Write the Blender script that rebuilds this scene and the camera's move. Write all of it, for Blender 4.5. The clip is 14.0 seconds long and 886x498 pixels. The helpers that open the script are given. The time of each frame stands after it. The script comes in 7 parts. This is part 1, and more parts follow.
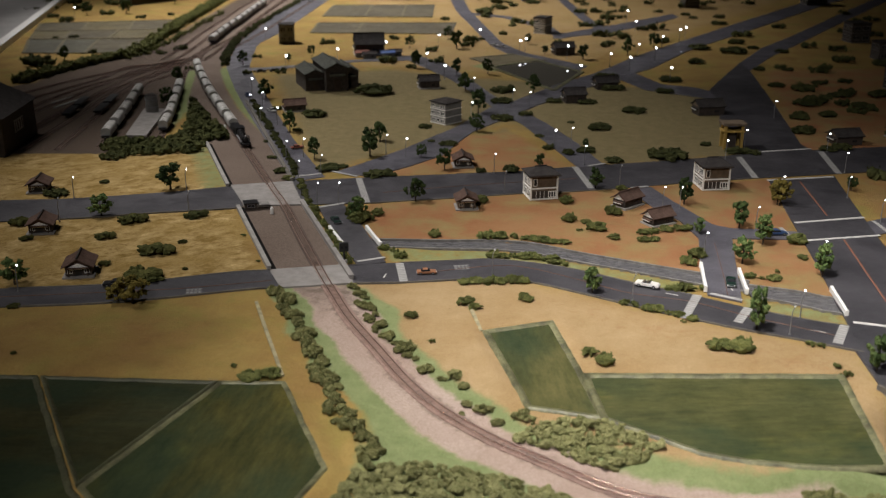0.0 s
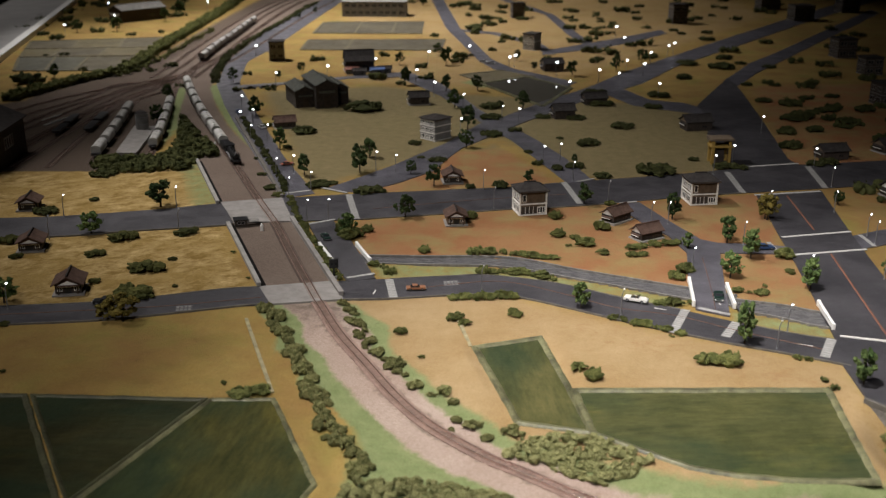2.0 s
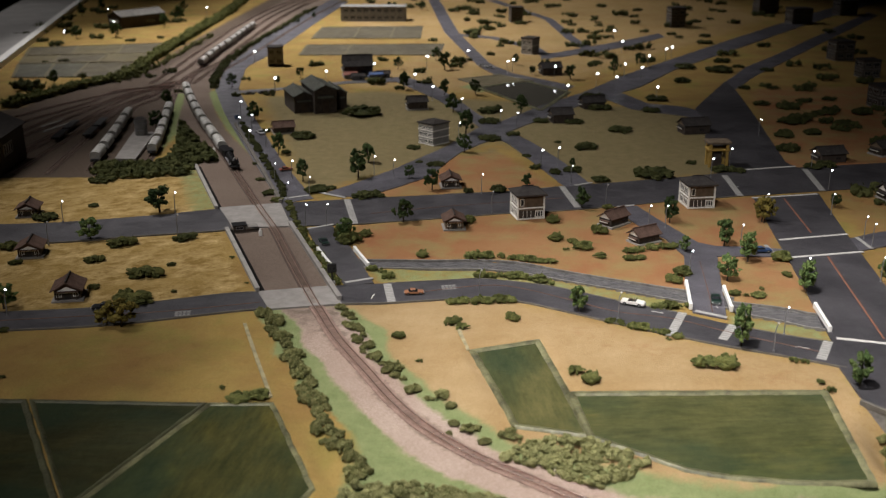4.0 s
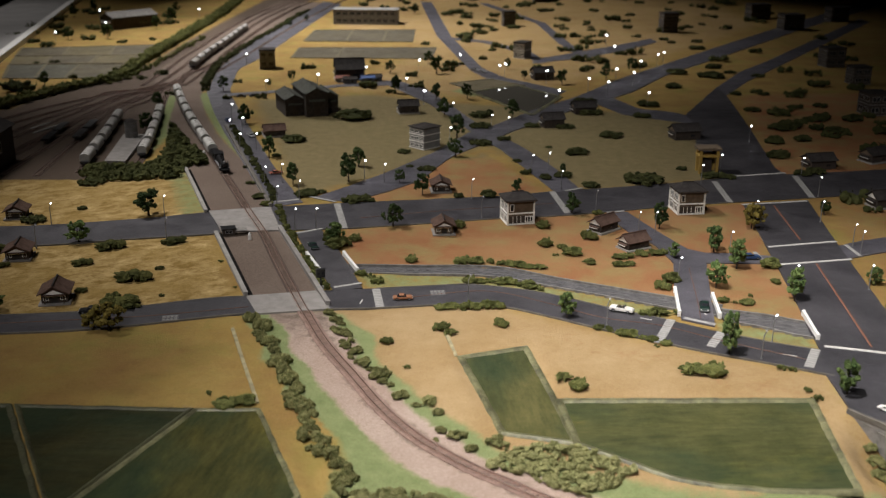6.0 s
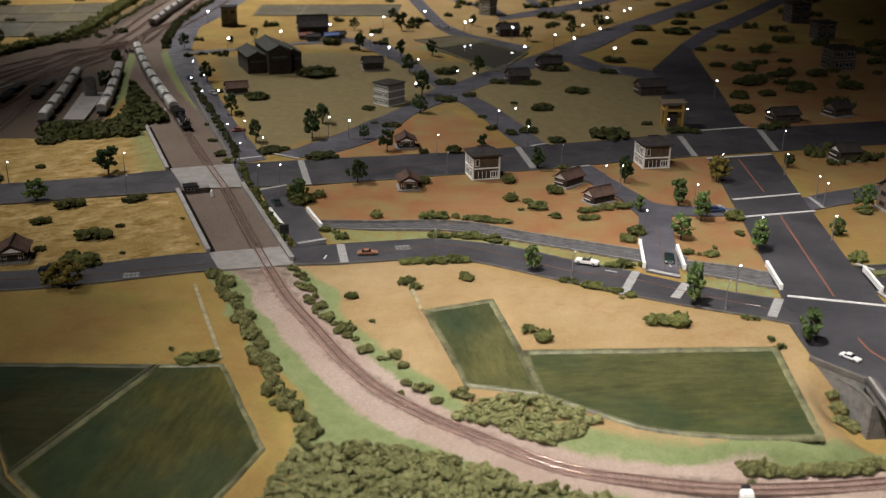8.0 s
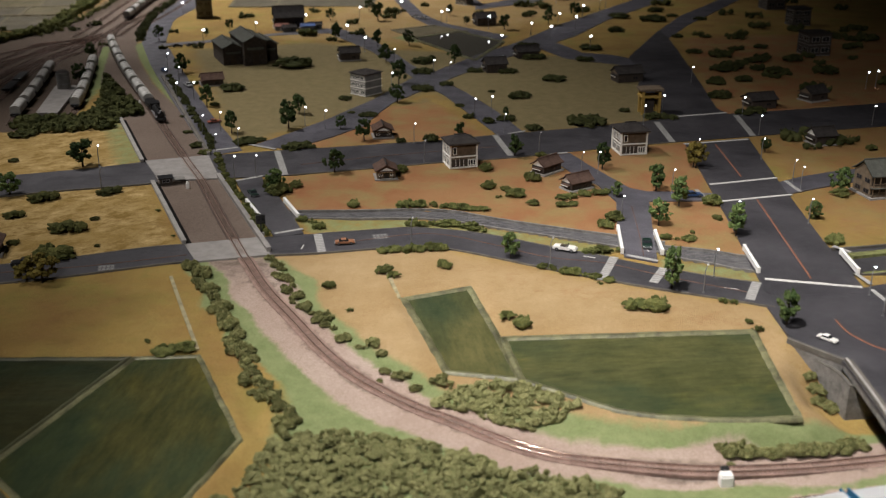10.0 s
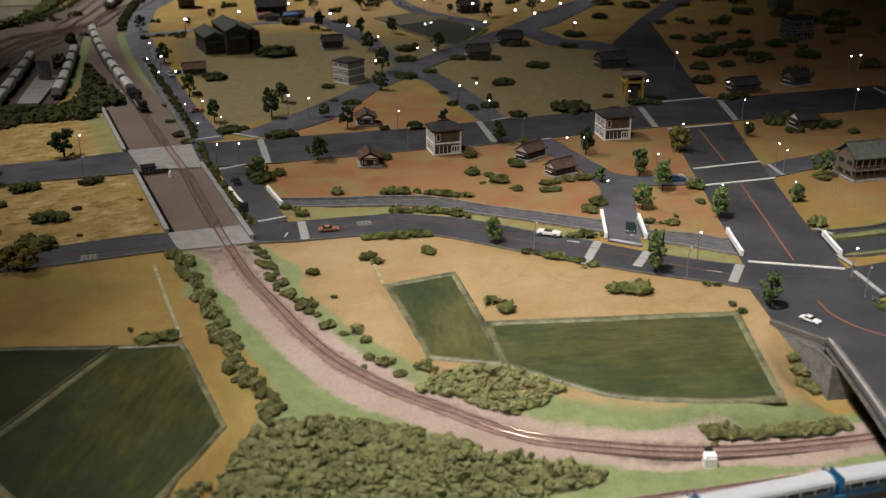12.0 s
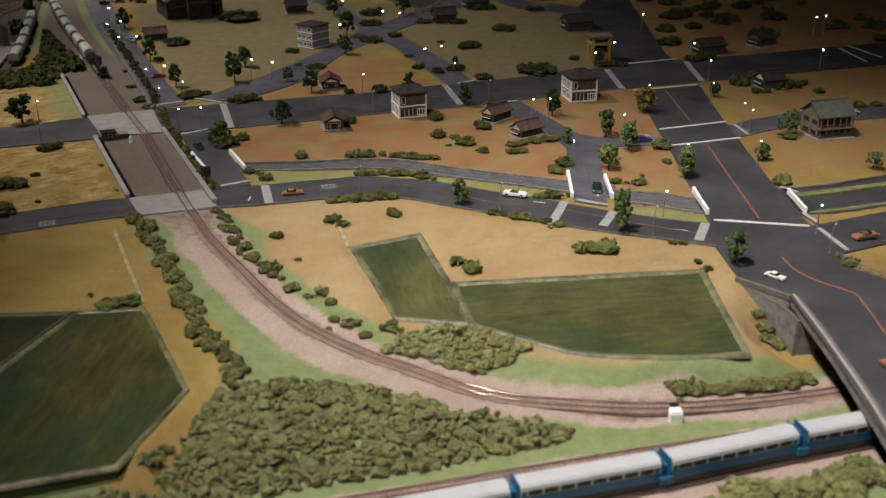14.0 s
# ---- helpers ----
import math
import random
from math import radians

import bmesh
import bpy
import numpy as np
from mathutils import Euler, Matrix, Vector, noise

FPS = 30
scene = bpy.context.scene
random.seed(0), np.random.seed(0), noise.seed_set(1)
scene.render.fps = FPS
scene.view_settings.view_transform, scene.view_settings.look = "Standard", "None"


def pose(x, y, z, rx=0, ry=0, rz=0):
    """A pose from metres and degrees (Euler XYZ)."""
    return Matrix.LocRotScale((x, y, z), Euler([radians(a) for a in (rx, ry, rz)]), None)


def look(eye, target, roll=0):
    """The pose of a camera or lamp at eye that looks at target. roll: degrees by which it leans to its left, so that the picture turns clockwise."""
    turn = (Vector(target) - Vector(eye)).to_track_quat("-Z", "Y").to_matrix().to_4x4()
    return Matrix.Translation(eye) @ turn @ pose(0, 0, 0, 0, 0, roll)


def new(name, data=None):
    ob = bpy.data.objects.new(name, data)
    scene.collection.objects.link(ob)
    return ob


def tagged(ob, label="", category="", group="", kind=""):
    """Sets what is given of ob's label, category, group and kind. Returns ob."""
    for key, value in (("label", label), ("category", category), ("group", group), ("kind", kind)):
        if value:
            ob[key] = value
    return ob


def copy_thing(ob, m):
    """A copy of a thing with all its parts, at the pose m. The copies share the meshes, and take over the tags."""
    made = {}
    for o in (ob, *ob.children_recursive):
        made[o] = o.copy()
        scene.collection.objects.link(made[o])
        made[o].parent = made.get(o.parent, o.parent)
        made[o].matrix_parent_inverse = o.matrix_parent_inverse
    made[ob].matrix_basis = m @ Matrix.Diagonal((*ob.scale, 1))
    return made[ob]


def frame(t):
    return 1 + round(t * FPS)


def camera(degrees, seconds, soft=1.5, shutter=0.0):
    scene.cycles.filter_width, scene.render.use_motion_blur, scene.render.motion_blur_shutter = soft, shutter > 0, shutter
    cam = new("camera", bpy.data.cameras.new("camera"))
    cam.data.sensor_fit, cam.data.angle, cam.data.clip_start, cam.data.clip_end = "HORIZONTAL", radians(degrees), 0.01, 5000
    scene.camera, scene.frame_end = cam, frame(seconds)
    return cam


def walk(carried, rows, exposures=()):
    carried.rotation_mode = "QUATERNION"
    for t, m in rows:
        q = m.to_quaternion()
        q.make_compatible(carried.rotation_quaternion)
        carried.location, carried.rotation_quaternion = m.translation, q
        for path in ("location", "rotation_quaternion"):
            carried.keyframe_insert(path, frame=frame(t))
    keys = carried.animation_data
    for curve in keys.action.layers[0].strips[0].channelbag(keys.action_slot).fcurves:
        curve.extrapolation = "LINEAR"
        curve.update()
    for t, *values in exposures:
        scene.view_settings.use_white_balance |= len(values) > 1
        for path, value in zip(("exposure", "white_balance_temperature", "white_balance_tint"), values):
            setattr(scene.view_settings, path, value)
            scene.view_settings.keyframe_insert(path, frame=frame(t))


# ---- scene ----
cam = camera(45.9, 14.0, soft=1.25)
cam.data.dof.use_dof, cam.data.dof.focus_distance, cam.data.dof.aperture_fstop = True, 1.62, 7.2
PATH = [
    (0, (0.08, 0.074, 0.537), (-0.005, 1.949, -0.156), 0.2),
    (0.5, (0.078, 0.073, 0.535), (-0.009, 1.948, -0.154), 0.1),
    (1, (0.08, 0.069, 0.537), (-0.003, 1.945, -0.153), 0.2),
    (1.5, (0.079, 0.068, 0.538), (0.003, 1.948, -0.142), 0.2),
    (2, (0.083, 0.069, 0.54), (0.014, 1.953, -0.125), 0.1),
    (2.5, (0.087, 0.064, 0.543), (0.014, 1.952, -0.112), -0.1),
    (3, (0.087, 0.061, 0.542), (0.014, 1.949, -0.114), -0.1),
    (5.5, (0.09, 0.071, 0.542), (0.028, 1.958, -0.117), -0.2),
    (6, (0.092, 0.068, 0.545), (0.036, 1.957, -0.108), 0.3),
    (6.5, (0.089, 0.066, 0.54), (0.034, 1.952, -0.125), 0.3),
    (7, (0.091, 0.068, 0.535), (0.049, 1.945, -0.154), 0.5),
    (7.5, (0.094, 0.071, 0.532), (0.072, 1.94, -0.181), 0.4),
    (8, (0.097, 0.073, 0.531), (0.102, 1.939, -0.189), 0.4),
    (10.5, (0.102, 0.076, 0.521), (0.157, 1.934, -0.217), 0.0),
    (11, (0.102, 0.075, 0.519), (0.175, 1.931, -0.222), 0.1),
    (11.5, (0.104, 0.074, 0.519), (0.162, 1.931, -0.222), -0.4),
    (12, (0.106, 0.075, 0.518), (0.171, 1.927, -0.233), -0.3),
    (12.5, (0.108, 0.077, 0.513), (0.186, 1.922, -0.254), -0.2),
    (13, (0.112, 0.077, 0.511), (0.208, 1.916, -0.269), 0.0),
    (13.5, (0.114, 0.079, 0.508), (0.225, 1.916, -0.274), -0.2),
    (14, (0.113, 0.08, 0.504), (0.232, 1.908, -0.3), -0.3),
]
walk(cam, [(t, look(eye, target, roll)) for t, eye, target, roll in PATH],
     [(0, -0.08), (2, -0.02), (8, 0.0), (14, -0.20)])

# ---- light ----
world = bpy.data.worlds.new("room_dark")
scene.world = world
world.use_nodes = True
world.node_tree.nodes["Background"].inputs[0].default_value = (0.9, 0.95, 1.0, 1)
world.node_tree.nodes["Background"].inputs[1].default_value = 0.02


def spot(name, eye, target, watts, cone, blend, radius, colour):
    data = bpy.data.lights.new(name, "SPOT")
    data.energy, data.spot_size, data.spot_blend, data.shadow_soft_size, data.color = watts, radians(cone), blend, radius, colour
    ob = new(name, data)
    ob.matrix_world = look(eye, target)
    return ob


WARM = (1.0, 0.953, 0.925)
spot("ceiling_spot_near", (-0.4, 0.75, 2.3), (0.50, 1.02, 0), 440, 42.0, 1.0, 0.12, WARM)
spot("ceiling_spot_middle", (-1.3, 2.3, 2.2), (-0.04, 2.0, 0), 195, 40, 1.0, 0.07, WARM)
spot("ceiling_spot_far", (-1.6, 4.2, 2.4), (-0.52, 3.77, 0), 470, 57, 1.0, 0.08, WARM)
spot("ceiling_spot_back", (-1.3, 5.6, 2.4), (-0.2, 5.0, 0), 290, 61, 1.0, 0.08, WARM)
spot("ceiling_spot_yard", (-1.9, 2.6, 2.2), (-0.95, 2.45, 0), 30, 42, 1.0, 0.08, WARM)
spot("ceiling_spot_aisle", (-2.6, 4.6, 2.7), (-2.15, 4.5, 0), 75, 46, 1.0, 0.08, WARM)
spot("ceiling_spot_side", (-1.5, 1.5, 2.2), (-0.45, 1.65, 0), 66, 37, 1.0, 0.07, WARM)
# Added fill lamp that brightens the faces from the front; no known source.
spot("ceiling_spot_front", (-0.5, -0.9, 2.3), (0.35, 1.25, 0), 160, 48, 1.0, 0.22, WARM)


# ---- materials ----
def nodes_of(name, rough, metal=0.0):
    m = bpy.data.materials.new(name)
    m.use_nodes = True
    t = m.node_tree
    b = t.nodes["Principled BSDF"]
    b.inputs["Roughness"].default_value, b.inputs["Metallic"].default_value = rough, metal
    return m, t, b


def mixed(t, fac, a, b, blend="MIX"):
    n = t.nodes.new("ShaderNodeMix")
    n.data_type, n.blend_type = "RGBA", blend
    for sock, v in ((n.inputs[0], fac), (n.inputs[6], a), (n.inputs[7], b)):
        if isinstance(v, (int, float)):
            sock.default_value = v
        elif isinstance(v, tuple):
            sock.default_value = (*v, 1)
        else:
            t.links.new(v, sock)
    return n.outputs[2]


def noise_fac(t, scale, detail=4, lo=0.35, hi=0.65, stretch=None, turn=0.0, kind="Object", rough=0.6):
    c = t.nodes.new("ShaderNodeTexCoord")
    src = c.outputs[kind]
    if stretch:
        mp = t.nodes.new("ShaderNodeMapping")
        mp.inputs["Rotation"].default_value = (0, 0, radians(-turn))
        t.links.new(src, mp.inputs[0])
        mq = t.nodes.new("ShaderNodeMapping")
        mq.inputs["Scale"].default_value = stretch
        t.links.new(mp.outputs[0], mq.inputs[0])
        src = mq.outputs[0]
    n = t.nodes.new("ShaderNodeTexNoise")
    n.inputs["Scale"].default_value, n.inputs["Detail"].default_value, n.inputs["Roughness"].default_value = scale, detail, rough
    t.links.new(src, n.inputs["Vector"])
    r = t.nodes.new("ShaderNodeMapRange")
    r.inputs[1].default_value, r.inputs[2].default_value = lo, hi
    t.links.new(n.outputs["Fac"], r.inputs[0])
    return r.outputs[0]


def bumped(t, b, fac, depth, strength=1.0):
    n = t.nodes.new("ShaderNodeBump")
    n.inputs["Strength"].default_value, n.inputs["Distance"].default_value = strength, depth
    t.links.new(fac, n.inputs["Height"])
    t.links.new(n.outputs[0], b.inputs["Normal"])


def plain(name, colour, rough=0.7, metal=0.0, vary=0.25, grain=500, patch=60, depth=0.0002, per_object=0.0):
    """A surface with patches and grain at two scales."""
    m, t, b = nodes_of(name, rough, metal)
    dark = tuple(c * (1 - vary) for c in colour)
    light = tuple(min(1, c * (1 + vary * 0.6)) for c in colour)
    col = mixed(t, noise_fac(t, patch), dark, light)
    g = noise_fac(t, grain, 3)
    col = mixed(t, g, col, mixed(t, 1.0, col, tuple([1 - vary * 0.5] * 3), "MULTIPLY"))
    if per_object:
        info = t.nodes.new("ShaderNodeObjectInfo")
        r = t.nodes.new("ShaderNodeMapRange")
        r.inputs[3].default_value, r.inputs[4].default_value = 1 - per_object, 1 + per_object
        t.links.new(info.outputs["Random"], r.inputs[0])
        hsv = t.nodes.new("ShaderNodeHueSaturation")
        t.links.new(r.outputs[0], hsv.inputs["Value"])
        t.links.new(col, hsv.inputs["Color"])
        col = hsv.outputs[0]
    t.links.new(col, b.inputs["Base Color"])
    if depth:
        bumped(t, b, g, depth)
    return m


def glow(name, colour, strength):
    m, t, b = nodes_of(name, 0.3)
    b.inputs["Base Color"].default_value = (0.8, 0.8, 0.8, 1)
    b.inputs["Emission Color"].default_value = (*colour, 1)
    b.inputs["Emission Strength"].default_value = strength
    m.cycles.emission_sampling = "NONE"
    return m


def ground_material():
    """Scattered turf over painted board: sand, pink ballast, green, terracotta, olive and straw by two zone attributes."""
    m, t, b = nodes_of("scenery_turf", 0.95)
    b.inputs["Specular IOR Level"].default_value = 0.15
    fuzz = noise_fac(t, 48, 9, 0.30, 0.70, rough=0.72)
    grain = noise_fac(t, 420, 4, 0.3, 0.7)
    fine = noise_fac(t, 1300, 3, 0.3, 0.7)
    broad = noise_fac(t, 7, 4, 0.35, 0.65)
    zs = []
    for name in ("zone_a", "zone_b"):
        a = t.nodes.new("ShaderNodeAttribute")
        a.attribute_name = name
        s = t.nodes.new("ShaderNodeSeparateColor")
        t.links.new(a.outputs["Color"], s.inputs[0])
        zs += [s.outputs[0], s.outputs[1], s.outputs[2]]
        if name == "zone_a":
            pale = a.outputs["Alpha"]
        else:
            sooty = a.outputs["Alpha"]

    def edge(z):
        """A zone weight with a ragged border."""
        add = t.nodes.new("ShaderNodeMath")
        add.operation = "MULTIPLY_ADD"
        t.links.new(fuzz, add.inputs[0])
        add.inputs[1].default_value = 0.55
        t.links.new(z, add.inputs[2])
        r = t.nodes.new("ShaderNodeMapRange")
        r.inputs[1].default_value, r.inputs[2].default_value = 0.5, 1.05
        t.links.new(add.outputs[0], r.inputs[0])
        return r.outputs[0]

    sand = mixed(t, broad, (0.40, 0.272, 0.132), (0.49, 0.355, 0.198))
    sand = mixed(t, fuzz, sand, mixed(t, 1.0, sand, (0.86, 0.84, 0.78), "MULTIPLY"))
    gold = mixed(t, fuzz, mixed(t, broad, (0.37, 0.240, 0.072), (0.43, 0.295, 0.10)), (0.35, 0.255, 0.082))
    gold = mixed(t, noise_fac(t, 9, 5, 0.50, 0.66, rough=0.6), gold, (0.285, 0.245, 0.068))
    gold = mixed(t, noise_fac(t, 11, 7, 0.40, 0.68, rough=0.65), gold, mixed(t, fuzz, (0.25, 0.155, 0.055), (0.34, 0.20, 0.075)))
    col = mixed(t, edge(pale), gold, sand)
    olive = mixed(t, fuzz, (0.19, 0.158, 0.078), (0.29, 0.232, 0.12))
    straw = mixed(t, noise_fac(t, 34, 8, 0.40, 0.68, (0.85, 1.15, 1), 35, rough=0.75), (0.26, 0.165, 0.045), (0.68, 0.50, 0.235))
    straw = mixed(t, noise_fac(t, 12, 5, 0.45, 0.7), straw, mixed(t, grain, (0.30, 0.20, 0.06), (0.42, 0.285, 0.10)))
    orange = mixed(t, broad, (0.33, 0.15, 0.068), (0.38, 0.21, 0.098))
    orange = mixed(t, noise_fac(t, 15, 6, 0.44, 0.68), orange, (0.33, 0.25, 0.105))
    green = mixed(t, fuzz, (0.19, 0.24, 0.098), (0.295, 0.335, 0.16))
    pink = mixed(t, broad, (0.45, 0.34, 0.285), (0.54, 0.43, 0.37))
    pink = mixed(t, grain, mixed(t, 1.0, pink, (0.86, 0.84, 0.83), "MULTIPLY"), pink)
    brown = mixed(t, grain, (0.072, 0.054, 0.041), (0.16, 0.121, 0.096))
    soot = mixed(t, broad, mixed(t, grain, (0.150, 0.112, 0.090), (0.205, 0.158, 0.130)), mixed(t, grain, (0.185, 0.142, 0.117), (0.235, 0.186, 0.156)))
    for z, c in zip((zs[3], zs[4], zs[2], zs[1], zs[0], zs[5], sooty), (olive, straw, orange, green, pink, brown, soot)):
        col = mixed(t, edge(z), col, c)
    col = mixed(t, grain, mixed(t, 1.0, col, (0.84, 0.83, 0.80), "MULTIPLY"), col)
    speck = noise_fac(t, 230, 6, 0.60, 0.72, rough=0.8)
    col = mixed(t, speck, col, mixed(t, 1.0, col, (0.66, 0.66, 0.58), "MULTIPLY"))
    col = mixed(t, fine, mixed(t, 1.0, col, (0.78, 0.77, 0.75), "MULTIPLY"), mixed(t, 1.0, col, (1.12, 1.12, 1.12), "MULTIPLY"))
    t.links.new(col, b.inputs["Base Color"])
    bumped(t, b, mixed(t, 0.5, grain, fine), 0.0011)
    return m


def asphalt_material(name, a, c, rough):
    m, t, b = nodes_of(name, rough)
    col = mixed(t, noise_fac(t, 9, 5), a, c)
    col = mixed(t, noise_fac(t, 60, 5, 0.45, 0.75), col, mixed(t, 1.0, col, (1.25, 1.25, 1.25), "MULTIPLY"))
    g = noise_fac(t, 900, 3)
    col = mixed(t, g, col, mixed(t, 1.0, col, (0.85, 0.85, 0.85), "MULTIPLY"))
    t.links.new(col, b.inputs["Base Color"])
    r = t.nodes.new("ShaderNodeMapRange")
    r.inputs[3].default_value, r.inputs[4].default_value = rough - 0.1, rough + 0.12
    t.links.new(noise_fac(t, 24, 4), r.inputs[0])
    t.links.new(r.outputs[0], b.inputs["Roughness"])
    bumped(t, b, g, 0.00012)
    return m


def paddy_material(name, turn, a, c, streak):
    """A flooded field under clear resin: streaked dark green below a glossy, slightly rippled coat."""
    m, t, b = nodes_of(name, 0.3)
    lines = noise_fac(t, 130, 8, 0.30, 0.74, (0.2, 1, 1), turn, rough=0.8)
    wide = noise_fac(t, 26, 6, 0.36, 0.66, (0.4, 1, 1), turn)
    blot = noise_fac(t, 11, 6, 0.38, 0.62, rough=0.65)
    col = mixed(t, wide, a, c)
    col = mixed(t, lines, mixed(t, 1.0, col, (0.56, 0.62, 0.60), "MULTIPLY"), mixed(t, 0.55, col, streak))
    col = mixed(t, blot, mixed(t, 1.0, col, (0.62, 0.67, 0.63), "MULTIPLY"), col)
    algae = noise_fac(t, 9, 6, 0.46, 0.62, (0.45, 1, 1), turn)
    col = mixed(t, algae, col, mixed(t, 0.45, mixed(t, 1.0, col, (0.62, 0.74, 0.72), "MULTIPLY"), (0.024, 0.042, 0.024)))
    scum = noise_fac(t, 10, 5, 0.55, 0.70, (0.5, 1, 1), turn + 20)
    col = mixed(t, scum, col, mixed(t, 1.0, col, (1.7, 1.5, 1.15), "MULTIPLY"))
    t.links.new(col, b.inputs["Base Color"])
    b.inputs["Coat Weight"].default_value, b.inputs["Coat Roughness"].default_value = 0.35, 0.06
    b.inputs["Roughness"].default_value = 0.7
    b.inputs["Specular IOR Level"].default_value = 0.12
    bumped(t, b, noise_fac(t, 45, 4), 0.0007)
    return m


def foliage(name, a, c, vary=0.2, grain=900):
    m, t, b = nodes_of(name, 0.95)
    b.inputs["Specular IOR Level"].default_value = 0.1
    geo = t.nodes.new("ShaderNodeNewGeometry")
    col = mixed(t, geo.outputs["Random Per Island"], a, c)
    g = noise_fac(t, grain, 4, 0.32, 0.68)
    col = mixed(t, g, mixed(t, 1.0, col, (0.55, 0.56, 0.5), "MULTIPLY"), mixed(t, 1.0, col, (1.25, 1.25, 1.15), "MULTIPLY"))
    info = t.nodes.new("ShaderNodeObjectInfo")
    r = t.nodes.new("ShaderNodeMapRange")
    r.inputs[3].default_value, r.inputs[4].default_value = 1 - vary, 1 + vary
    t.links.new(info.outputs["Random"], r.inputs[0])
    hsv = t.nodes.new("ShaderNodeHueSaturation")
    t.links.new(r.outputs[0], hsv.inputs["Value"])
    t.links.new(col, hsv.inputs["Color"])
    t.links.new(hsv.outputs[0], b.inputs["Base Color"])
    bumped(t, b, g, 0.0012)
    return m


def tiled_roof(name, a, c):
    """Roof cover with courses of fine ribs."""
    m, t, b = nodes_of(name, 0.85)
    b.inputs["Specular IOR Level"].default_value = 0.15
    co = t.nodes.new("ShaderNodeTexCoord")
    w = t.nodes.new("ShaderNodeTexWave")
    w.inputs["Scale"].default_value, w.inputs["Distortion"].default_value = 190, 0.6
    t.links.new(co.outputs["Object"], w.inputs["Vector"])
    col = mixed(t, noise_fac(t, 120, 4), a, c)
    col = mixed(t, w.outputs["Fac"], mixed(t, 1.0, col, (0.75, 0.75, 0.75), "MULTIPLY"), col)
    t.links.new(col, b.inputs["Base Color"])
    bumped(t, b, w.outputs["Fac"], 0.0004)
    return m


M_TURF = ground_material()
M_ASPHALT = asphalt_material("asphalt_grey", (0.036, 0.0345, 0.039), (0.060, 0.057, 0.063), 0.5)
# Lighter, bluer copy of the asphalt: lamplight on the lanes is in its colour.
M_ASPHALT_LAMPLIT = asphalt_material("asphalt_lamplit", (0.068, 0.066, 0.077), (0.108, 0.104, 0.120), 0.42)
M_CONCRETE = plain("concrete_pale", (0.30, 0.285, 0.265), 0.85, vary=0.18, grain=700, patch=70)
M_PANEL = plain("crossing_panel_grey", (0.255, 0.238, 0.222), 0.8, vary=0.2, grain=600, patch=50)
M_STONE = plain("stone_wall_grey", (0.20, 0.19, 0.175), 0.9, vary=0.35, grain=420, patch=90, depth=0.0005)
M_KERB = plain("kerb_weathered", (0.13, 0.118, 0.10), 0.85, vary=0.3, grain=600, patch=60)
M_PAINT = plain("road_paint_white", (0.50, 0.49, 0.465), 0.7, vary=0.14, grain=900, patch=200, depth=0.0)
M_ZEBRA = plain("road_paint_faded", (0.24, 0.235, 0.226), 0.75, vary=0.14, grain=900, patch=200, depth=0.0)
M_ZEBRA_BAR = plain("road_paint_worn", (0.345, 0.338, 0.322), 0.75, vary=0.2, grain=900, patch=200, depth=0.0)
M_ORANGE_THIN = plain("road_paint_orange_worn", (0.15, 0.082, 0.058), 0.7, vary=0.35, grain=700, patch=120, depth=0.0)
M_ORANGE_LINE = plain("road_paint_orange", (0.23, 0.092, 0.052), 0.7, vary=0.2, grain=700, patch=200, depth=0.0)
M_RAIL, t_, b_ = nodes_of("rail_rust", 0.45, 0.2)
t_.links.new(mixed(t_, noise_fac(t_, 60), (0.24, 0.132, 0.098), (0.33, 0.195, 0.15)), b_.inputs["Base Color"])
M_RAILTOP, t_, b_ = nodes_of("rail_head_worn", 0.2, 0.75)
t_.links.new(mixed(t_, noise_fac(t_, 40), (0.34, 0.22, 0.175), (0.56, 0.44, 0.38)), b_.inputs["Base Color"])
M_SLEEPER = plain("sleeper_brown", (0.29, 0.196, 0.158), 0.9, vary=0.3, grain=900, patch=100, per_object=0.2)
M_BED_DARK = plain("ballast_oily", (0.10, 0.068, 0.054), 0.95, vary=0.35, grain=800, patch=60, depth=0.0006)
M_SLEEPER_DARK = plain("sleeper_tarred", (0.18, 0.128, 0.10), 0.9, vary=0.3, grain=900, patch=100)
M_BED = plain("ballast_brown", (0.30, 0.20, 0.162), 0.95, vary=0.3, grain=800, patch=60, depth=0.0006)
M_PADDY = paddy_material("paddy_resin", 4, (0.054, 0.062, 0.025), (0.090, 0.088, 0.031), (0.15, 0.137, 0.052))
M_PADDY_L = paddy_material("paddy_resin_slanted", 83, (0.029, 0.032, 0.010), (0.055, 0.051, 0.015), (0.125, 0.112, 0.034))
M_PADDY_D = paddy_material("paddy_resin_dark", 0, (0.024, 0.023, 0.010), (0.044, 0.041, 0.016), (0.09, 0.082, 0.034))
M_PADDY_S = paddy_material("paddy_resin_steep", 97, (0.074, 0.074, 0.027), (0.108, 0.100, 0.036), (0.175, 0.155, 0.062))
M_BANK_DARK = plain("field_bank_wet_mud", (0.062, 0.063, 0.030), 0.55, vary=0.4, grain=200, patch=45, depth=0.0006)
M_BANK = plain("field_bank_wet_clay", (0.155, 0.152, 0.078), 0.42, vary=0.6, grain=260, patch=45, depth=0.0004)
M_PATH = plain("turf_ridge_pale", (0.37, 0.325, 0.19), 0.9, vary=0.3, grain=500, patch=90, depth=0.0006)
M_WATER, t_, b_ = nodes_of("canal_water", 0.16)
t_.links.new(mixed(t_, noise_fac(t_, 70, 5, 0.3, 0.7, (1, 3, 1)), (0.06, 0.06, 0.066), (0.15, 0.145, 0.145)), b_.inputs["Base Color"])
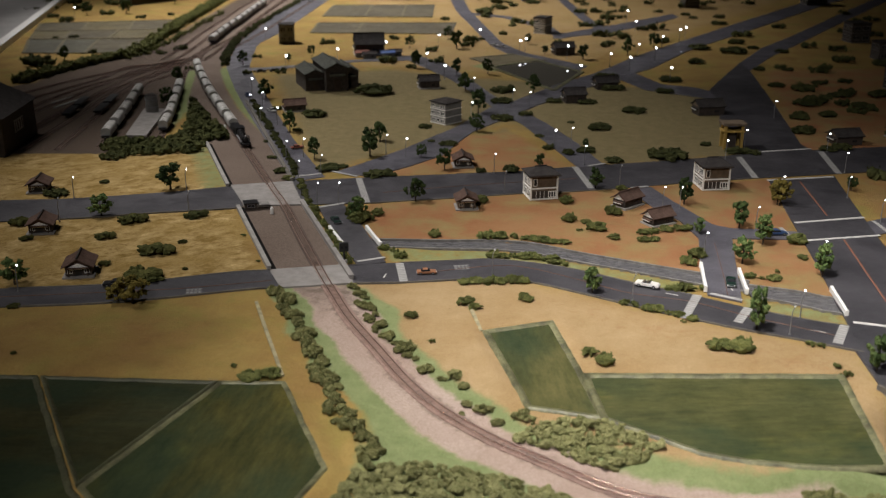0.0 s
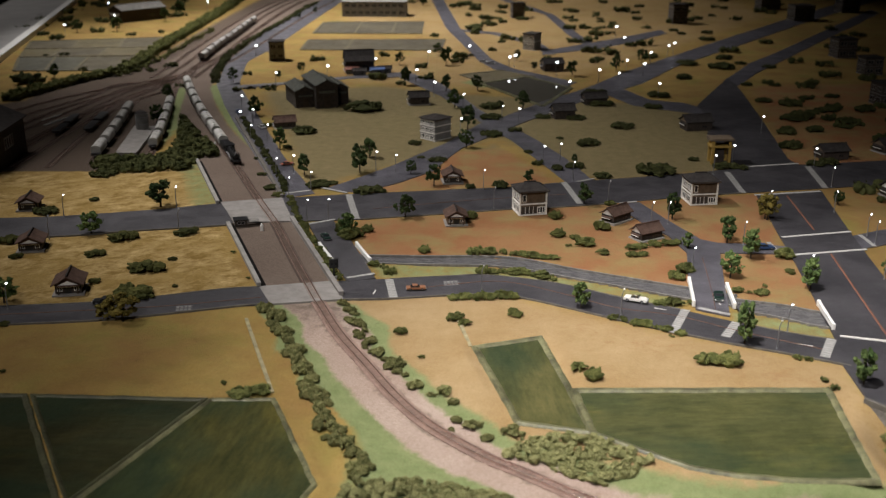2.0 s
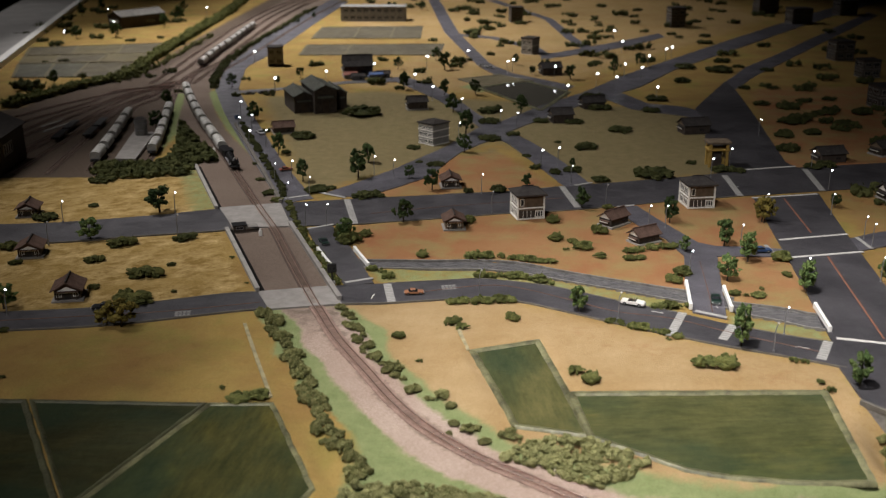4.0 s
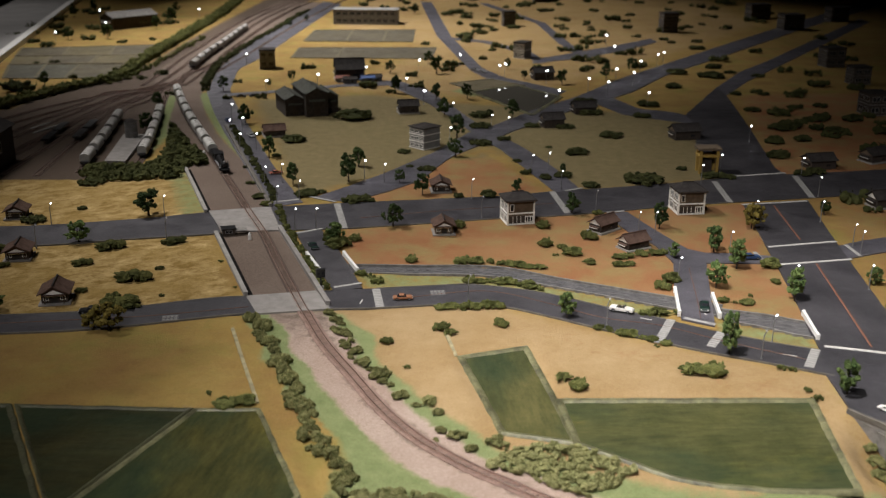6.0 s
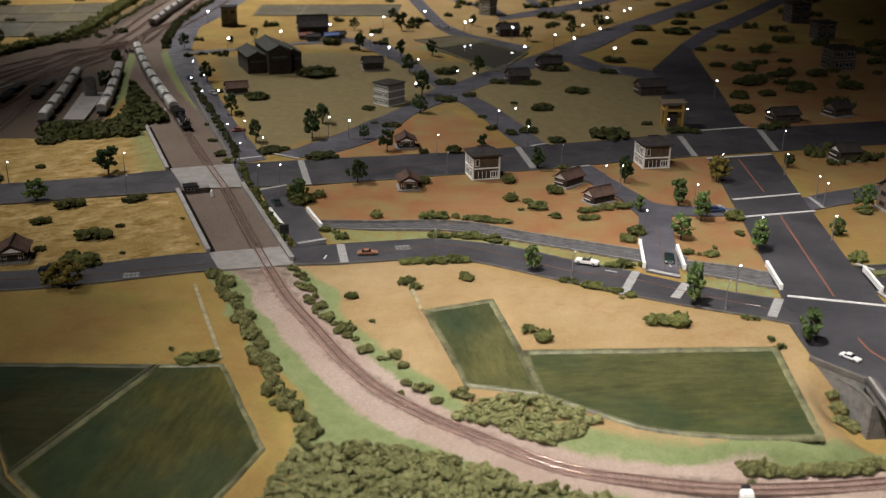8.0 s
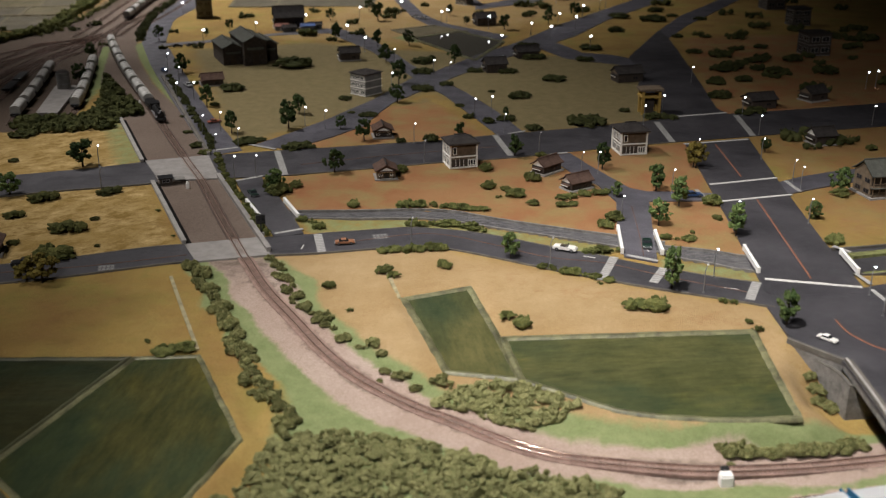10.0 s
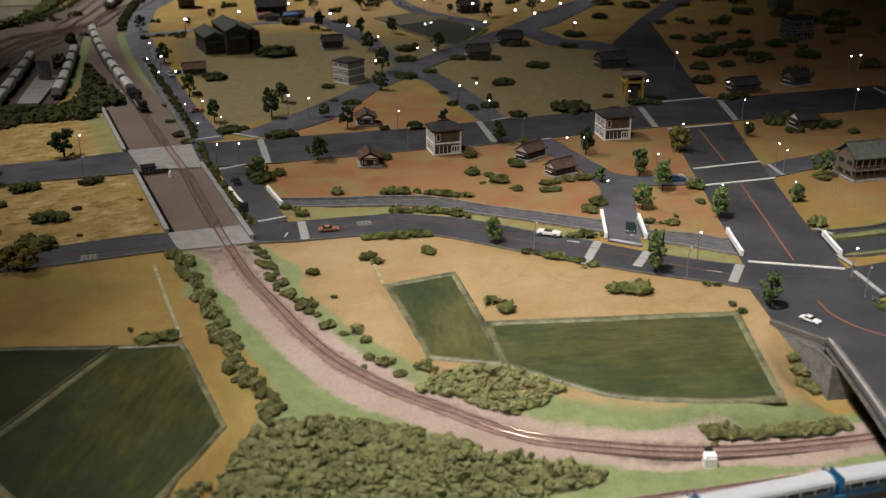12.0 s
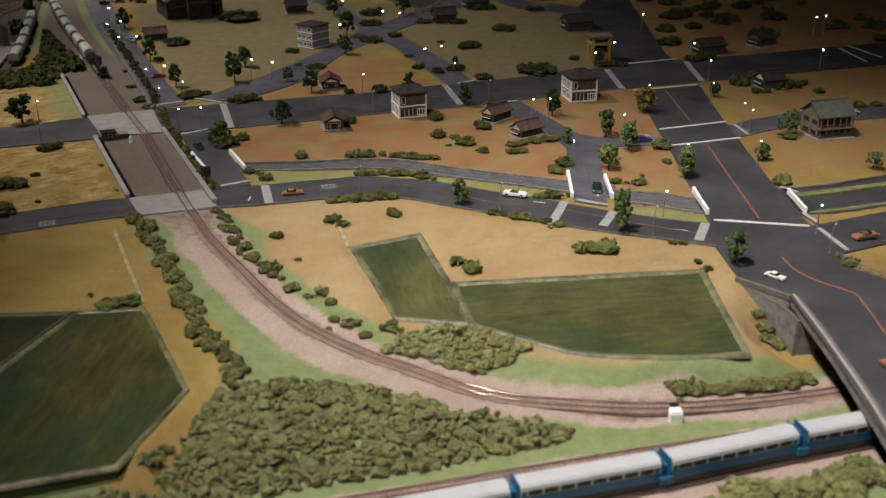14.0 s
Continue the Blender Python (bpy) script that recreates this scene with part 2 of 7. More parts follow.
bumped(t_, b_, noise_fac(t_, 160, 4), 0.0006)
M_DITCH = asphalt_material("ditch_dark_silt", (0.030, 0.029, 0.033), (0.052, 0.050, 0.054), 0.45)
M_TURF_STRIP = plain("turf_strip_green", (0.19, 0.20, 0.07), 0.95, vary=0.4, grain=420, patch=90, depth=0.0008)
M_POND, t_, b_ = nodes_of("pond_water", 0.05)
b_.inputs["Base Color"].default_value = (0.085, 0.080, 0.066, 1)
bumped(t_, b_, noise_fac(t_, 60, 3), 0.00001)
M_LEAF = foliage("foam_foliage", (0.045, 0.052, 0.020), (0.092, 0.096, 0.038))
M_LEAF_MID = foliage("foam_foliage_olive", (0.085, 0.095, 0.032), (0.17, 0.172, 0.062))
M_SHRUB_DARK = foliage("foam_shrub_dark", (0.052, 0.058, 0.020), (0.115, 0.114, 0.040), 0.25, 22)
M_LEAF_DARK = foliage("tree_foliage_dark", (0.030, 0.050, 0.020), (0.072, 0.10, 0.038), 0.25, 16)
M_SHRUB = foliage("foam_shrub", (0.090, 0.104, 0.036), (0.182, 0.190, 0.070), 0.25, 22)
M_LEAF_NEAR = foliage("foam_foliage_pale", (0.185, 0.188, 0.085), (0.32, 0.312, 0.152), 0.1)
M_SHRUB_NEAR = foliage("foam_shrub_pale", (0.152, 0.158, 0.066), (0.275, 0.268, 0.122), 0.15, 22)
M_LEAF_TREE = foliage("tree_foliage", (0.062, 0.105, 0.038), (0.15, 0.20, 0.075), 0.25, 16)
M_LEAF_YELLOW = foliage("tree_foliage_yellowed", (0.13, 0.108, 0.030), (0.25, 0.195, 0.055), 0.2, 16)
M_BARK = plain("bark_dark", (0.06, 0.042, 0.03), 0.95)
M_WHITE = plain("painted_white", (0.78, 0.77, 0.74), 0.5, vary=0.06, grain=400, patch=60, depth=0.0)
M_TRIM = plain("trim_offwhite", (0.78, 0.76, 0.71), 0.7, vary=0.15, grain=500, patch=120, depth=0.0001)
M_WALL = plain("wall_tan_siding", (0.165, 0.122, 0.080), 0.85, vary=0.3, grain=600, patch=150)
M_CLAD = tiled_roof("wall_slatted_cladding", (0.10, 0.072, 0.048), (0.15, 0.11, 0.075))
M_WALL_DARK = plain("wall_dark_boards", (0.055, 0.042, 0.034), 0.9, vary=0.35, grain=600, patch=150)
M_WALL_GREY = plain("wall_grey_render", (0.24, 0.235, 0.225), 0.85, vary=0.2, grain=500, patch=90)
M_YELLOW = plain("wall_yellow", (0.42, 0.27, 0.06), 0.8, vary=0.2)
M_ROOF = tiled_roof("roof_tiles_dark", (0.034, 0.030, 0.029), (0.060, 0.053, 0.050))
M_ROOF_BROWN = tiled_roof("roof_tiles_brown", (0.085, 0.052, 0.040), (0.135, 0.085, 0.066))
M_ROOF_GREEN = tiled_roof("roof_sheet_greygreen", (0.085, 0.088, 0.076), (0.125, 0.128, 0.11))
M_ROOF_BLUE = plain("roof_sheet_blue", (0.06, 0.12, 0.32), 0.5)
M_ROOF_RED = plain("roof_sheet_rust", (0.26, 0.08, 0.045), 0.6)
M_GLASS, t_, b_ = nodes_of("window_dark_glass", 0.08)
b_.inputs["Base Color"].default_value = (0.02, 0.022, 0.025, 1)
# Near-black that paints the shade under the bridge; also colours the wall-foot strip.
M_SHADE_AND_STRIP = plain("bridge_shade_and_strip_black", (0.012, 0.011, 0.010), 0.95, vary=0.4)
M_SHADE_AND_STRIP.node_tree.nodes["Principled BSDF"].inputs["Specular IOR Level"].default_value = 0.05
M_BLACK = plain("black_enamel", (0.013, 0.013, 0.014), 0.4, vary=0.4, depth=0.0)
M_TYRE = plain("black_rubber", (0.02, 0.02, 0.02), 0.9, depth=0.0)
M_STEEL = plain("grey_steel", (0.30, 0.30, 0.31), 0.45, 0.6, vary=0.15, depth=0.0)
M_WAGON = plain("wagon_grey_white", (0.50, 0.49, 0.46), 0.55, vary=0.2, grain=500, patch=50, depth=0.0)
M_BLUE = plain("coach_blue", (0.012, 0.10, 0.20), 0.35, vary=0.08, depth=0.0)
M_COACH = plain("coach_roof_pale", (0.40, 0.405, 0.41), 0.45, vary=0.06, grain=300, patch=30, depth=0.0)
M_COACH_GLASS = plain("coach_tinted_glass", (0.016, 0.017, 0.019), 0.5, vary=0.2, depth=0.0)
M_LAMP = glow("lamp_lit", (0.92, 0.95, 1.0), 9)
M_LAMP_OFF = plain("lamp_unlit", (0.8, 0.8, 0.78), 0.3, vary=0.03, depth=0.0)
M_FLOOR = plain("floor_dark_green", (0.02, 0.035, 0.03), 0.7, vary=0.3, grain=120, patch=6)
M_ROOM = plain("room_wall_dark", (0.05, 0.045, 0.042), 0.9, vary=0.2, grain=60, patch=3)
M_TABLE = plain("table_edge_grey", (0.33, 0.32, 0.31), 0.5, vary=0.15, grain=120, patch=12)


# ---- building helpers ----
def part(name, bm, material, parent=None, label=""):
    """Links a bmesh as one mesh object."""
    me = bpy.data.meshes.new(name)
    bm.to_mesh(me)
    bm.free()
    me.materials.append(material)
    ob = new(name, me)
    if parent:
        ob.parent = parent
    if label:
        ob["label"] = label
    return ob


def from_arrays(name, verts, faces, material, parent=None, smooth=False):
    me = bpy.data.meshes.new(name)
    me.from_pydata([tuple(v) for v in verts], [], [tuple(f) for f in faces])
    me.materials.append(material)
    if smooth:
        me.shade_smooth()
    ob = new(name, me)
    if parent:
        ob.parent = parent
    return ob


def thing(name, m, label, category, group=""):
    ob = new(name)
    ob.empty_display_size = 0.005
    ob.matrix_world = m
    return tagged(ob, label, category, group)


def box(bm, x0, x1, y0, y1, z0, z1, bevel=0.0, m=None):
    """A box in bm, its edges rounded when bevel is given."""
    r = bmesh.ops.create_cube(bm, size=1, matrix=Matrix.Translation(((x0 + x1) / 2, (y0 + y1) / 2, (z0 + z1) / 2)) @ Matrix.Diagonal((abs(x1 - x0), abs(y1 - y0), abs(z1 - z0), 1)))
    vs = r["verts"]
    if m:
        bmesh.ops.transform(bm, matrix=m, verts=vs)
    if bevel:
        es = list({e for v in vs for e in v.link_edges})
        bmesh.ops.bevel(bm, geom=es, offset=bevel, segments=2, affect="EDGES", profile=0.5)
    return bm


def boxed(x0, x1, y0, y1, z0, z1, bevel=0.0, m=None):
    return box(bmesh.new(), x0, x1, y0, y1, z0, z1, bevel, m)


def tube(bm, a, b, r0, r1, n=8):
    a, b = Vector(a), Vector(b)
    q = (b - a).to_track_quat("Z", "Y").to_matrix().to_4x4()
    bmesh.ops.create_cone(bm, cap_ends=True, segments=n, radius1=r0, radius2=r1, depth=(b - a).length, matrix=Matrix.Translation((a + b) / 2) @ q)
    return bm


def prism(bm, pts2, y0, y1):
    """Extrudes a profile of (x, z) along y."""
    a = [bm.verts.new((x, y0, z)) for x, z in pts2]
    b = [bm.verts.new((x, y1, z)) for x, z in pts2]
    n = len(pts2)
    bm.faces.new(a)
    bm.faces.new(b[::-1])
    for i in range(n):
        bm.faces.new((a[i], b[i], b[(i + 1) % n], a[(i + 1) % n]))
    bmesh.ops.recalc_face_normals(bm, faces=bm.faces)
    return bm


def smooth_line(points, step):
    """A Catmull-Rom line through the points, sampled evenly."""
    p = np.array([(*q, 0.0)[:3] if len(q) == 2 else q for q in points], float)
    e = np.vstack([2 * p[0] - p[1], p, 2 * p[-1] - p[-2]])
    out = []
    for i in range(1, len(e) - 2):
        t = np.linspace(0, 1, 40, endpoint=False)[:, None]
        a, b, c, d = e[i - 1], e[i], e[i + 1], e[i + 2]
        out.append(0.5 * (2 * b + (c - a) * t + (2 * a - 5 * b + 4 * c - d) * t ** 2 + (3 * b - a - 3 * c + d) * t ** 3))
    out = np.vstack(out + [p[-1:]])
    s = np.concatenate([[0], np.cumsum(np.linalg.norm(np.diff(out, axis=0), axis=1))])
    k = np.linspace(0, s[-1], max(2, int(s[-1] / step) + 1))
    return np.stack([np.interp(k, s, out[:, j]) for j in range(3)], 1)


def side_of(line):
    """Unit vectors to the right of a line, level."""
    d = np.gradient(line, axis=0)
    d[:, 2] = 0
    d /= np.linalg.norm(d, axis=1)[:, None]
    return np.stack([d[:, 1], -d[:, 0], d[:, 2]], 1)


def resampled(points, n):
    p = np.array([q[:2] for q in points], float)
    s = np.concatenate([[0], np.cumsum(np.linalg.norm(np.diff(p, axis=0), axis=1))])
    k = np.linspace(0, s[-1], n)
    return np.stack([np.interp(k, s, p[:, j]) for j in range(2)], 1)


def ribbon(name, left, right, z, thick, material, n=40, parent=None):
    """A slab between two edges, its top at z (a number, or a function of x and y)."""
    a, b = resampled(left, n), resampled(right, n)
    zf = z if callable(z) else (lambda x, y: z)
    v, f = [], []
    for p, q in zip(a, b):
        zp, zq = zf(*p), zf(*q)
        v += [(*p, zp), (*q, zq), (*q, zq - thick), (*p, zp - thick)]
    for i in range(n - 1):
        k = 4 * i
        for j in range(4):
            f.append((k + j, k + (j + 1) % 4, k + 4 + (j + 1) % 4, k + 4 + j))
    f += [(3, 2, 1, 0), (4 * n - 4, 4 * n - 3, 4 * n - 2, 4 * n - 1)]
    ob = from_arrays(name, v, f, material, parent)
    bm = bmesh.new()
    bm.from_mesh(ob.data)
    bmesh.ops.recalc_face_normals(bm, faces=bm.faces)
    bm.to_mesh(ob.data)
    bm.free()
    return ob


def swept(line, w, z0, z1):
    """Arrays of a bar of width w swept along a line, from z0 to z1 over it."""
    s = side_of(line) * (w / 2)
    up = np.array((0, 0, 1.0))
    rings = np.stack([line - s + up * z1, line + s + up * z1, line + s + up * z0, line - s + up * z0], 1)
    n = len(line)
    v = rings.reshape(-1, 3)
    f = [(4 * i + j, 4 * i + (j + 1) % 4, 4 * i + 4 + (j + 1) % 4, 4 * i + 4 + j) for i in range(n - 1) for j in range(4)]
    return v, f + [(0, 1, 2, 3), (4 * n - 1, 4 * n - 2, 4 * n - 3, 4 * n - 4)]


def rounded_bar(line, w, z0, rise):
    """Arrays of a bar with a domed top, w wide, swept along a line."""
    s = side_of(line)
    prof = [(w / 2 * math.cos(a), z0 + rise * math.sin(a)) for a in np.linspace(math.pi, 0, 7)]
    rings = np.stack([line + s * u + np.array((0, 0, h)) for u, h in prof], 1)
    n, k = len(line), len(prof)
    f = [(k * i + j, k * i + j + 1, k * i + k + j + 1, k * i + k + j) for i in range(n - 1) for j in range(k - 1)]
    return rings.reshape(-1, 3), f


def offset(line, d):
    return line + side_of(line) * d


# ---- the lie of the land ----
MAIN = [(-0.765, 5.213, 0.0), (-0.777, 4.601, 0.0), (-0.775, 4.114, 0.0), (-0.774, 3.813, 0.0), (-0.759, 3.503, 0.0), (-0.764, 3.399, 0.0), (-0.776, 3.29, 0.0), (-0.776, 3.158, 0.0), (-0.746, 2.984, 0.0), (-0.700, 2.835, 0.0), (-0.596, 2.551, 0.0), (-0.449, 2.191, 0.0), (-0.310, 1.844, 0.0), (-0.257, 1.715, 0.0), (-0.203, 1.563, 0.0), (-0.144, 1.402, 0.0), (-0.127, 1.36, -0.001), (-0.093, 1.281, -0.005), (-0.049, 1.202, -0.01), (-0.009, 1.13, -0.014), (0.033, 1.073, -0.018), (0.088, 1.022, -0.022), (0.129, 0.995, -0.025), (0.215, 0.941, -0.03), (0.311, 0.923, -0.035), (0.381, 0.919, -0.038), (0.45, 0.927, -0.042), (0.511, 0.938, -0.045), (0.574, 0.952, -0.047)]
MAIN += [(0.64, 0.978, -0.048), (0.80, 1.03, -0.05)]
MAIN_LINE = smooth_line(MAIN, 0.005)
BLUE_A = smooth_line([(-0.34, 0.721, -0.044), (-0.115, 0.76, -0.044), (0.08, 0.802, -0.044), (0.299, 0.846, -0.044), (0.487, 0.88, -0.044), (0.786, 0.937, -0.044)], 0.005)
BLUE_B = smooth_line([(-0.34, 0.663, -0.044), (-0.096, 0.713, -0.044), (0.1, 0.756, -0.044), (0.26, 0.792, -0.044), (0.355, 0.812, -0.044), (0.49, 0.845, -0.044), (0.786, 0.907, -0.044)], 0.005)


def nearest(px, py, line):
    """Distance to a line, signed (positive to its right), and the line's height there."""
    sub = line[::4]
    d2 = (px[:, None] - sub[None, :, 0]) ** 2 + (py[:, None] - sub[None, :, 1]) ** 2
    i = d2.argmin(1)
    sd = side_of(sub)
    sign = (px - sub[i, 0]) * sd[i, 0] + (py - sub[i, 1]) * sd[i, 1]
    return np.sqrt(d2[np.arange(len(px)), i]) * np.sign(sign), sub[i, 2], i


def ramp(x, a, b):
    t = np.clip((x - a) / (b - a), 0, 1)
    return t * t * (3 - 2 * t)


def inside(px, py, poly, soft=0.03, shift=0.0):
    """1 well inside a polygon, 0 well outside, with a soft border."""
    p = np.array(poly, float)
    q = np.roll(p, -1, 0)
    best, odd = np.full(len(px), 1e9), np.zeros(len(px), bool)
    for (x0, y0), (x1, y1) in zip(p, q):
        ex, ey = x1 - x0, y1 - y0
        t = np.clip(((px - x0) * ex + (py - y0) * ey) / (ex * ex + ey * ey), 0, 1)
        best = np.minimum(best, (px - x0 - t * ex) ** 2 + (py - y0 - t * ey) ** 2)
        hit = ((y0 > py) != (y1 > py)) & (px < ex * (py - y0) / (ey + 1e-12) + x0)
        odd ^= hit
    d = np.sqrt(best) * np.where(odd, 1, -1)
    return ramp(d, shift - soft, shift + soft)


CANALS = [([(-0.079, 1.567), (0.008, 1.567), (0.086, 1.57), (0.146, 1.562), (0.212, 1.527), (0.291, 1.49), (0.378, 1.452)], [(-0.071, 1.532), (0.01, 1.53), (0.086, 1.53), (0.145, 1.518), (0.209, 1.487), (0.286, 1.451), (0.367, 1.411)]), ([(0.434, 1.411), (0.493, 1.393), (0.532, 1.373)], [(0.431, 1.371), (0.481, 1.348), (0.521, 1.323)]), ([(0.679, 1.397), (0.748, 1.41), (0.833, 1.438)], [(0.662, 1.304), (0.722, 1.311), (0.781, 1.327)])]
CANALS[0][0].insert(0, (-0.13, 1.565)); CANALS[0][1].insert(0, (-0.12, 1.53))
CANALS[0][0].append((0.44, 1.425)); CANALS[0][1].append((0.43, 1.385))
CANALS[1][0].append((0.60, 1.35)); CANALS[1][1].append((0.60, 1.30))
CANALS[2][0].insert(0, (0.60, 1.39)); CANALS[2][1].insert(0, (0.60, 1.305))
CANALS[2][0].append((1.4, 1.60)); CANALS[2][1].append((1.4, 1.50))
LEFT_FIELDS = [(-0.145, 1.114), (-0.072, 0.940), (-0.112, 0.822), (-0.205, 0.800), (-0.45, 0.74), (-0.9, 0.80), (-0.9, 1.105)]
MID_FIELD = [(0.079, 1.245), (0.162, 1.275), (0.191, 1.138), (0.206, 1.057), (0.128, 1.074)]
RIGHT_FIELD = [(0.198, 1.134), (0.48, 1.145), (0.479, 0.981), (0.408, 0.978), (0.342, 0.985), (0.297, 0.997), (0.247, 1.027), (0.209, 1.051)]
RIGHT_FIELD[0], RIGHT_FIELD[-1] = (0.1915, 1.134), (0.2065, 1.051)
APRON = [(0.462, 1.150), (0.500, 1.130), (0.520, 1.060), (0.530, 1.000), (0.505, 0.972), (0.462, 0.965)]
ROAD_FILL = [(0.524, 1.33), (0.524, 1.130), (0.570, 1.082), (0.568, 1.052), (0.92, 1.120), (0.92, 1.33)]


def land(px, py):
    """Ground height: level with the rails to the south, rising to 0 to the north of them."""
    px, py = np.atleast_1d(np.asarray(px, float)), np.atleast_1d(np.asarray(py, float))
    z = np.zeros(len(px))
    near = (py < 1.75)
    d, zt, i = nearest(px[near], py[near], MAIN_LINE)
    north = d < 0
    far = 0.115 + 0.05 * ramp(px[near], 0.44, 0.52)
    rise = np.clip((-d - 0.028) / (far - 0.028), 0, 1)
    rise = rise ** (1 + 1.3 * ramp(px[near], 0.45, 0.50))
    z[near] = np.where(north, zt * (1 - rise), zt) - 0.0008
    for poly, level in ((LEFT_FIELDS, lambda y: -0.0120 + 0 * y), (RIGHT_FIELD, lambda y: np.minimum(0, (y - 1.142) * 0.10) - 0.0030), (MID_FIELD, lambda y: np.minimum(0, (y - 1.275) * 0.053) - 0.0032)):
        w = inside(px[near], py[near], poly, 0.006 if poly is MID_FIELD else 0.010, -0.010 if poly is MID_FIELD else -0.015)
        z[near] = z[near] * (1 - w) + level(py[near]) * w
    w = inside(px[near], py[near], APRON, 0.020)
    z[near] = z[near] * (1 - w) + w * (np.minimum(0, (py[near] - 1.142) * 0.14) - 0.0040)
    w = ramp(px[near], 0.484, 0.532 + 0.08 * ramp(py[near], 1.03, 0.98)) * north * (py[near] < 1.30) * ramp(-d, 0.012, 0.05)
    z[near] = z[near] * (1 - w) + w * (-0.0012 - 0.050 * np.clip((1.116 - py[near]) / 0.054, 0, 1))
    w = inside(px[near], py[near], ROAD_FILL, 0.003, -0.002)
    z[near] = z[near] * (1 - w) - 0.0012 * w
    da, db = nearest(px[near], py[near], BLUE_A)[0], nearest(px[near], py[near], BLUE_B)[0]
    w = np.where(db > 0, 1.0, 1 - ramp(np.minimum(np.abs(da), np.abs(db)), 0.014, 0.090)) * (py[near] < 1.0) * (1 - ramp(-d * north, 0.0, 0.02))
    z[near] = z[near] * (1 - w) - 0.0452 * w
    for up, lo in CANALS:
        w = inside(px[near], py[near], up + lo[::-1], 0.002)
        z[near] -= 0.012 * w
    return z


def zv(x, y):
    return float(land(x, y)[0])


def ground_sheet():
    def axis(parts):
        return np.concatenate([np.arange(a, b, s) for a, b, s in parts])

    xs = axis(((-2.2, -0.8, 0.04), (-0.8, 1.0, 0.0065), (1.0, 3.4, 0.05)))
    ys = axis(((0.25, 0.6, 0.012), (0.6, 2.2, 0.0065), (2.2, 3.4, 0.014), (3.4, 7.0, 0.05)))
    gx, gy = np.meshgrid(xs, ys)
    px, py = gx.ravel(), gy.ravel()
    pz = np.concatenate([land(px[k:k + 20000], py[k:k + 20000]) for k in range(0, len(px), 20000)])
    n, m = len(xs), len(ys)
    i = np.arange(n * m).reshape(m, n)
    faces = np.stack([i[:-1, :-1], i[:-1, 1:], i[1:, 1:], i[1:, :-1]], -1).reshape(-1, 4)
    edge_x = -1.466 - (py - 3.383) * 0.228
    keep = ~((px[faces].mean(1) < edge_x[faces].mean(1)))
    me = bpy.data.meshes.new("ground")
    me.from_pydata(np.stack([px, py, pz], 1), [], faces[keep])
    me.materials.append(M_TURF)
    me.shade_smooth()
    za, zb = np.zeros((len(px), 4), np.float32), np.zeros((len(px), 4), np.float32)
    wob = 0.006 * np.sin(px * 31 + 3 * np.sin(py * 17)) + 0.006 * np.sin(py * 43 + 2 * np.sin(px * 23))
    for k in range(0, len(px), 20000):
        s = slice(k, k + 20000)
        x, y, w = px[s], py[s], wob[s]
        d, _, _ = nearest(x, y, MAIN_LINE)
        da, _, _ = nearest(x, y, BLUE_A)
        db, _, _ = nearest(x, y, BLUE_B)
        south = 1 - ramp(y, 1.36, 1.40)
        narrow = 0.041 + 0.006 * ramp(x, -0.06, 0.02) - 0.008 * ramp(x, 0.02, 0.16) - 0.013 * ramp(x, 0.16, 0.30)
        bed = np.where(d > 0, 1 - ramp(d + w * 0.7, narrow - 0.006, narrow + 0.006), 1 - ramp(-d + w, 0.024, 0.040))
        blue = np.maximum(1 - ramp(np.abs(da) + w * 0.3, 0.009, 0.016), np.where(db > 0, 1 - ramp(db + w * 0.4, 0.03, 0.042), 1 - ramp(-db, 0.02, 0.03)))
        za[s, 0] = np.maximum(bed * south, blue * (y < 1.1))
        verge = np.where(d > 0, 1 - ramp(d + w, 0.070, 0.084), 1 - ramp(-d + w, 0.045, 0.062))
        lawn = np.maximum(verge * south, (d > 0) * south * ramp(x + w, -0.06, -0.02))
        lawn = np.maximum(lawn, (1 - ramp(np.abs(da) + w, 0.045, 0.06)) * (y < 1.0))
        lawn = np.maximum(lawn, inside(x, y, [(0.26, 0.99), (0.40, 0.965), (0.52, 0.95), (0.52, 0.90), (0.2, 0.90)], 0.02))
        lawn = np.maximum(lawn, 0.58 * inside(x, y, [(-0.08, 1.53), (0.09, 1.525), (0.21, 1.482), (0.37, 1.405), (0.35, 1.37), (0.2, 1.45), (0.09, 1.487), (-0.06, 1.468)], 0.012))
        lawn = np.maximum(lawn, 0.6 * inside(x, y, [(0.42, 1.37), (0.53, 1.32), (0.53, 1.28), (0.41, 1.33)], 0.012))
        lawn = np.maximum(lawn, 0.6 * inside(x, y, [(-0.53, 2.10), (-0.48, 2.10), (-0.37, 1.83), (-0.42, 1.80)], 0.02))
        lawn = np.maximum(lawn, 0.8 * inside(x, y, [(0.02, 3.02), (0.19, 3.20), (0.24, 3.12), (0.09, 2.93)], 0.02))
        lawn = np.maximum(lawn, inside(x, y, [(-0.72, 2.2), (-0.60, 2.2), (-0.62, 2.5), (-0.72, 2.95), (-0.78, 2.95)], 0.02))
        lawn = np.maximum(lawn, 0.85 * inside(x, y, [(-1.07, 2.61), (-0.97, 2.785), (-0.832, 3.085), (-0.855, 3.17), (-1.0, 2.855), (-1.09, 2.66)], 0.010))
        lawn = np.maximum(lawn, 0.9 * inside(x, y, [(-0.755, 2.90), (-0.637, 2.58), (-0.60, 2.40), (-0.63, 2.40), (-0.70, 2.65)], 0.012))
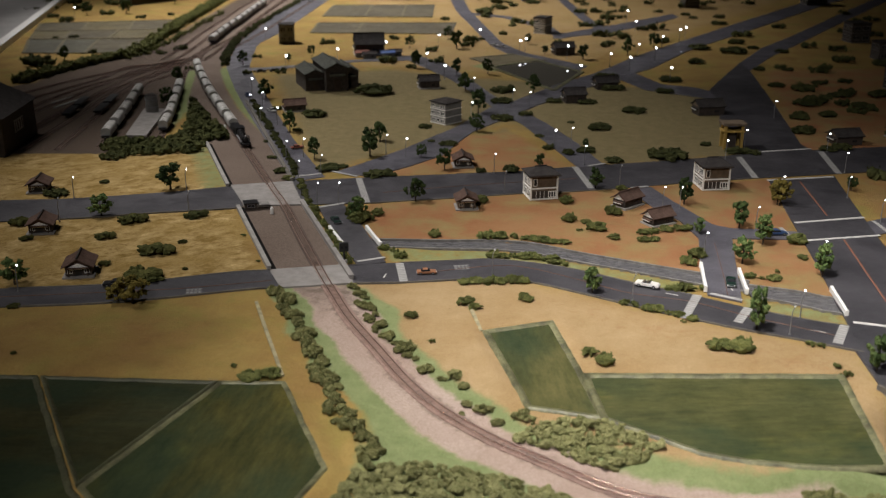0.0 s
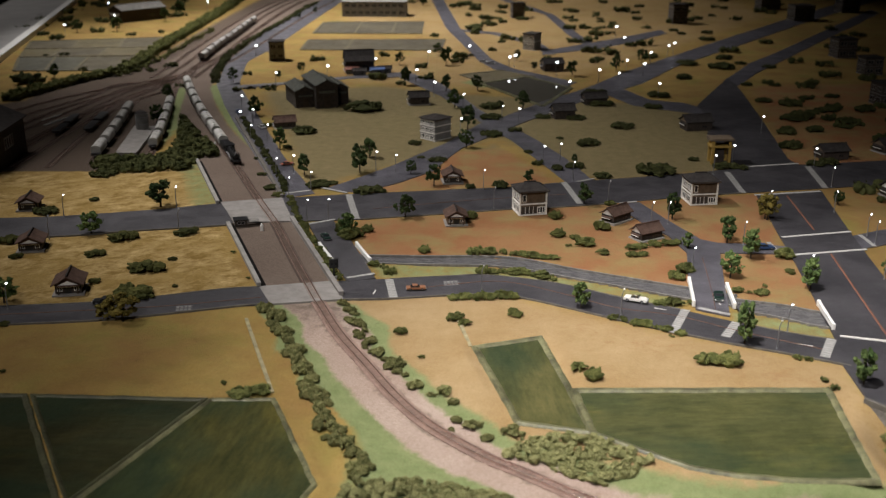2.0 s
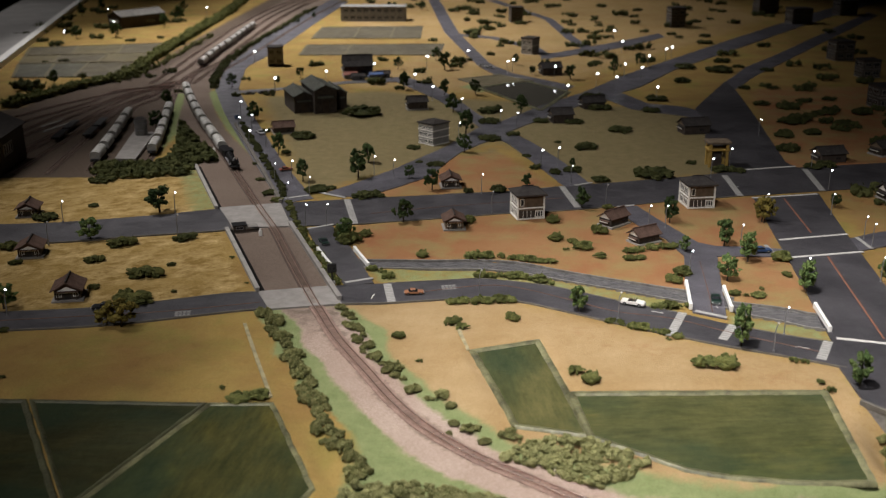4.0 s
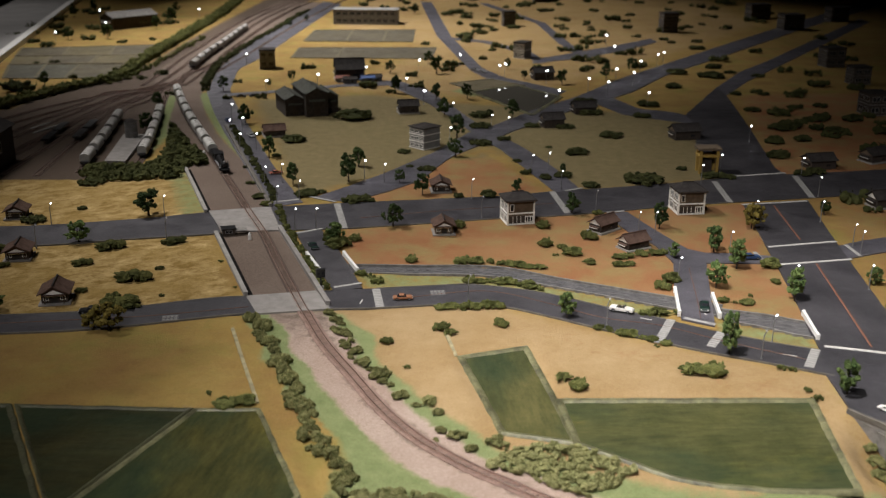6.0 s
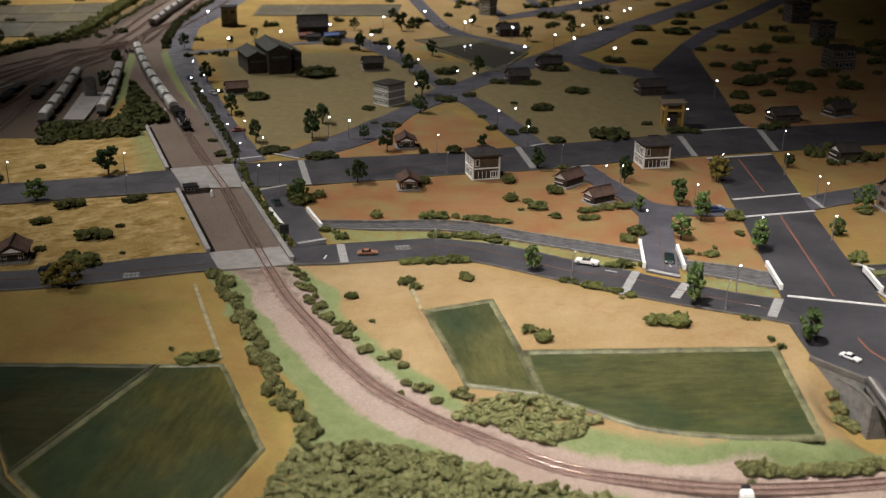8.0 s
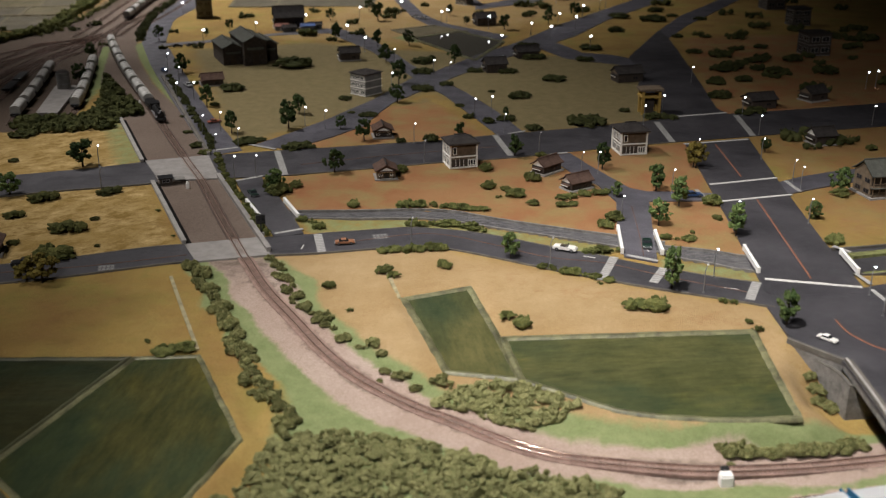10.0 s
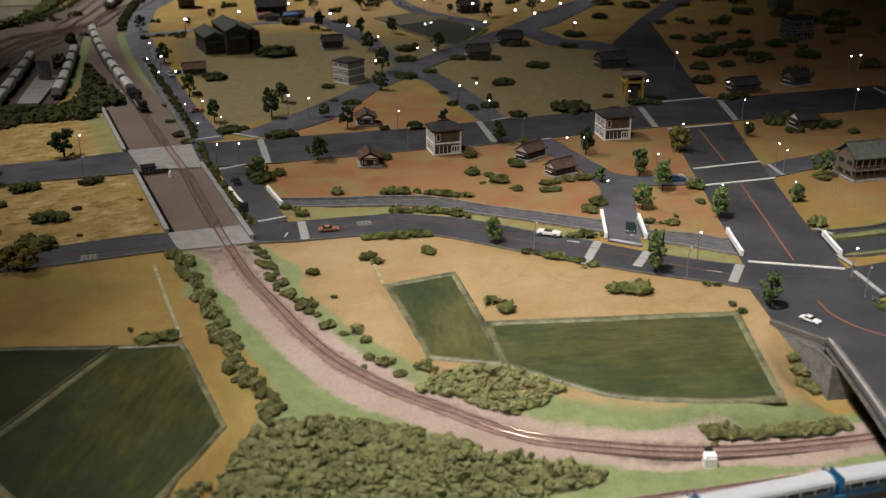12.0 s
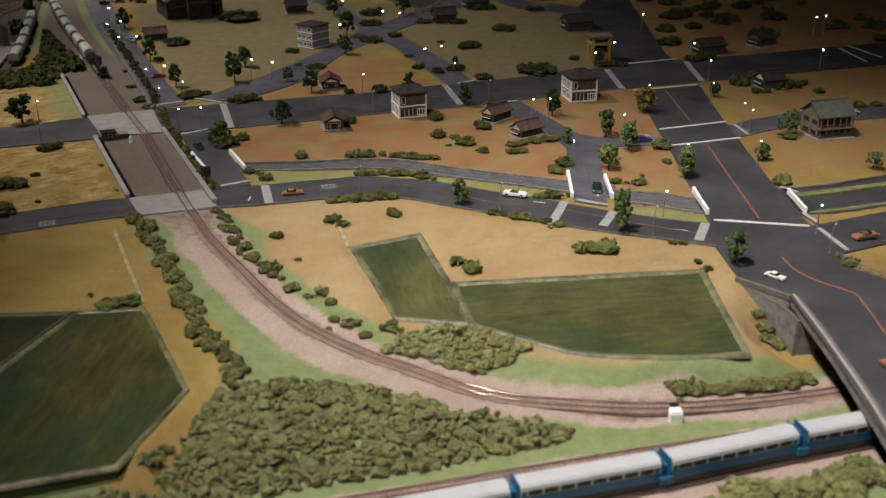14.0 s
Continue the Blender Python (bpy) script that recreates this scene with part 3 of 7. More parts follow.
        lawn = np.maximum(lawn, 0.9 * inside(x, y, [(-0.685, 2.93), (-0.512, 2.46), (-0.372, 2.13), (-0.358, 2.146), (-0.474, 2.47), (-0.650, 2.96)], 0.007))
        za[s, 1] = np.clip(lawn, 0, 1)
        oran = inside(x, y, [(-0.10, 1.56), (0.15, 1.56), (0.38, 1.44), (0.56, 1.35), (0.56, 1.66), (0.62, 1.93), (0.3, 1.85), (-0.12, 1.74)], 0.02)
        oran = np.maximum(oran, 0.28 * inside(x, y, [(0.12, 1.36), (0.34, 1.27), (0.51, 1.17), (0.50, 1.10), (0.42, 1.15), (0.25, 1.24)], 0.03))
        oran = np.maximum(oran, inside(x, y, [(-0.13, 1.90), (0.23, 1.98), (0.13, 2.25), (0.0, 2.2)], 0.03))
        oran = np.maximum(oran, 0.55 * inside(x, y, [(0.69, 1.42), (1.3, 1.65), (1.3, 2.2), (0.72, 1.95)], 0.05))
        oran = np.maximum(oran, 1.0 * inside(x, y, [(0.68, 2.1), (1.9, 2.3), (1.6, 3.1), (0.84, 3.0)], 0.05))
        za[s, 2] = oran
        za[s, 3] = 0.55 * inside(x, y, [(-0.3, 3.0), (0.1, 2.9), (0.35, 3.1), (0.7, 3.6), (1.3, 4.6), (1.3, 6.5), (-0.5, 6.5), (-0.5, 4.4), (-0.1, 3.9)], 0.08)
        za[s, 3] = np.maximum(za[s, 3], inside(x, y, [(-0.12, 1.40), (0.10, 1.42), (0.33, 1.29), (0.52, 1.21), (0.52, 0.90), (0.10, 0.95), (-0.06, 1.20)], 0.05))
        oliv = inside(x, y, [(-0.24, 1.93), (-0.10, 2.08), (0.12, 2.35), (0.3, 2.0), (0.6, 2.1), (0.62, 2.75), (0.4, 2.75), (0.0, 2.85), (-0.2, 2.95), (-0.5, 2.85)], 0.05)
        oliv = np.maximum(oliv, 0.7 * inside(x, y, [(0.02, 2.05), (0.16, 2.1), (0.12, 2.3), (0.04, 2.22)], 0.03))
        zb[s, 0] = oliv
        zb[s, 1] = inside(x, y, [(-1.3, 1.2), (-0.5, 1.36), (-0.24, 1.42), (-0.36, 1.75), (-0.48, 2.05), (-1.3, 1.98)], 0.02)
        yard = inside(x, y, [(-1.5, 1.99), (-0.62, 2.03), (-0.60, 2.2), (-0.66, 2.5), (-0.77, 2.95), (-0.70, 3.5), (-0.82, 4.3), (-0.72, 6.0), (-1.0, 6.0), (-0.96, 3.4), (-1.12, 2.68), (-1.5, 2.3)], 0.012)
        corr = inside(x, y, [(-0.49, 2.11), (-0.225, 1.43), (-0.125, 1.45), (-0.262, 1.86), (-0.372, 2.15), (-0.500, 2.43), (-0.585, 2.66), (-0.680, 2.96), (-0.74, 2.96), (-0.64, 2.5), (-0.55, 2.2)], 0.008)
        corr = np.maximum(corr, inside(x, y, [(-0.66, 2.9), (-0.716, 3.3), (-0.728, 4.0), (-0.696, 4.7), (-0.67, 5.4), (-0.9, 5.4), (-0.9, 3.4), (-0.8, 2.9)], 0.008))
        zb[s, 3] = np.maximum(corr, 0.75 * ramp(y, 1.22, 1.40) * bed * south)
        stain = 0.5 * (1 - ramp(np.abs(d) + w * 0.5, 0.009, 0.022)) * south
        zb[s, 2] = np.maximum(yard, stain)
    for name, a in (("zone_a", za), ("zone_b", zb)):
        at = me.color_attributes.new(name, "FLOAT_COLOR", "POINT")
        at.data.foreach_set("color", a.ravel())
    return tagged(new("ground", me), "modelled landscape of sand, turf and pink ballast", "ground", kind="structure")


ground_sheet()

# ---- the room and the table ----
for nm, bm, mt in (("floor", boxed(-7, 9, -4, 11, -0.85, -0.8), M_FLOOR), ("ceiling", boxed(-7, 9, -4, 11, 3.2, 3.3), M_ROOM), ("wall_north", boxed(-7, 9, 10.9, 11, -0.8, 3.2), M_ROOM), ("wall_south", boxed(-7, 9, -4, -3.9, -0.8, 3.2), M_ROOM), ("wall_west", boxed(-7, -6.9, -3.9, 10.9, -0.8, 3.2), M_ROOM), ("wall_east", boxed(8.9, 9, -3.9, 10.9, -0.8, 3.2), M_ROOM)):
    tagged(part(nm, bm, mt), "plain dark exhibition room " + nm.split("_")[0], nm.split("_")[0], kind="structure")
tagged(part("table_base", boxed(-1.2, 3.3, 0.27, 6.9, -0.78, -0.075), M_ROOM), "dark boxed base under the model landscape", "table", kind="structure")
tagged(ribbon("table_edge", [(-0.76, 0.3), (-1.466, 3.383), (-2.29, 7.0)], [(-0.735, 0.3), (-1.438, 3.383), (-2.262, 7.0)], 0.02, 0.09, M_WHITE, 8), "pale raised edge strip of the layout table", "table edge", kind="structure")
tagged(ribbon("table_ledge", [(-1.03, 0.3), (-1.75, 3.383), (-2.57, 7.0)], [(-0.762, 0.3), (-1.468, 3.383), (-2.292, 7.0)], 0.012, 0.03, M_TABLE, 8), "grey ledge along the layout table", "table edge", kind="structure")

# ---- roads ----
def road(left, right, z, material=M_ASPHALT, label="grey asphalt road with worn surface", n=48):
    return tagged(ribbon("road", left, right, 0.0006 + 0.4 * z, 0.004, material, n), label, "road", kind="structure")


road([(-1.1, 1.25)] + [(-0.56, 1.341), (-0.414, 1.366), (-0.278, 1.415), (-0.223, 1.427)], [(-1.1, 1.19)] + [(-0.533, 1.281), (-0.394, 1.305), (-0.234, 1.358), (-0.197, 1.363)], 0.0010)
road([(-0.122, 1.453), (-0.044, 1.465), (0.045, 1.481), (0.086, 1.487), (0.151, 1.473), (0.207, 1.451), (0.281, 1.406), (0.352, 1.368), (0.417, 1.327), (0.481, 1.295), (0.529, 1.277)], [(-0.101, 1.385), (-0.038, 1.391), (0.047, 1.407), (0.102, 1.413), (0.149, 1.398), (0.201, 1.369), (0.271, 1.327), (0.338, 1.29), (0.402, 1.258), (0.464, 1.232), (0.523, 1.204)], 0.0010)
road([(-1.2, 1.66)] + [(-0.729, 1.722), (-0.637, 1.734), (-0.548, 1.759), (-0.458, 1.788), (-0.372, 1.825)], [(-1.2, 1.55)] + [(-0.681, 1.614), (-0.554, 1.641), (-0.487, 1.663), (-0.351, 1.697), (-0.326, 1.71)], 0.0012)
road([(-0.272, 1.86), (-0.153, 1.889), (0.021, 1.924), (0.137, 1.947), (0.245, 1.985), (0.47, 2.053), (0.602, 2.104), (0.734, 2.14), (0.916, 2.182)][:7] + [(0.78, 2.148), (0.914, 2.178), (1.5, 2.33), (2.6, 2.6)], [(-0.229, 1.726), (-0.116, 1.742), (0.026, 1.778), (0.134, 1.808), (0.234, 1.828), (0.326, 1.855), (0.442, 1.894), (0.561, 1.927), (0.589, 1.913), (0.713, 1.935), (0.752, 1.978), (0.852, 2.001)][:8] + [(0.587, 1.932), (0.75, 1.972), (0.85, 1.997), (1.5, 2.15), (2.6, 2.42)], 0.0012)
road([(0.585, 1.919), (0.566, 1.683), (0.558, 1.584), (0.534, 1.287)][:1] + [(0.567, 1.70), (0.558, 1.582), (0.545, 1.44), (0.525, 1.24)], [(0.712, 1.95), (0.688, 1.73), (0.674, 1.58), (0.660, 1.42), (0.651, 1.24)], 0.0016)
road([(0.596, 2.06)] + [(0.551, 2.175), (0.63, 2.588), (0.63, 2.717), (0.794, 3.118)], [(0.733, 2.09)] + [(0.714, 2.18), (0.756, 2.573), (0.781, 2.84), (0.794, 2.994)], 0.0014)
road([(0.792, 3.109), (0.919, 3.38), (1.052, 3.589), (1.231, 3.894)] + [(1.8, 4.86)], [(0.792, 2.985), (0.911, 3.226), (1.051, 3.461), (1.239, 3.785)] + [(1.8, 4.74)], 0.0011, M_ASPHALT_LAMPLIT)
road([(0.463, 2.959), (0.523, 2.786), (0.598, 2.752), (0.645, 2.689)], [(0.404, 2.883), (0.469, 2.712), (0.546, 2.659), (0.633, 2.601)], 0.0010, M_ASPHALT_LAMPLIT)
road([(-0.204, 1.921), (-0.107, 2.065), (0.009, 2.291), (0.082, 2.49), (0.15, 2.58), (0.241, 2.748), (0.376, 2.948), (0.52, 3.225), (0.73, 3.556), (1.014, 4.005), (1.371, 4.555)] + [(2.4, 6.1)], [(-0.133, 1.897), (-0.015, 2.034), (0.035, 2.23), (0.108, 2.363), (0.189, 2.511), (0.295, 2.679), (0.397, 2.844), (0.522, 2.994), (0.691, 3.332), (0.952, 3.724), (1.366, 4.371)] + [(2.4, 5.9)], 0.0018, M_ASPHALT_LAMPLIT)
road([(0.248, 1.978), (0.209, 2.118), (0.151, 2.321), (0.108, 2.42), (0.039, 2.636), (-0.025, 2.816), (-0.103, 2.976), (-0.19, 3.156)], [(0.297, 2.003), (0.258, 2.166), (0.202, 2.339), (0.154, 2.45), (0.081, 2.638), (0.028, 2.817), (-0.05, 3.048), (-0.141, 3.176)], 0.0015, M_ASPHALT_LAMPLIT)
road([(-0.272, 1.856), (-0.378, 2.145), (-0.483, 2.43), (-0.562, 2.653), (-0.659, 2.96), (-0.717, 3.345), (-0.728, 3.989), (-0.696, 4.705), (-0.671, 5.428)], [(-0.218, 1.891), (-0.319, 2.147), (-0.417, 2.433), (-0.505, 2.69), (-0.595, 2.962), (-0.654, 3.347), (-0.627, 3.58), (-0.602, 4.412), (-0.569, 5.296)], 0.0009, M_ASPHALT_LAMPLIT)
road([(-0.203, 1.717), (-0.178, 1.645), (-0.104, 1.451)], [(-0.163, 1.734), (-0.116, 1.619), (-0.065, 1.466)], 0.0016)
road([(0.324, 1.841), (0.351, 1.751), (0.387, 1.677), (0.402, 1.596), (0.384, 1.486), (0.373, 1.369)], [(0.366, 1.86), (0.39, 1.784), (0.428, 1.679), (0.455, 1.611), (0.435, 1.488), (0.413, 1.347)], 0.0018, M_ASPHALT_LAMPLIT)
road([(0.42, 1.672), (0.46, 1.644), (0.513, 1.64), (0.565, 1.632)], [(0.443, 1.596), (0.494, 1.597), (0.53, 1.597), (0.562, 1.597)], 0.0009, M_ASPHALT_LAMPLIT)
road([(0.680, 1.685), (0.733, 1.717), (0.813, 1.751), (0.98, 1.79), (1.6, 1.96)], [(0.677, 1.625), (0.73, 1.652), (0.80, 1.685), (0.96, 1.712), (1.6, 1.87)], 0.0009, M_ASPHALT_LAMPLIT)
road([(0.64, 1.255), (0.767, 1.30), (1.4, 1.44)], [(0.64, 1.168), (0.722, 1.20), (1.4, 1.35)], 0.0009)
road([(-0.187, 5.439), (-0.057, 4.165), (0.078, 3.368), (0.146, 3.165), (0.314, 2.946)], [(-0.13, 5.44), (-0.002, 4.166), (0.114, 3.424), (0.181, 3.245), (0.352, 3.033), (0.392, 2.948)][:5], 0.0008, M_ASPHALT_LAMPLIT)
road([(0.286, 3.605), (0.475, 3.805), (0.639, 3.995), (0.764, 4.153)], [(0.281, 3.52), (0.46, 3.647), (0.64, 3.85), (0.774, 4.059)], 0.0008, M_ASPHALT_LAMPLIT)
road([(-0.14, 3.174), (-0.30, 3.10), (-0.50, 2.98), (-0.62, 2.93)], [(-0.12, 3.10), (-0.30, 3.06), (-0.50, 2.94), (-0.62, 2.89)], 0.0007, M_ASPHALT_LAMPLIT)
road([(0.30, 3.52), (0.25, 3.75), (0.12, 4.0), (-0.04, 4.1)], [(0.33, 3.55), (0.29, 3.78), (0.14, 4.05), (-0.03, 4.15)], 0.0006, M_ASPHALT_LAMPLIT)
road([(0.45, 3.65), (0.40, 4.0), (0.35, 4.6), (0.1, 5.4)], [(0.49, 3.67), (0.44, 4.02), (0.39, 4.6), (0.15, 5.4)], 0.0006, M_ASPHALT_LAMPLIT)
for q, z in (([(-0.225, 1.427), (-0.122, 1.453), (-0.101, 1.385), (-0.197, 1.363)], 0.0022), ([(-0.376, 1.829), (-0.272, 1.86), (-0.229, 1.726), (-0.325, 1.713)], 0.0022)):
    tagged(ribbon("crossing_panel", [q[0], q[1]], [q[3], q[2]], z - 0.0006, 0.005, M_PANEL, 6), "pale concrete panels of a level crossing", "level crossing", kind="structure")

# the road that bends over the rails on a bridge
deck_l = [(0.515, 1.245), (0.513, 1.114), (0.553, 1.068), (0.548, 0.95), (0.535, 0.80), (0.50, 0.60), (0.47, 0.42)]
deck_r = [(0.652, 1.245), (0.668, 1.19), (0.640, 1.145), (0.70, 1.07), (0.73, 0.95), (0.74, 0.70), (0.74, 0.42)]
road(deck_l, deck_r, 0.0012, M_ASPHALT, "dark asphalt road over the railway bridge", 60)
bridge = thing("road_bridge", Matrix(), "concrete road bridge with low parapets over the rails", "bridge")
line = smooth_line([(0.556, 1.066), (0.551, 0.95), (0.538, 0.80), (0.503, 0.60), (0.473, 0.42)], 0.01)
v, f = swept(line, 0.0042, -0.0030, 0.0038)
from_arrays("parapet", v, f, M_KERB, bridge)
v, f = swept(line, 0.0026, 0.0038, 0.0046)
from_arrays("parapet_cap", v, f, M_CONCRETE, bridge)
# Black strip below the parapet: the deck's shade put into colour.
v, f = swept(offset(line, 0.0008), 0.0034, -0.011, -0.0034)
from_arrays("edge_shade_strip", v, f, M_SHADE_AND_STRIP, bridge)
# Added black board set back under the deck, standing in for shadow there.
under = offset(smooth_line([(0.5525, 1.008), (0.551, 0.95), (0.538, 0.80), (0.503, 0.60), (0.473, 0.42)], 0.01), -0.022)
v, f = swept(under, 0.0034, -0.042, -0.0112)
from_arrays("under_deck_shade", v, f, M_SHADE_AND_STRIP, bridge)
v, f = swept(offset(line, -0.0042), 0.0042, -0.003, 0.0026)
from_arrays("parapet_ledge", v, f, M_KERB, bridge)
line2 = smooth_line([(0.510, 1.118), (0.5535, 1.066)], 0.004)
v, f = swept(line2, 0.0040, -0.0035, 0.0026)
from_arrays("coping", v, f, M_KERB, bridge)
v, f = swept(line2, 0.003, -0.060, -0.0035)
from_arrays("wall_head", v, f, M_STONE, bridge)
line3 = smooth_line([(0.503, 1.131), (0.527, 1.104), (0.546, 1.062), (0.5495, 1.030)], 0.003)
v, f = swept(line3, 0.004, -0.065, -0.0105)
from_arrays("retaining_wall", v, f, M_STONE, bridge)
v, f = swept(line3, 0.0046, -0.0104, -0.0096)
from_arrays("wall_ledge", v, f, M_KERB, bridge)
part("abutment", boxed(0.002, 0.22, 0, 0.010, -0.065, -0.0118, 0.0, pose(0.5495, 1.0305, 0, 0, 0, 4)), M_STONE, bridge)
ribbon("deck_slab", deck_l[2:], deck_r[2:], -0.0032, 0.006, M_STONE, 20, bridge)
for y0 in (0.78,):
    part("pier", boxed(0.56, 0.72, y0 - 0.006, y0 + 0.006, -0.06, -0.008, 0.001), M_STONE, bridge)

# kerbs along the near roads
KERB_A = [(-0.101, 1.385), (-0.038, 1.391), (0.047, 1.407), (0.102, 1.413), (0.149, 1.398), (0.201, 1.369), (0.271, 1.327), (0.338, 1.29), (0.402, 1.258), (0.464, 1.232), (0.523, 1.204)]
KERB_B = [(-0.533, 1.281), (-0.394, 1.305), (-0.234, 1.358), (-0.197, 1.363)]
KERB_C = [(-0.122, 1.453), (-0.044, 1.465), (0.045, 1.481), (0.086, 1.487), (0.151, 1.473), (0.207, 1.451), (0.281, 1.406), (0.352, 1.368), (0.417, 1.327), (0.481, 1.295), (0.529, 1.277)]
KERB_D = [(-0.56, 1.341), (-0.414, 1.366), (-0.278, 1.415), (-0.223, 1.427)]
KERB_E = [(-0.681, 1.614), (-0.554, 1.641), (-0.487, 1.663), (-0.351, 1.697), (-0.326, 1.71)]
KERB_F = [(-0.229, 1.726), (-0.116, 1.742), (0.026, 1.778), (0.134, 1.808), (0.234, 1.828), (0.326, 1.855), (0.442, 1.894), (0.561, 1.927), (0.589, 1.913), (0.713, 1.935), (0.752, 1.978), (0.852, 2.001)]
KERB_G = [(-0.272, 1.86), (-0.153, 1.889), (0.021, 1.924), (0.137, 1.947), (0.245, 1.985), (0.47, 2.053), (0.602, 2.104), (0.734, 2.14), (0.916, 2.182)]
for edge_line in (KERB_A, KERB_B, KERB_C[1:8], KERB_C[8:], KERB_D, KERB_E, KERB_F[1:6], KERB_F[6:8], KERB_G[2:5]):
    v, f = swept(smooth_line([(x, y, 0) for x, y in edge_line], 0.01), 0.0019, -0.003, 0.0017)
    tagged(from_arrays("kerb", v, f, M_KERB), "weathered low kerb along the road", "kerb", kind="structure")

# ---- road paint ----
def stripe(a, b, w, material=M_PAINT, z=0.0021, name="road_marking", label="white painted bar across the road"):
    v, f = swept(smooth_line([(*a, 0), (*b, 0)], 0.03), w, z - 0.0012, z - 0.0006)
    return tagged(from_arrays(name, v, f, material), label, "road marking", kind="structure")


ZEB = [(-0.155, 1.885), (-0.124, 1.741), (-0.045, 1.462), (-0.033, 1.393), (0.359, 1.367), (0.329, 1.29), (0.417, 1.327), (0.393, 1.28), (0.524, 1.279), (0.499, 1.225), (0.241, 1.985), (0.26, 1.846), (0.566, 2.073), (0.564, 1.927), (0.737, 2.122), (0.725, 1.966)]
for a, b in zip(ZEB[::2], ZEB[1::2]):
    n_bars = max(6, int(math.dist(a, b) / 0.0062))
    ux, uy = (b[0] - a[0]) / math.dist(a, b), (b[1] - a[1]) / math.dist(a, b)
    stripe(a, b, 0.0118, M_ZEBRA, 0.0020, label="worn grey base of a pedestrian crossing")
    for k in range(n_bars):
        s_ = (k + 0.5) / n_bars
        cx, cy = a[0] + (b[0] - a[0]) * s_, a[1] + (b[1] - a[1]) * s_
        stripe((cx - uy * 0.0055, cy + ux * 0.0055), (cx + uy * 0.0055, cy - ux * 0.0055), 0.0036, M_ZEBRA_BAR, 0.0023, label="white painted bar of a pedestrian crossing")
STOP = [(-0.269, 1.889), (-0.227, 1.909), (-0.211, 1.928), (-0.159, 1.896), (-0.2, 1.711), (-0.16, 1.737), (-0.106, 1.465), (-0.068, 1.484), (0.377, 1.373), (0.414, 1.351), (0.592, 2.108), (0.724, 2.144), (0.582, 1.913), (0.708, 1.943), (0.568, 1.675), (0.687, 1.708), (0.563, 1.591), (0.683, 1.621), (0.267, 1.99), (0.301, 2.011), (0.33, 1.852), (0.362, 1.863), (0.537, 1.288), (0.65, 1.259), (0.666, 1.4), (0.681, 1.377), (0.659, 1.304), (0.665, 1.269), (0.659, 1.252), (0.666, 1.182), (0.539, 1.649), (0.543, 1.605), (0.696, 1.691), (0.701, 1.635)]
for a, b in zip(STOP[::2], STOP[1::2]):
    broad = math.dist(a, b) > 0.1
    stripe(a, b, 0.0062, M_PAINT if broad else M_ZEBRA_BAR, 0.0024, label="white painted bar across the road" if broad else "worn pale bar across the end of a lane")
for pts in ([(0.639, 1.911), (0.63, 1.715), (0.621, 1.598), (0.596, 1.288)][:2], [(0.639, 1.911), (0.63, 1.715), (0.621, 1.598), (0.596, 1.288)][2:], [(-0.005, 1.428), (0.086, 1.458), (0.135, 1.455), (0.204, 1.414), (0.269, 1.369), (0.344, 1.345), (0.418, 1.296), (0.503, 1.248)], [(0.582, 1.167), (0.583, 1.138), (0.588, 1.121), (0.601, 1.097), (0.6255, 1.069), (0.6245, 1.045), (0.617, 0.977), (0.61, 0.92)], [(0.421, 1.571), (0.408, 1.442), (0.399, 1.37)], [(-0.103, 1.8), (0.024, 1.845), (0.135, 1.877), (0.239, 1.905)], [(-0.56, 1.31), (-0.371, 1.343), (-0.301, 1.360), (-0.214, 1.387)]):
    v, f = swept(smooth_line([(x, y, 0) for x, y in pts], 0.01), 0.0011 if pts[0][0] < 0.55 else 0.0024, 0.0004, 0.0017)
    tagged(from_arrays("road_marking", v, f, M_ORANGE_THIN if pts[0][0] < 0.55 else M_ORANGE_LINE), "orange painted line along the road", "road marking", kind="structure")
for x, y, turn in ((-0.309, 1.344, 12), (0.044, 1.451, 10)):
    for k in range(4):
        for yy in (-0.0045, 0.0045):
            m = pose(x, y, 0, 0, 0, turn)
            a, b = m @ Vector((-0.010 + k * 0.0052, yy, 0)), m @ Vector((-0.0065 + k * 0.0052, yy, 0))
            stripe(a[:2], b[:2], 0.0042, M_ZEBRA, label="white painted lettering block on the road")
    for yy in (-0.0076, 0, 0.0076):
        a, b = m @ Vector((-0.011, yy, 0)), m @ Vector((0.011, yy, 0))
        stripe(a[:2], b[:2], 0.0008, M_ZEBRA, label="white painted lettering block on the road")
for a, b in (((1.091, 2.210), (1.0965, 2.086)), ((1.120, 2.229), (1.143, 2.121))):
    stripe(a, b, 0.006)
for a, b in (((0.318, 1.371), (0.333, 1.364)), ((0.478, 1.262), (0.494, 1.256)), ((0.408, 1.392), (0.409, 1.384)), ((-0.06, 1.42), (-0.062, 1.405))):
    stripe(a, b, 0.002, label="short white painted lane arrow")

# ---- canal ----
for up, lo in CANALS:
    ditch = up is CANALS[2][0]
    tagged(ribbon("canal_water", up, lo, -0.0032, 0.003, M_DITCH if ditch else M_WATER, 30), "dark still water of a broad ditch" if ditch else "grey shallow canal water between stone walls", "water", kind="structure")
    for edge_line, nm in ((up, 0.003), (lo, 0.003)):
        v, f = swept(smooth_line([(x, y, 0) for x, y in edge_line], 0.012), 0.0024, -0.016, 0.0006)
        tagged(from_arrays("canal_wall", v, f, M_KERB if ditch else M_STONE), "low dark ditch wall" if ditch else "low grey stone canal wall", "canal wall", kind="structure")
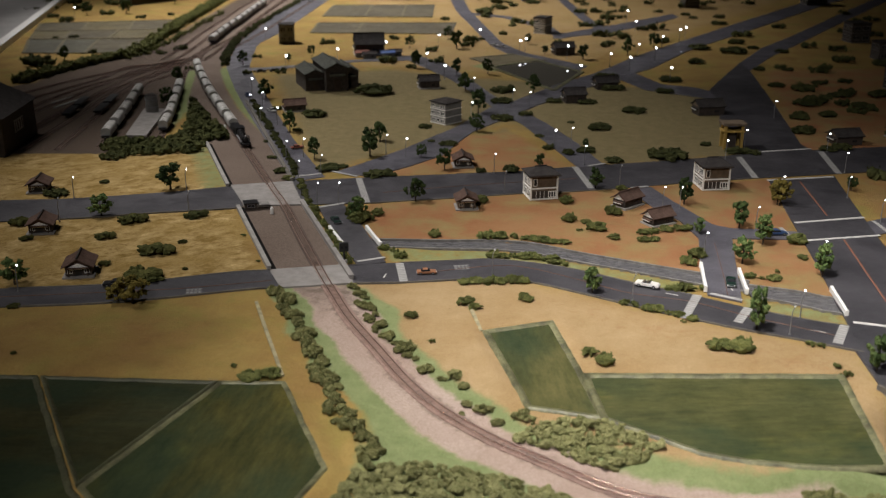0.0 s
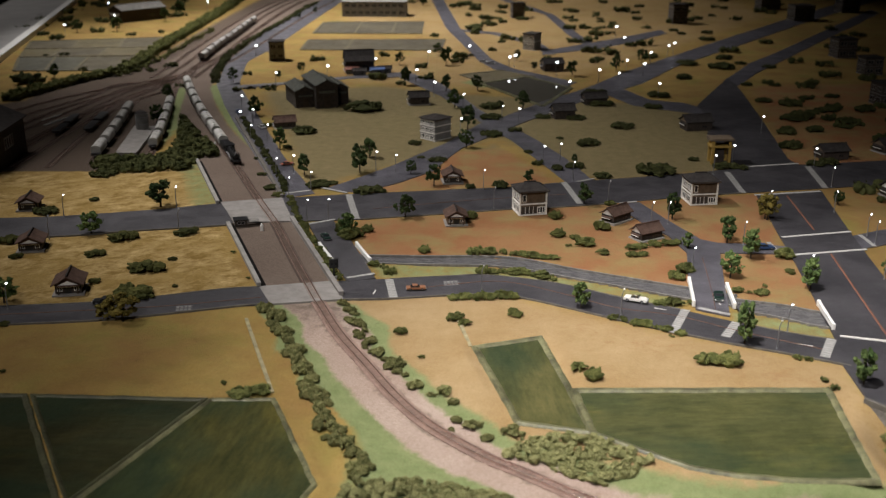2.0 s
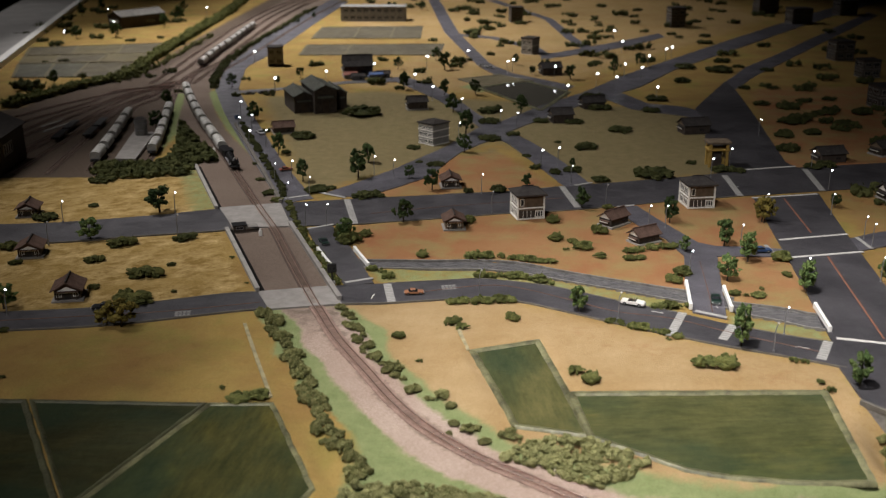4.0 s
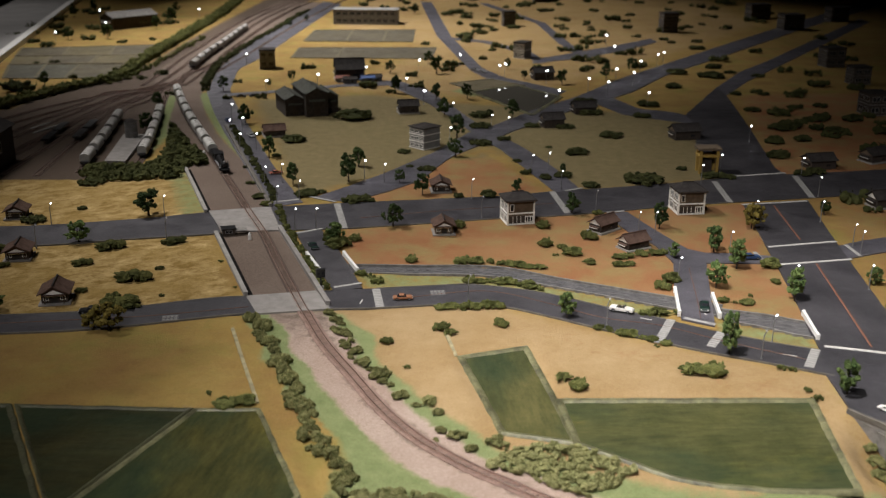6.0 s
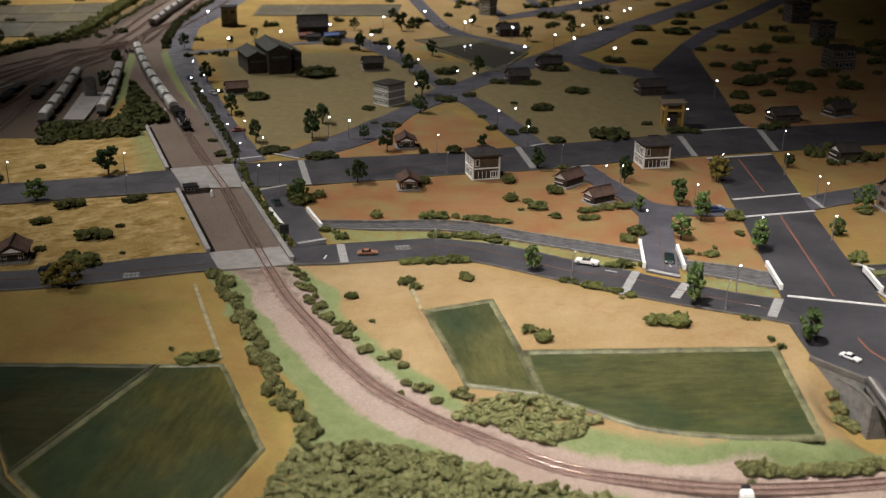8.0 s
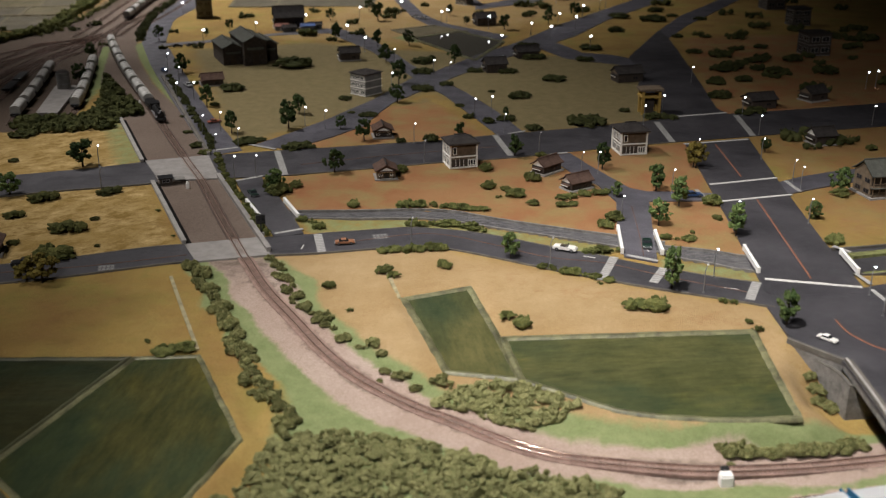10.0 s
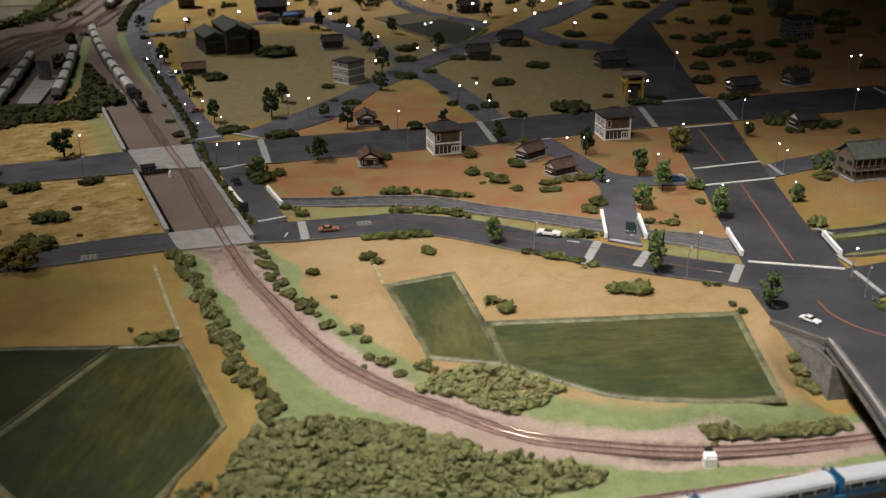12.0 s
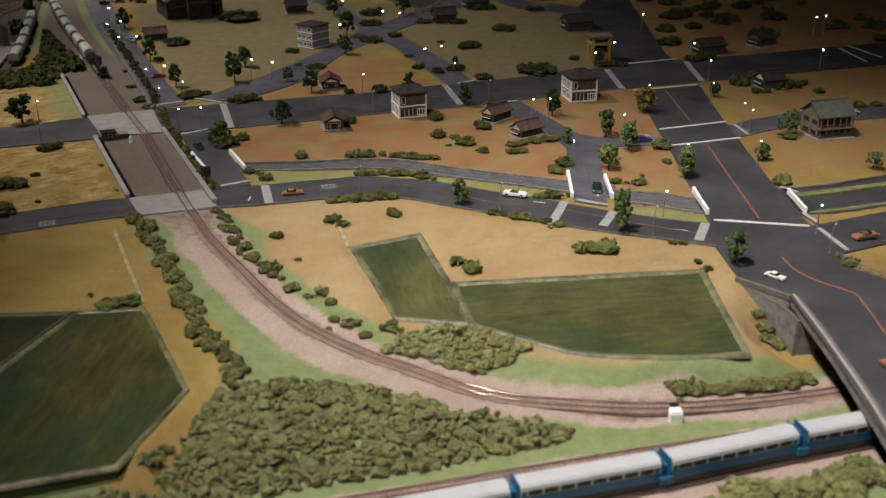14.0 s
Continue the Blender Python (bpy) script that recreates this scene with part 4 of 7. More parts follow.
for bank, w in (([(0.678, 1.369), (0.743, 1.384), (0.81, 1.401), (1.4, 1.55)], 0.013), ([(0.672, 1.307), (0.724, 1.317), (0.776, 1.330), (1.4, 1.49)], 0.006)):
    v, f = swept(smooth_line([(x, y, 0) for x, y in bank], 0.02), w, -0.010, 0.0008)
    tagged(from_arrays("turf_strip", v, f, M_TURF_STRIP), "green turf strip beside the dark ditch", "bank", kind="structure")
PAR = [(-0.165, 1.598), (-0.134, 1.523), (-0.108, 1.603), (-0.079, 1.529), (0.382, 1.47), (0.372, 1.381), (0.431, 1.45), (0.425, 1.375), (0.54, 1.389), (0.535, 1.309), (0.666, 1.372), (0.662, 1.304)]
for a, b in zip(PAR[::2], PAR[1::2]):
    a, b = Vector((*a, 0)), Vector((*b, 0))
    q = thing("bridge_railing", Matrix.Translation((a + b) / 2) @ pose(0, 0, 0, 0, 0, math.degrees(math.atan2(b.y - a.y, b.x - a.x))), "white solid railing of a small canal bridge", "railing", "canal bridge railings")
    h = (b - a).length / 2
    part("panel", boxed(-h, h, -0.0015, 0.0015, 0, 0.0072, 0.0009), M_WHITE, q)
    part("rail_cap", boxed(-h - 0.0008, h + 0.0008, -0.0021, 0.0021, 0.0072, 0.0084, 0.0005), M_WHITE, q)
    for e in (-h, h):
        part("end_post", boxed(e - 0.0018, e + 0.0018, -0.0024, 0.0024, 0, 0.0092, 0.0008), M_WHITE, q)

for ln in ([(-0.220, 1.318), (-0.193, 1.244), (-0.169, 1.180), (-0.150, 1.130)], [(0.058, 1.318), (0.066, 1.280), (0.074, 1.248)]):
    v, f = swept(smooth_line([(x, y, zv(x, y)) for x, y in ln], 0.01), 0.0042, -0.002, 0.0022)
    tagged(from_arrays("field_path", v, f, M_PATH), "narrow pale turf ridge beside the fields", "path", kind="structure")

# ---- flooded fields ----
def paddy(poly, z, material, label, bank_h=0.0013, bank_w=0.0040, bank=M_BANK):
    zf = z if callable(z) else (lambda y: z + 0 * y)
    q = thing("paddy_field", Matrix(), label, "field", "flooded fields")
    bm = bmesh.new()
    bm.faces.new([bm.verts.new((x, y, float(zf(y)) - 0.0008)) for x, y in poly])
    r = bmesh.ops.extrude_face_region(bm, geom=list(bm.faces))
    bmesh.ops.translate(bm, vec=(0, 0, -0.03), verts=[e for e in r["geom"] if isinstance(e, bmesh.types.BMVert)])
    bmesh.ops.recalc_face_normals(bm, faces=bm.faces)
    part("water_surface", bm, material, q)
    p = [Vector(a) for a in poly]
    n = len(p)
    out = [Vector(((p[(i + 1) % n] - p[i]).y, -(p[(i + 1) % n] - p[i]).x)).normalized() for i in range(n)]
    mitre = [(out[i - 1] + out[i]) / max(0.55, 1 + out[i - 1].dot(out[i])) for i in range(n)]
    for i in range(n):
        a, b, ma, mb = p[i], p[(i + 1) % n], mitre[i], mitre[(i + 1) % n]
        k = max(3, int((b - a).length / 0.004))
        w = np.linspace(0, 1, k)[:, None]
        ln, s = np.array(a) * (1 - w) + np.array(b) * w, np.array(ma) * (1 - w) + np.array(mb) * w
        wob = np.array([noise.noise(Vector((x * 60, y * 60, 1))) for x, y in ln])
        wob2 = np.array([noise.noise(Vector((x * 90, y * 90, 7))) for x, y in ln])
        rings = []
        for u, hgt in ((0.95, -0.004), (0.60, bank_h * 0.7), (0.10, bank_h * 0.8), (-0.45, bank_h * 0.45), (-1.1, -0.0002), (-1.7, -0.0030)):
            rings.append(np.column_stack([ln + s * (u * bank_w + wob * 0.0011)[:, None], hgt + wob2 * 0.0003 + zf(ln[:, 1])]))
        v = np.stack(rings, 1).reshape(-1, 3)
        f = [(6 * m + h, 6 * m + h + 1, 6 * m + 7 + h, 6 * m + 6 + h) for m in range(k - 1) for h in range(5)]
        from_arrays("bank", v, f, bank, q, True)
    return q


paddy([(-0.145, 1.114), (-0.072, 0.940), (-0.112, 0.822), (-0.205, 0.800), (-0.296, 0.895), (-0.216, 1.110)][::-1], -0.010, M_PADDY_L, "dark green flooded field with slanting rows and clay bank", 0.0009, 0.0030)
paddy([(-0.222, 1.110), (-0.300, 0.900), (-0.420, 1.112)][::-1], -0.010, M_PADDY_D, "dark green flooded field with muddy bank", 0.0011, 0.0032, M_BANK_DARK)
paddy([(-0.428, 1.112), (-0.302, 0.890), (-0.21, 0.795), (-0.45, 0.74), (-0.75, 0.80), (-0.75, 1.105)][::-1], -0.010, M_PADDY_D, "wide dark flooded field with muddy bank", 0.0011, 0.0036, M_BANK_DARK)
paddy(MID_FIELD[::-1], lambda y: np.minimum(0, (y - 1.275) * 0.053) - 0.0008, M_PADDY_S, "narrow green flooded field with mown streaks")
paddy(RIGHT_FIELD[::-1], lambda y: np.minimum(0, (y - 1.142) * 0.10) - 0.0012, M_PADDY, "broad green flooded field with level streaks and clay bank")

# far fields, each with low kerb
M_PLOT = asphalt_material("plot_grey_soil", (0.056, 0.047, 0.027), (0.092, 0.077, 0.045), 0.9)
M_PLOT_C = asphalt_material("plot_olive_stubble", (0.070, 0.058, 0.028), (0.118, 0.096, 0.047), 0.9)
M_PLOT_EDGE = plain("plot_edge_earth", (0.125, 0.105, 0.060), 0.9, vary=0.3)
M_PLOT_B = asphalt_material("plot_bluish_soil", (0.050, 0.048, 0.033), (0.078, 0.074, 0.050), 0.9)
def plot_quad(corners, material, label):
    """A four-cornered plot, its corners from the far west one clockwise."""
    q = thing("field_plot", Matrix(), label, "field", "far field plots")
    a, b, c, d = corners
    ribbon("surface", [a, b], [d, c], 0.0012, 0.004, material, 4, q)
    for e, g in ((a, b), (c, d), (d, a)):
        v, f = swept(smooth_line([(*e, 0), (*g, 0)], 0.05), 0.009, -0.003, 0.0024)
        from_arrays("border", v, f, M_PLOT_EDGE, q)


def plot_rows(corners, cuts, materials, label):
    a, b, c, d = [Vector(p) for p in corners]
    for k, (u, w) in enumerate(zip(cuts, cuts[1:])):
        plot_quad([tuple(a.lerp(b, u)), tuple(a.lerp(b, w)), tuple(d.lerp(c, w)), tuple(d.lerp(c, u))], materials[k % len(materials)], label)


plot_rows([(-0.552, 4.31), (-0.15, 4.35), (-0.14, 4.0), (-0.545, 3.99)], (0, 0.38, 0.72, 1), (M_PLOT, M_PLOT), "grey ploughed field plot with pale border")
plot_rows([(-0.535, 3.82), (-0.046, 3.855), (-0.053, 3.60), (-0.525, 3.59)], (0, 0.32, 1), (M_PLOT, M_PLOT), "grey ploughed field plot with pale border")
plot_rows([(-1.508, 3.74), (-1.055, 3.86), (-1.016, 3.64), (-1.455, 3.57)], (0, 0.34, 0.68, 1), (M_PLOT, M_PLOT_C, M_PLOT), "small fallow field plot with pale border")
plot_rows([(-1.450, 3.555), (-1.016, 3.63), (-1.010, 3.45), (-1.402, 3.40)], (0, 0.26, 0.62, 1), (M_PLOT_C, M_PLOT, M_PLOT_C), "small fallow field plot with pale border")
plot_rows([(-1.400, 3.385), (-1.022, 3.425), (-1.005, 3.16), (-1.313, 3.14)], (0, 0.30, 0.58, 1), (M_PLOT_B, M_PLOT_B, M_PLOT), "small fallow field plot with pale border")
plot_quad([(0.021, 3.135), (0.147, 3.218), (0.238, 3.115), (0.090, 3.020)], M_PLOT_C, "pale stubble plot beside the pond")
pond_poly = [(0.08, 2.996), (0.212, 3.116), (0.33, 2.943), (0.239, 2.688)]
q = thing("pond", Matrix(), "still dark pond with grassy rim", "pond")
bm = bmesh.new()
bm.faces.new([bm.verts.new((x, y, 0.0012)) for x, y in pond_poly[::-1]])
r = bmesh.ops.extrude_face_region(bm, geom=list(bm.faces))
bmesh.ops.translate(bm, vec=(0, 0, -0.006), verts=[e for e in r["geom"] if isinstance(e, bmesh.types.BMVert)])
bmesh.ops.recalc_face_normals(bm, faces=bm.faces)
part("water_surface", bm, M_POND, q)
for a, b in zip(pond_poly, pond_poly[1:] + pond_poly[:1]):
    v, f = swept(smooth_line([(*a, 0), (*b, 0)], 0.03), 0.010, -0.003, 0.0026)
    from_arrays("rim", v, f, M_BANK, q)

# ---- walls beside the rails ----
WALL_L, WALL_R = [(-0.492, 2.11), (-0.378, 1.818), (-0.333, 1.701), (-0.225, 1.427)], [(-0.501, 2.509), (-0.272, 1.86), (-0.233, 1.735), (-0.105, 1.397)]
for pts, h, w, cap in ((WALL_L[:2], 0.0055, 0.0050, M_CONCRETE), (WALL_L[2:], 0.0055, 0.0050, M_CONCRETE), (WALL_R[:2], 0.005, 0.005, M_KERB), (WALL_R[2:], 0.006, 0.0055, M_PANEL)):
    q = thing("track_wall", Matrix(), "low pale concrete wall beside the rails", "wall", "walls beside the rails")
    v, f = swept(smooth_line([(x, y, 0) for x, y in pts], 0.02), w, -0.004, h)
    from_arrays("wall_body", v, f, M_PANEL, q)
    v, f = swept(smooth_line([(x, y, 0) for x, y in pts], 0.02), w * 1.25, h, h + 0.0015)
    from_arrays("coping", v, f, cap, q)

# Flat near-black strip along the inner foot of the west wall.
for pts in (WALL_L[:2], WALL_L[2:]):
    v, f = swept(offset(smooth_line([(x, y, 0) for x, y in pts], 0.02), -0.0066), 0.0068, -0.004, 0.0010)
    tagged(from_arrays("track_dark_strip", v, f, M_SHADE_AND_STRIP), "dark strip along the foot of the track wall", "drain", kind="structure")

# ---- railway tracks ----
GAUGE = 0.009
SLEEPER_MESH = bpy.data.meshes.new("sleeper")
bm = boxed(-0.0070, 0.0070, -0.0010, 0.0010, -0.0005, 0.0009, 0.0002)
bm.to_mesh(SLEEPER_MESH)
bm.free()
SLEEPER_MESH.materials.append(M_SLEEPER)


def railway(line, label, single=None, lift=0.0008):
    """Two rails on sleepers; sleepers in the span single (metres along the line) are objects of their own."""
    q = thing("railway_track", Matrix(), label, "railway track", "model railway tracks")
    base = line + np.array((0, 0, lift))
    for sgn in (-1, 1):
        rl = offset(base, sgn * GAUGE / 2)
        v, f = swept(rl, 0.0015, 0.0004, 0.0017)
        r = from_arrays("rail", v, f, M_RAIL, q)
        v, f = rounded_bar(rl, 0.0013, 0.0016, 0.0007)
        from_arrays("rail_head", v, f, M_RAILTOP, r, True)
    s = np.concatenate([[0], np.cumsum(np.linalg.norm(np.diff(base, axis=0), axis=1))])
    d = np.gradient(base, axis=0)
    rest_v, rest_f = [], []
    cube = np.array([(x, y, z) for x in (-0.0070, 0.0070) for y in (-0.001, 0.001) for z in (-0.0005, 0.0009)])
    cf = [(0, 1, 3, 2), (4, 6, 7, 5), (0, 4, 5, 1), (2, 3, 7, 6), (1, 5, 7, 3)]
    for k in np.arange(0, s[-1], 0.0045):
        p = [np.interp(k, s, base[:, j]) for j in range(3)]
        a = math.atan2(np.interp(k, s, d[:, 1]), np.interp(k, s, d[:, 0])) - math.pi / 2
        if single and single[0] <= k < single[1]:
            ob = new("sleeper", SLEEPER_MESH)
            ob.parent = q
            ob.matrix_basis = Matrix.Translation(p) @ Matrix.Rotation(a, 4, "Z")
        else:
            c, sn = math.cos(a), math.sin(a)
            n = len(rest_v)
            rest_v += [(p[0] + c * x - sn * y, p[1] + sn * x + c * y, p[2] + z) for x, y, z in cube]
            rest_f += [tuple(n + i for i in face) for face in cf]
    if rest_v:
        tagged(from_arrays("sleeper_run", rest_v, rest_f, M_SLEEPER if line[0, 2] < -0.03 else M_SLEEPER_DARK, q), kind="stuff")
    north = int((line[:, 1] > 1.395).sum())
    for piece, mt in ((line[:north + 1], M_BED_DARK), (line[north:], M_BED)):
        if len(piece) > 2:
            v, f = swept(piece, 0.0175 if mt == M_BED_DARK else 0.0200, -0.003, 0.0006)
            from_arrays("ballast_bed", v, f, mt, q)
    return q


s_main = np.concatenate([[0], np.cumsum(np.linalg.norm(np.diff(MAIN_LINE, axis=0), axis=1))])
s_cross = float(s_main[np.abs(MAIN_LINE[:, 1] - 1.37).argmin()])
railway(MAIN_LINE, "rusty single railway track curving over a pink ballast bed", (s_cross, s_cross + 1.2))
railway(BLUE_A, "rusty railway track on a low embankment", (0.3, 0.75), 0.0015)
railway(BLUE_B, "railway track under the blue coaches", None, 0.0015)
THROAT = (-0.79, 3.02, 0)
for mid, end in (((-0.80, 2.75), (-0.606, 2.14)), ((-0.80, 2.65), (-0.700, 2.08)), ((-0.83, 2.65), (-0.775, 2.05)), ((-0.85, 2.66), (-0.845, 2.05)), ((-0.88, 2.68), (-0.915, 2.05)), ((-0.91, 2.70), (-1.00, 2.10)), ((-0.95, 2.75), (-1.10, 2.30))):
    if end[0] > -0.65:
        pts = [(-0.775, 3.0, 0), (-0.735, 2.80, 0), (-0.680, 2.56, 0), (-0.625, 2.30, 0), (-0.600, 2.14, 0)]
    else:
        pts = [(-0.793, 3.18, 0), THROAT, (mid[0] + 0.02, mid[1] + 0.18, 0), (*mid, 0), (*end, 0)]
    railway(smooth_line(pts, 0.02), "dark yard track among rusty siding rails", None, 0.0002)
for pts in ([(-0.80, 3.10), (-0.819, 3.043), (-0.93, 2.884), (-1.02, 2.71), (-1.075, 2.55), (-1.12, 2.42)], [(-0.80, 3.08), (-0.819, 2.998), (-0.898, 2.789), (-0.956, 2.62), (-0.98, 2.469), (-1.0, 2.3)], [(-0.80, 3.04), (-0.812, 2.929), (-0.848, 2.73), (-0.877, 2.523), (-0.886, 2.36), (-0.888, 2.18)]):
    railway(smooth_line([(*p, 0) for p in pts], 0.02), "dark yard track fanning out from the throat", None, 0.0003)
FAR_LINE = smooth_line([(-0.70, 6.2, 0), (-0.815, 4.95, 0), (-0.8275, 4.314, 0), (-0.8144, 3.855, 0), (-0.8092, 3.58, 0), (-0.7955, 3.32, 0), (-0.79, 3.05, 0)], 0.02)
for d_ in (-0.045, 0.040, 0.078):
    railway(offset(FAR_LINE, d_), "far track beside the standing wagons", None, 0.0002)
railway(FAR_LINE, "far track under standing wagons beside the sidings", None, 0.0002)
railway(smooth_line([(-0.52, 6.2, 0), (-0.63, 4.95, 0), (-0.665, 4.3, 0), (-0.68, 3.85, 0), (-0.695, 3.5, 0), (-0.715, 3.2, 0)], 0.02), "far running track beside the sidings", None, 0.0002)

# ---- vegetation ----
def ico(sub):
    bm = bmesh.new()
    bmesh.ops.create_icosphere(bm, subdivisions=sub, radius=1)
    v = np.array([x.co for x in bm.verts])
    f = np.array([[a.index for a in p.verts] for p in bm.faces])
    bm.free()
    return v, f


ICO1, ICO2, ICO3 = ico(1), ico(2), ico(3)


def lumps(rng, spots, shape=ICO2, rough=0.28, flakes=0):
    """Arrays of crumbly foam lumps at spots of (x, y, z, radius), with loose crumbs round each."""
    bv, bf = shape
    vs, fs, n = [], [], 0
    for x, y, z, r in spots:
        o = rng.uniform(-50, 50, 3)
        k = np.array([1 + rough * noise.noise(Vector(p * 1.9 + o)) for p in bv]) + rng.uniform(-0.55, 0.45, len(bv)) * rough
        st = rng.uniform(0.8, 1.2, 3) * np.array((1, 1, 0.9))
        vs.append(bv * k[:, None] * r * st + np.array((x, y, z)))
        fs.append(bf + n)
        n += len(bv)
        for _ in range(flakes):
            d = rng.normal(size=3)
            d[2] = abs(d[2])
            d /= np.linalg.norm(d)
            tip = np.array((x, y, z)) + d * r * rng.uniform(0.9, 1.3)
            vs.append(tip + rng.normal(size=(3, 3)) * r * 0.28)
            fs.append(np.array([[n, n + 1, n + 2]]))
            n += 3
    return np.vstack(vs), np.vstack(fs)


def foam(rng, spots, shape=ICO3, squash=0.85):
    """Arrays of rounded, pitted foam clumps at spots of (x, y, z, radius)."""
    bv, bf = shape
    vs, fs, n = [], [], 0
    for x, y, z, r in spots:
        o = rng.uniform(-50, 50, 3)
        k = np.array([1 + 0.55 * noise.noise(Vector(p * 1.5 + o)) + 0.55 * noise.noise(Vector(p * 3.4 - o)) for p in bv]) + rng.uniform(-0.17, 0.17, len(bv))
        st = rng.uniform(0.65, 1.45, 3) * np.array((1.15, 1, squash))
        vs.append(bv * k[:, None] * r * st + np.array((x, y, z)))
        fs.append(bf + n)
        n += len(bv)
    return np.vstack(vs), np.vstack(fs)


def mesh_of(name, v, f, material):
    me = bpy.data.meshes.new(name)
    me.from_pydata(v.tolist(), [], f.tolist())
    me.materials.append(material)
    return me


def shrub_mesh(seed, n, material, tall):
    """A low clump one unit wide of n rounded foam pieces."""
    rng = np.random.default_rng(seed)
    spots = []
    for i in range(n):
        a, q = i * 2.4 + rng.uniform(-0.4, 0.4), 0.42 * math.sqrt((i + 0.3) / n)
        r = rng.uniform(0.06, 0.125) * (1.35 if n < 8 else 1)
        dome = math.sqrt(max(0.0, 1 - (q / 0.46) ** 2))
        spots.append((q * math.cos(a) * rng.uniform(0.85, 1.15), q * math.sin(a) * 0.85, r * 0.55 + tall * 0.30 * dome * rng.uniform(0.35, 1.0), r))
    v, f = foam(rng, spots, ICO2, 1.0)
    return mesh_of("shrub", v, f, material)


SHRUBS = [shrub_mesh(11 + i, n, M_SHRUB, fl) for i, (n, fl) in enumerate(((30, 1.0), (33, 0.85), (26, 1.15), (36, 0.8), (24, 1.1)))]
SHRUBS_D = [shrub_mesh(21 + i, n, M_SHRUB_DARK, fl) for i, (n, fl) in enumerate(((30, 0.9), (33, 0.8), (26, 1.0)))]
SHRUBS_S = [shrub_mesh(31 + i, 7, M_SHRUB, 0.8) for i in range(4)]
SHRUBS_N = [shrub_mesh(51 + i, n, M_SHRUB_NEAR, 1.0) for i, n in enumerate((24, 30, 33, 21, 27))]
rnd = random.Random(5)
REST = []


def shrub(x, y, w, pool=None, flat=1.0, label="dark olive foam shrub on the sandy ground"):
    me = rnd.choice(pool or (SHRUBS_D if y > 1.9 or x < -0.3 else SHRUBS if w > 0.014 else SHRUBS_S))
    k = max(w, 0.007) * (1.28 if pool is SHRUBS_N else 1.22)
    m = Matrix.Translation((x, y, zv(x, y) + 0.0005)) @ Matrix.Rotation(rnd.uniform(-0.5, 0.5) + rnd.choice((0, math.pi)), 4, "Z") @ Matrix.Diagonal((k, k * rnd.uniform(0.8, 1.0), k * flat * rnd.uniform(0.85, 1.1) * (0.75 if w > 0.028 else 1), 1))
    if y > 1.64 or (x > -0.08 and 1.40 < y < 1.46 and w < 0.015):
        REST.append((me, m))
        return None
    ob = new("shrub", me)
    ob.matrix_world = m
    return tagged(ob, label, "shrub", "foam shrubs")


def along(line, step, jitter, w0, w1, pool=None, flat=1.0, label="olive foam shrub in a row"):
    ln = smooth_line([(*p, 0) for p in line], step)
    for p in ln:
        shrub(p[0] + rnd.uniform(-jitter, jitter), p[1] + rnd.uniform(-jitter, jitter), rnd.uniform(w0, w1), pool, flat, label)


STRAW_SHRUBS = [(-0.657, 1.601, 0.027), (-0.62, 1.594, 0.02), (-0.618, 1.534, 0.019), (-0.502, 1.55, 0.028), (-0.485, 1.629, 0.041), (-0.392, 1.657, 0.035), (-0.405, 1.492, 0.05), (-0.378, 1.534, 0.013), (-0.463, 1.437, 0.015), (-0.389, 1.385, 0.051), (-0.344, 1.425, 0.008), (-0.294, 1.57, 0.009), (-0.248, 1.462, 0.007), (-0.526, 1.282, 0.015), (-0.472, 1.156, 0.007), (-0.21, 1.146, 0.008), (-0.185, 1.122, 0.026), (-0.163, 1.129, 0.022), (-0.66, 1.756, 0.037), (-0.603, 1.831, 0.015), (-0.645, 1.997, 0.042)]
SAND_SHRUBS = [(-0.016, 1.286, 0.016), (0.015, 1.22, 0.01), (0.052, 1.325, 0.021), (0.065, 1.307, 0.015), (0.132, 1.34, 0.019), (0.201, 1.182, 0.016), (0.216, 1.16, 0.02), (0.360, 1.208, 0.030), (0.380, 1.203, 0.026), (0.466, 1.222, 0.013), (0.478, 1.219, 0.012), (0.486, 1.148, 0.014), (0.326, 1.281, 0.006), (-0.002, 1.583, 0.018), (0.077, 1.58, 0.024), (0.099, 1.581, 0.021), (0.209, 1.669, 0.023), (0.236, 1.658, 0.015), (0.25, 1.628, 0.029), (0.273, 1.587, 0.016), (0.223, 1.619, 0.009), (0.317, 1.578, 0.017), (0.333, 1.583, 0.016), (0.368, 1.485, 0.023), (0.385, 1.514, 0.025), (0.442, 1.437, 0.016), (0.458, 1.433, 0.009), (0.475, 1.43, 0.019), (0.486, 1.458, 0.008), (0.547, 1.583, 0.028), (0.537, 1.514, 0.013)]
for x, y, w in STRAW_SHRUBS:
    shrub(x, y, w, None, 0.8)
for x, y, w in SAND_SHRUBS:
    shrub(x, y, w, None, 1.05)
MEADOW_SHRUBS = [(0.034, 1.704, 0.047), (0.066, 1.757, 0.024), (0.285, 1.709, 0.026), (0.21, 1.762, 0.021), (0.235, 2.075, 0.022), (-0.046, 1.49, 0.017), (-0.056, 1.511, 0.013), (-0.074, 1.522, 0.015), (-0.206, 1.693, 0.017), (-0.182, 1.625, 0.018), (-0.161, 1.575, 0.018), (-0.141, 1.51, 0.017), (-0.125, 1.466, 0.013), (0.065, 1.937, 0.017), (0.121, 1.946, 0.027), (0.314, 1.841, 0.018), (-0.1, 1.682, 0.019)]
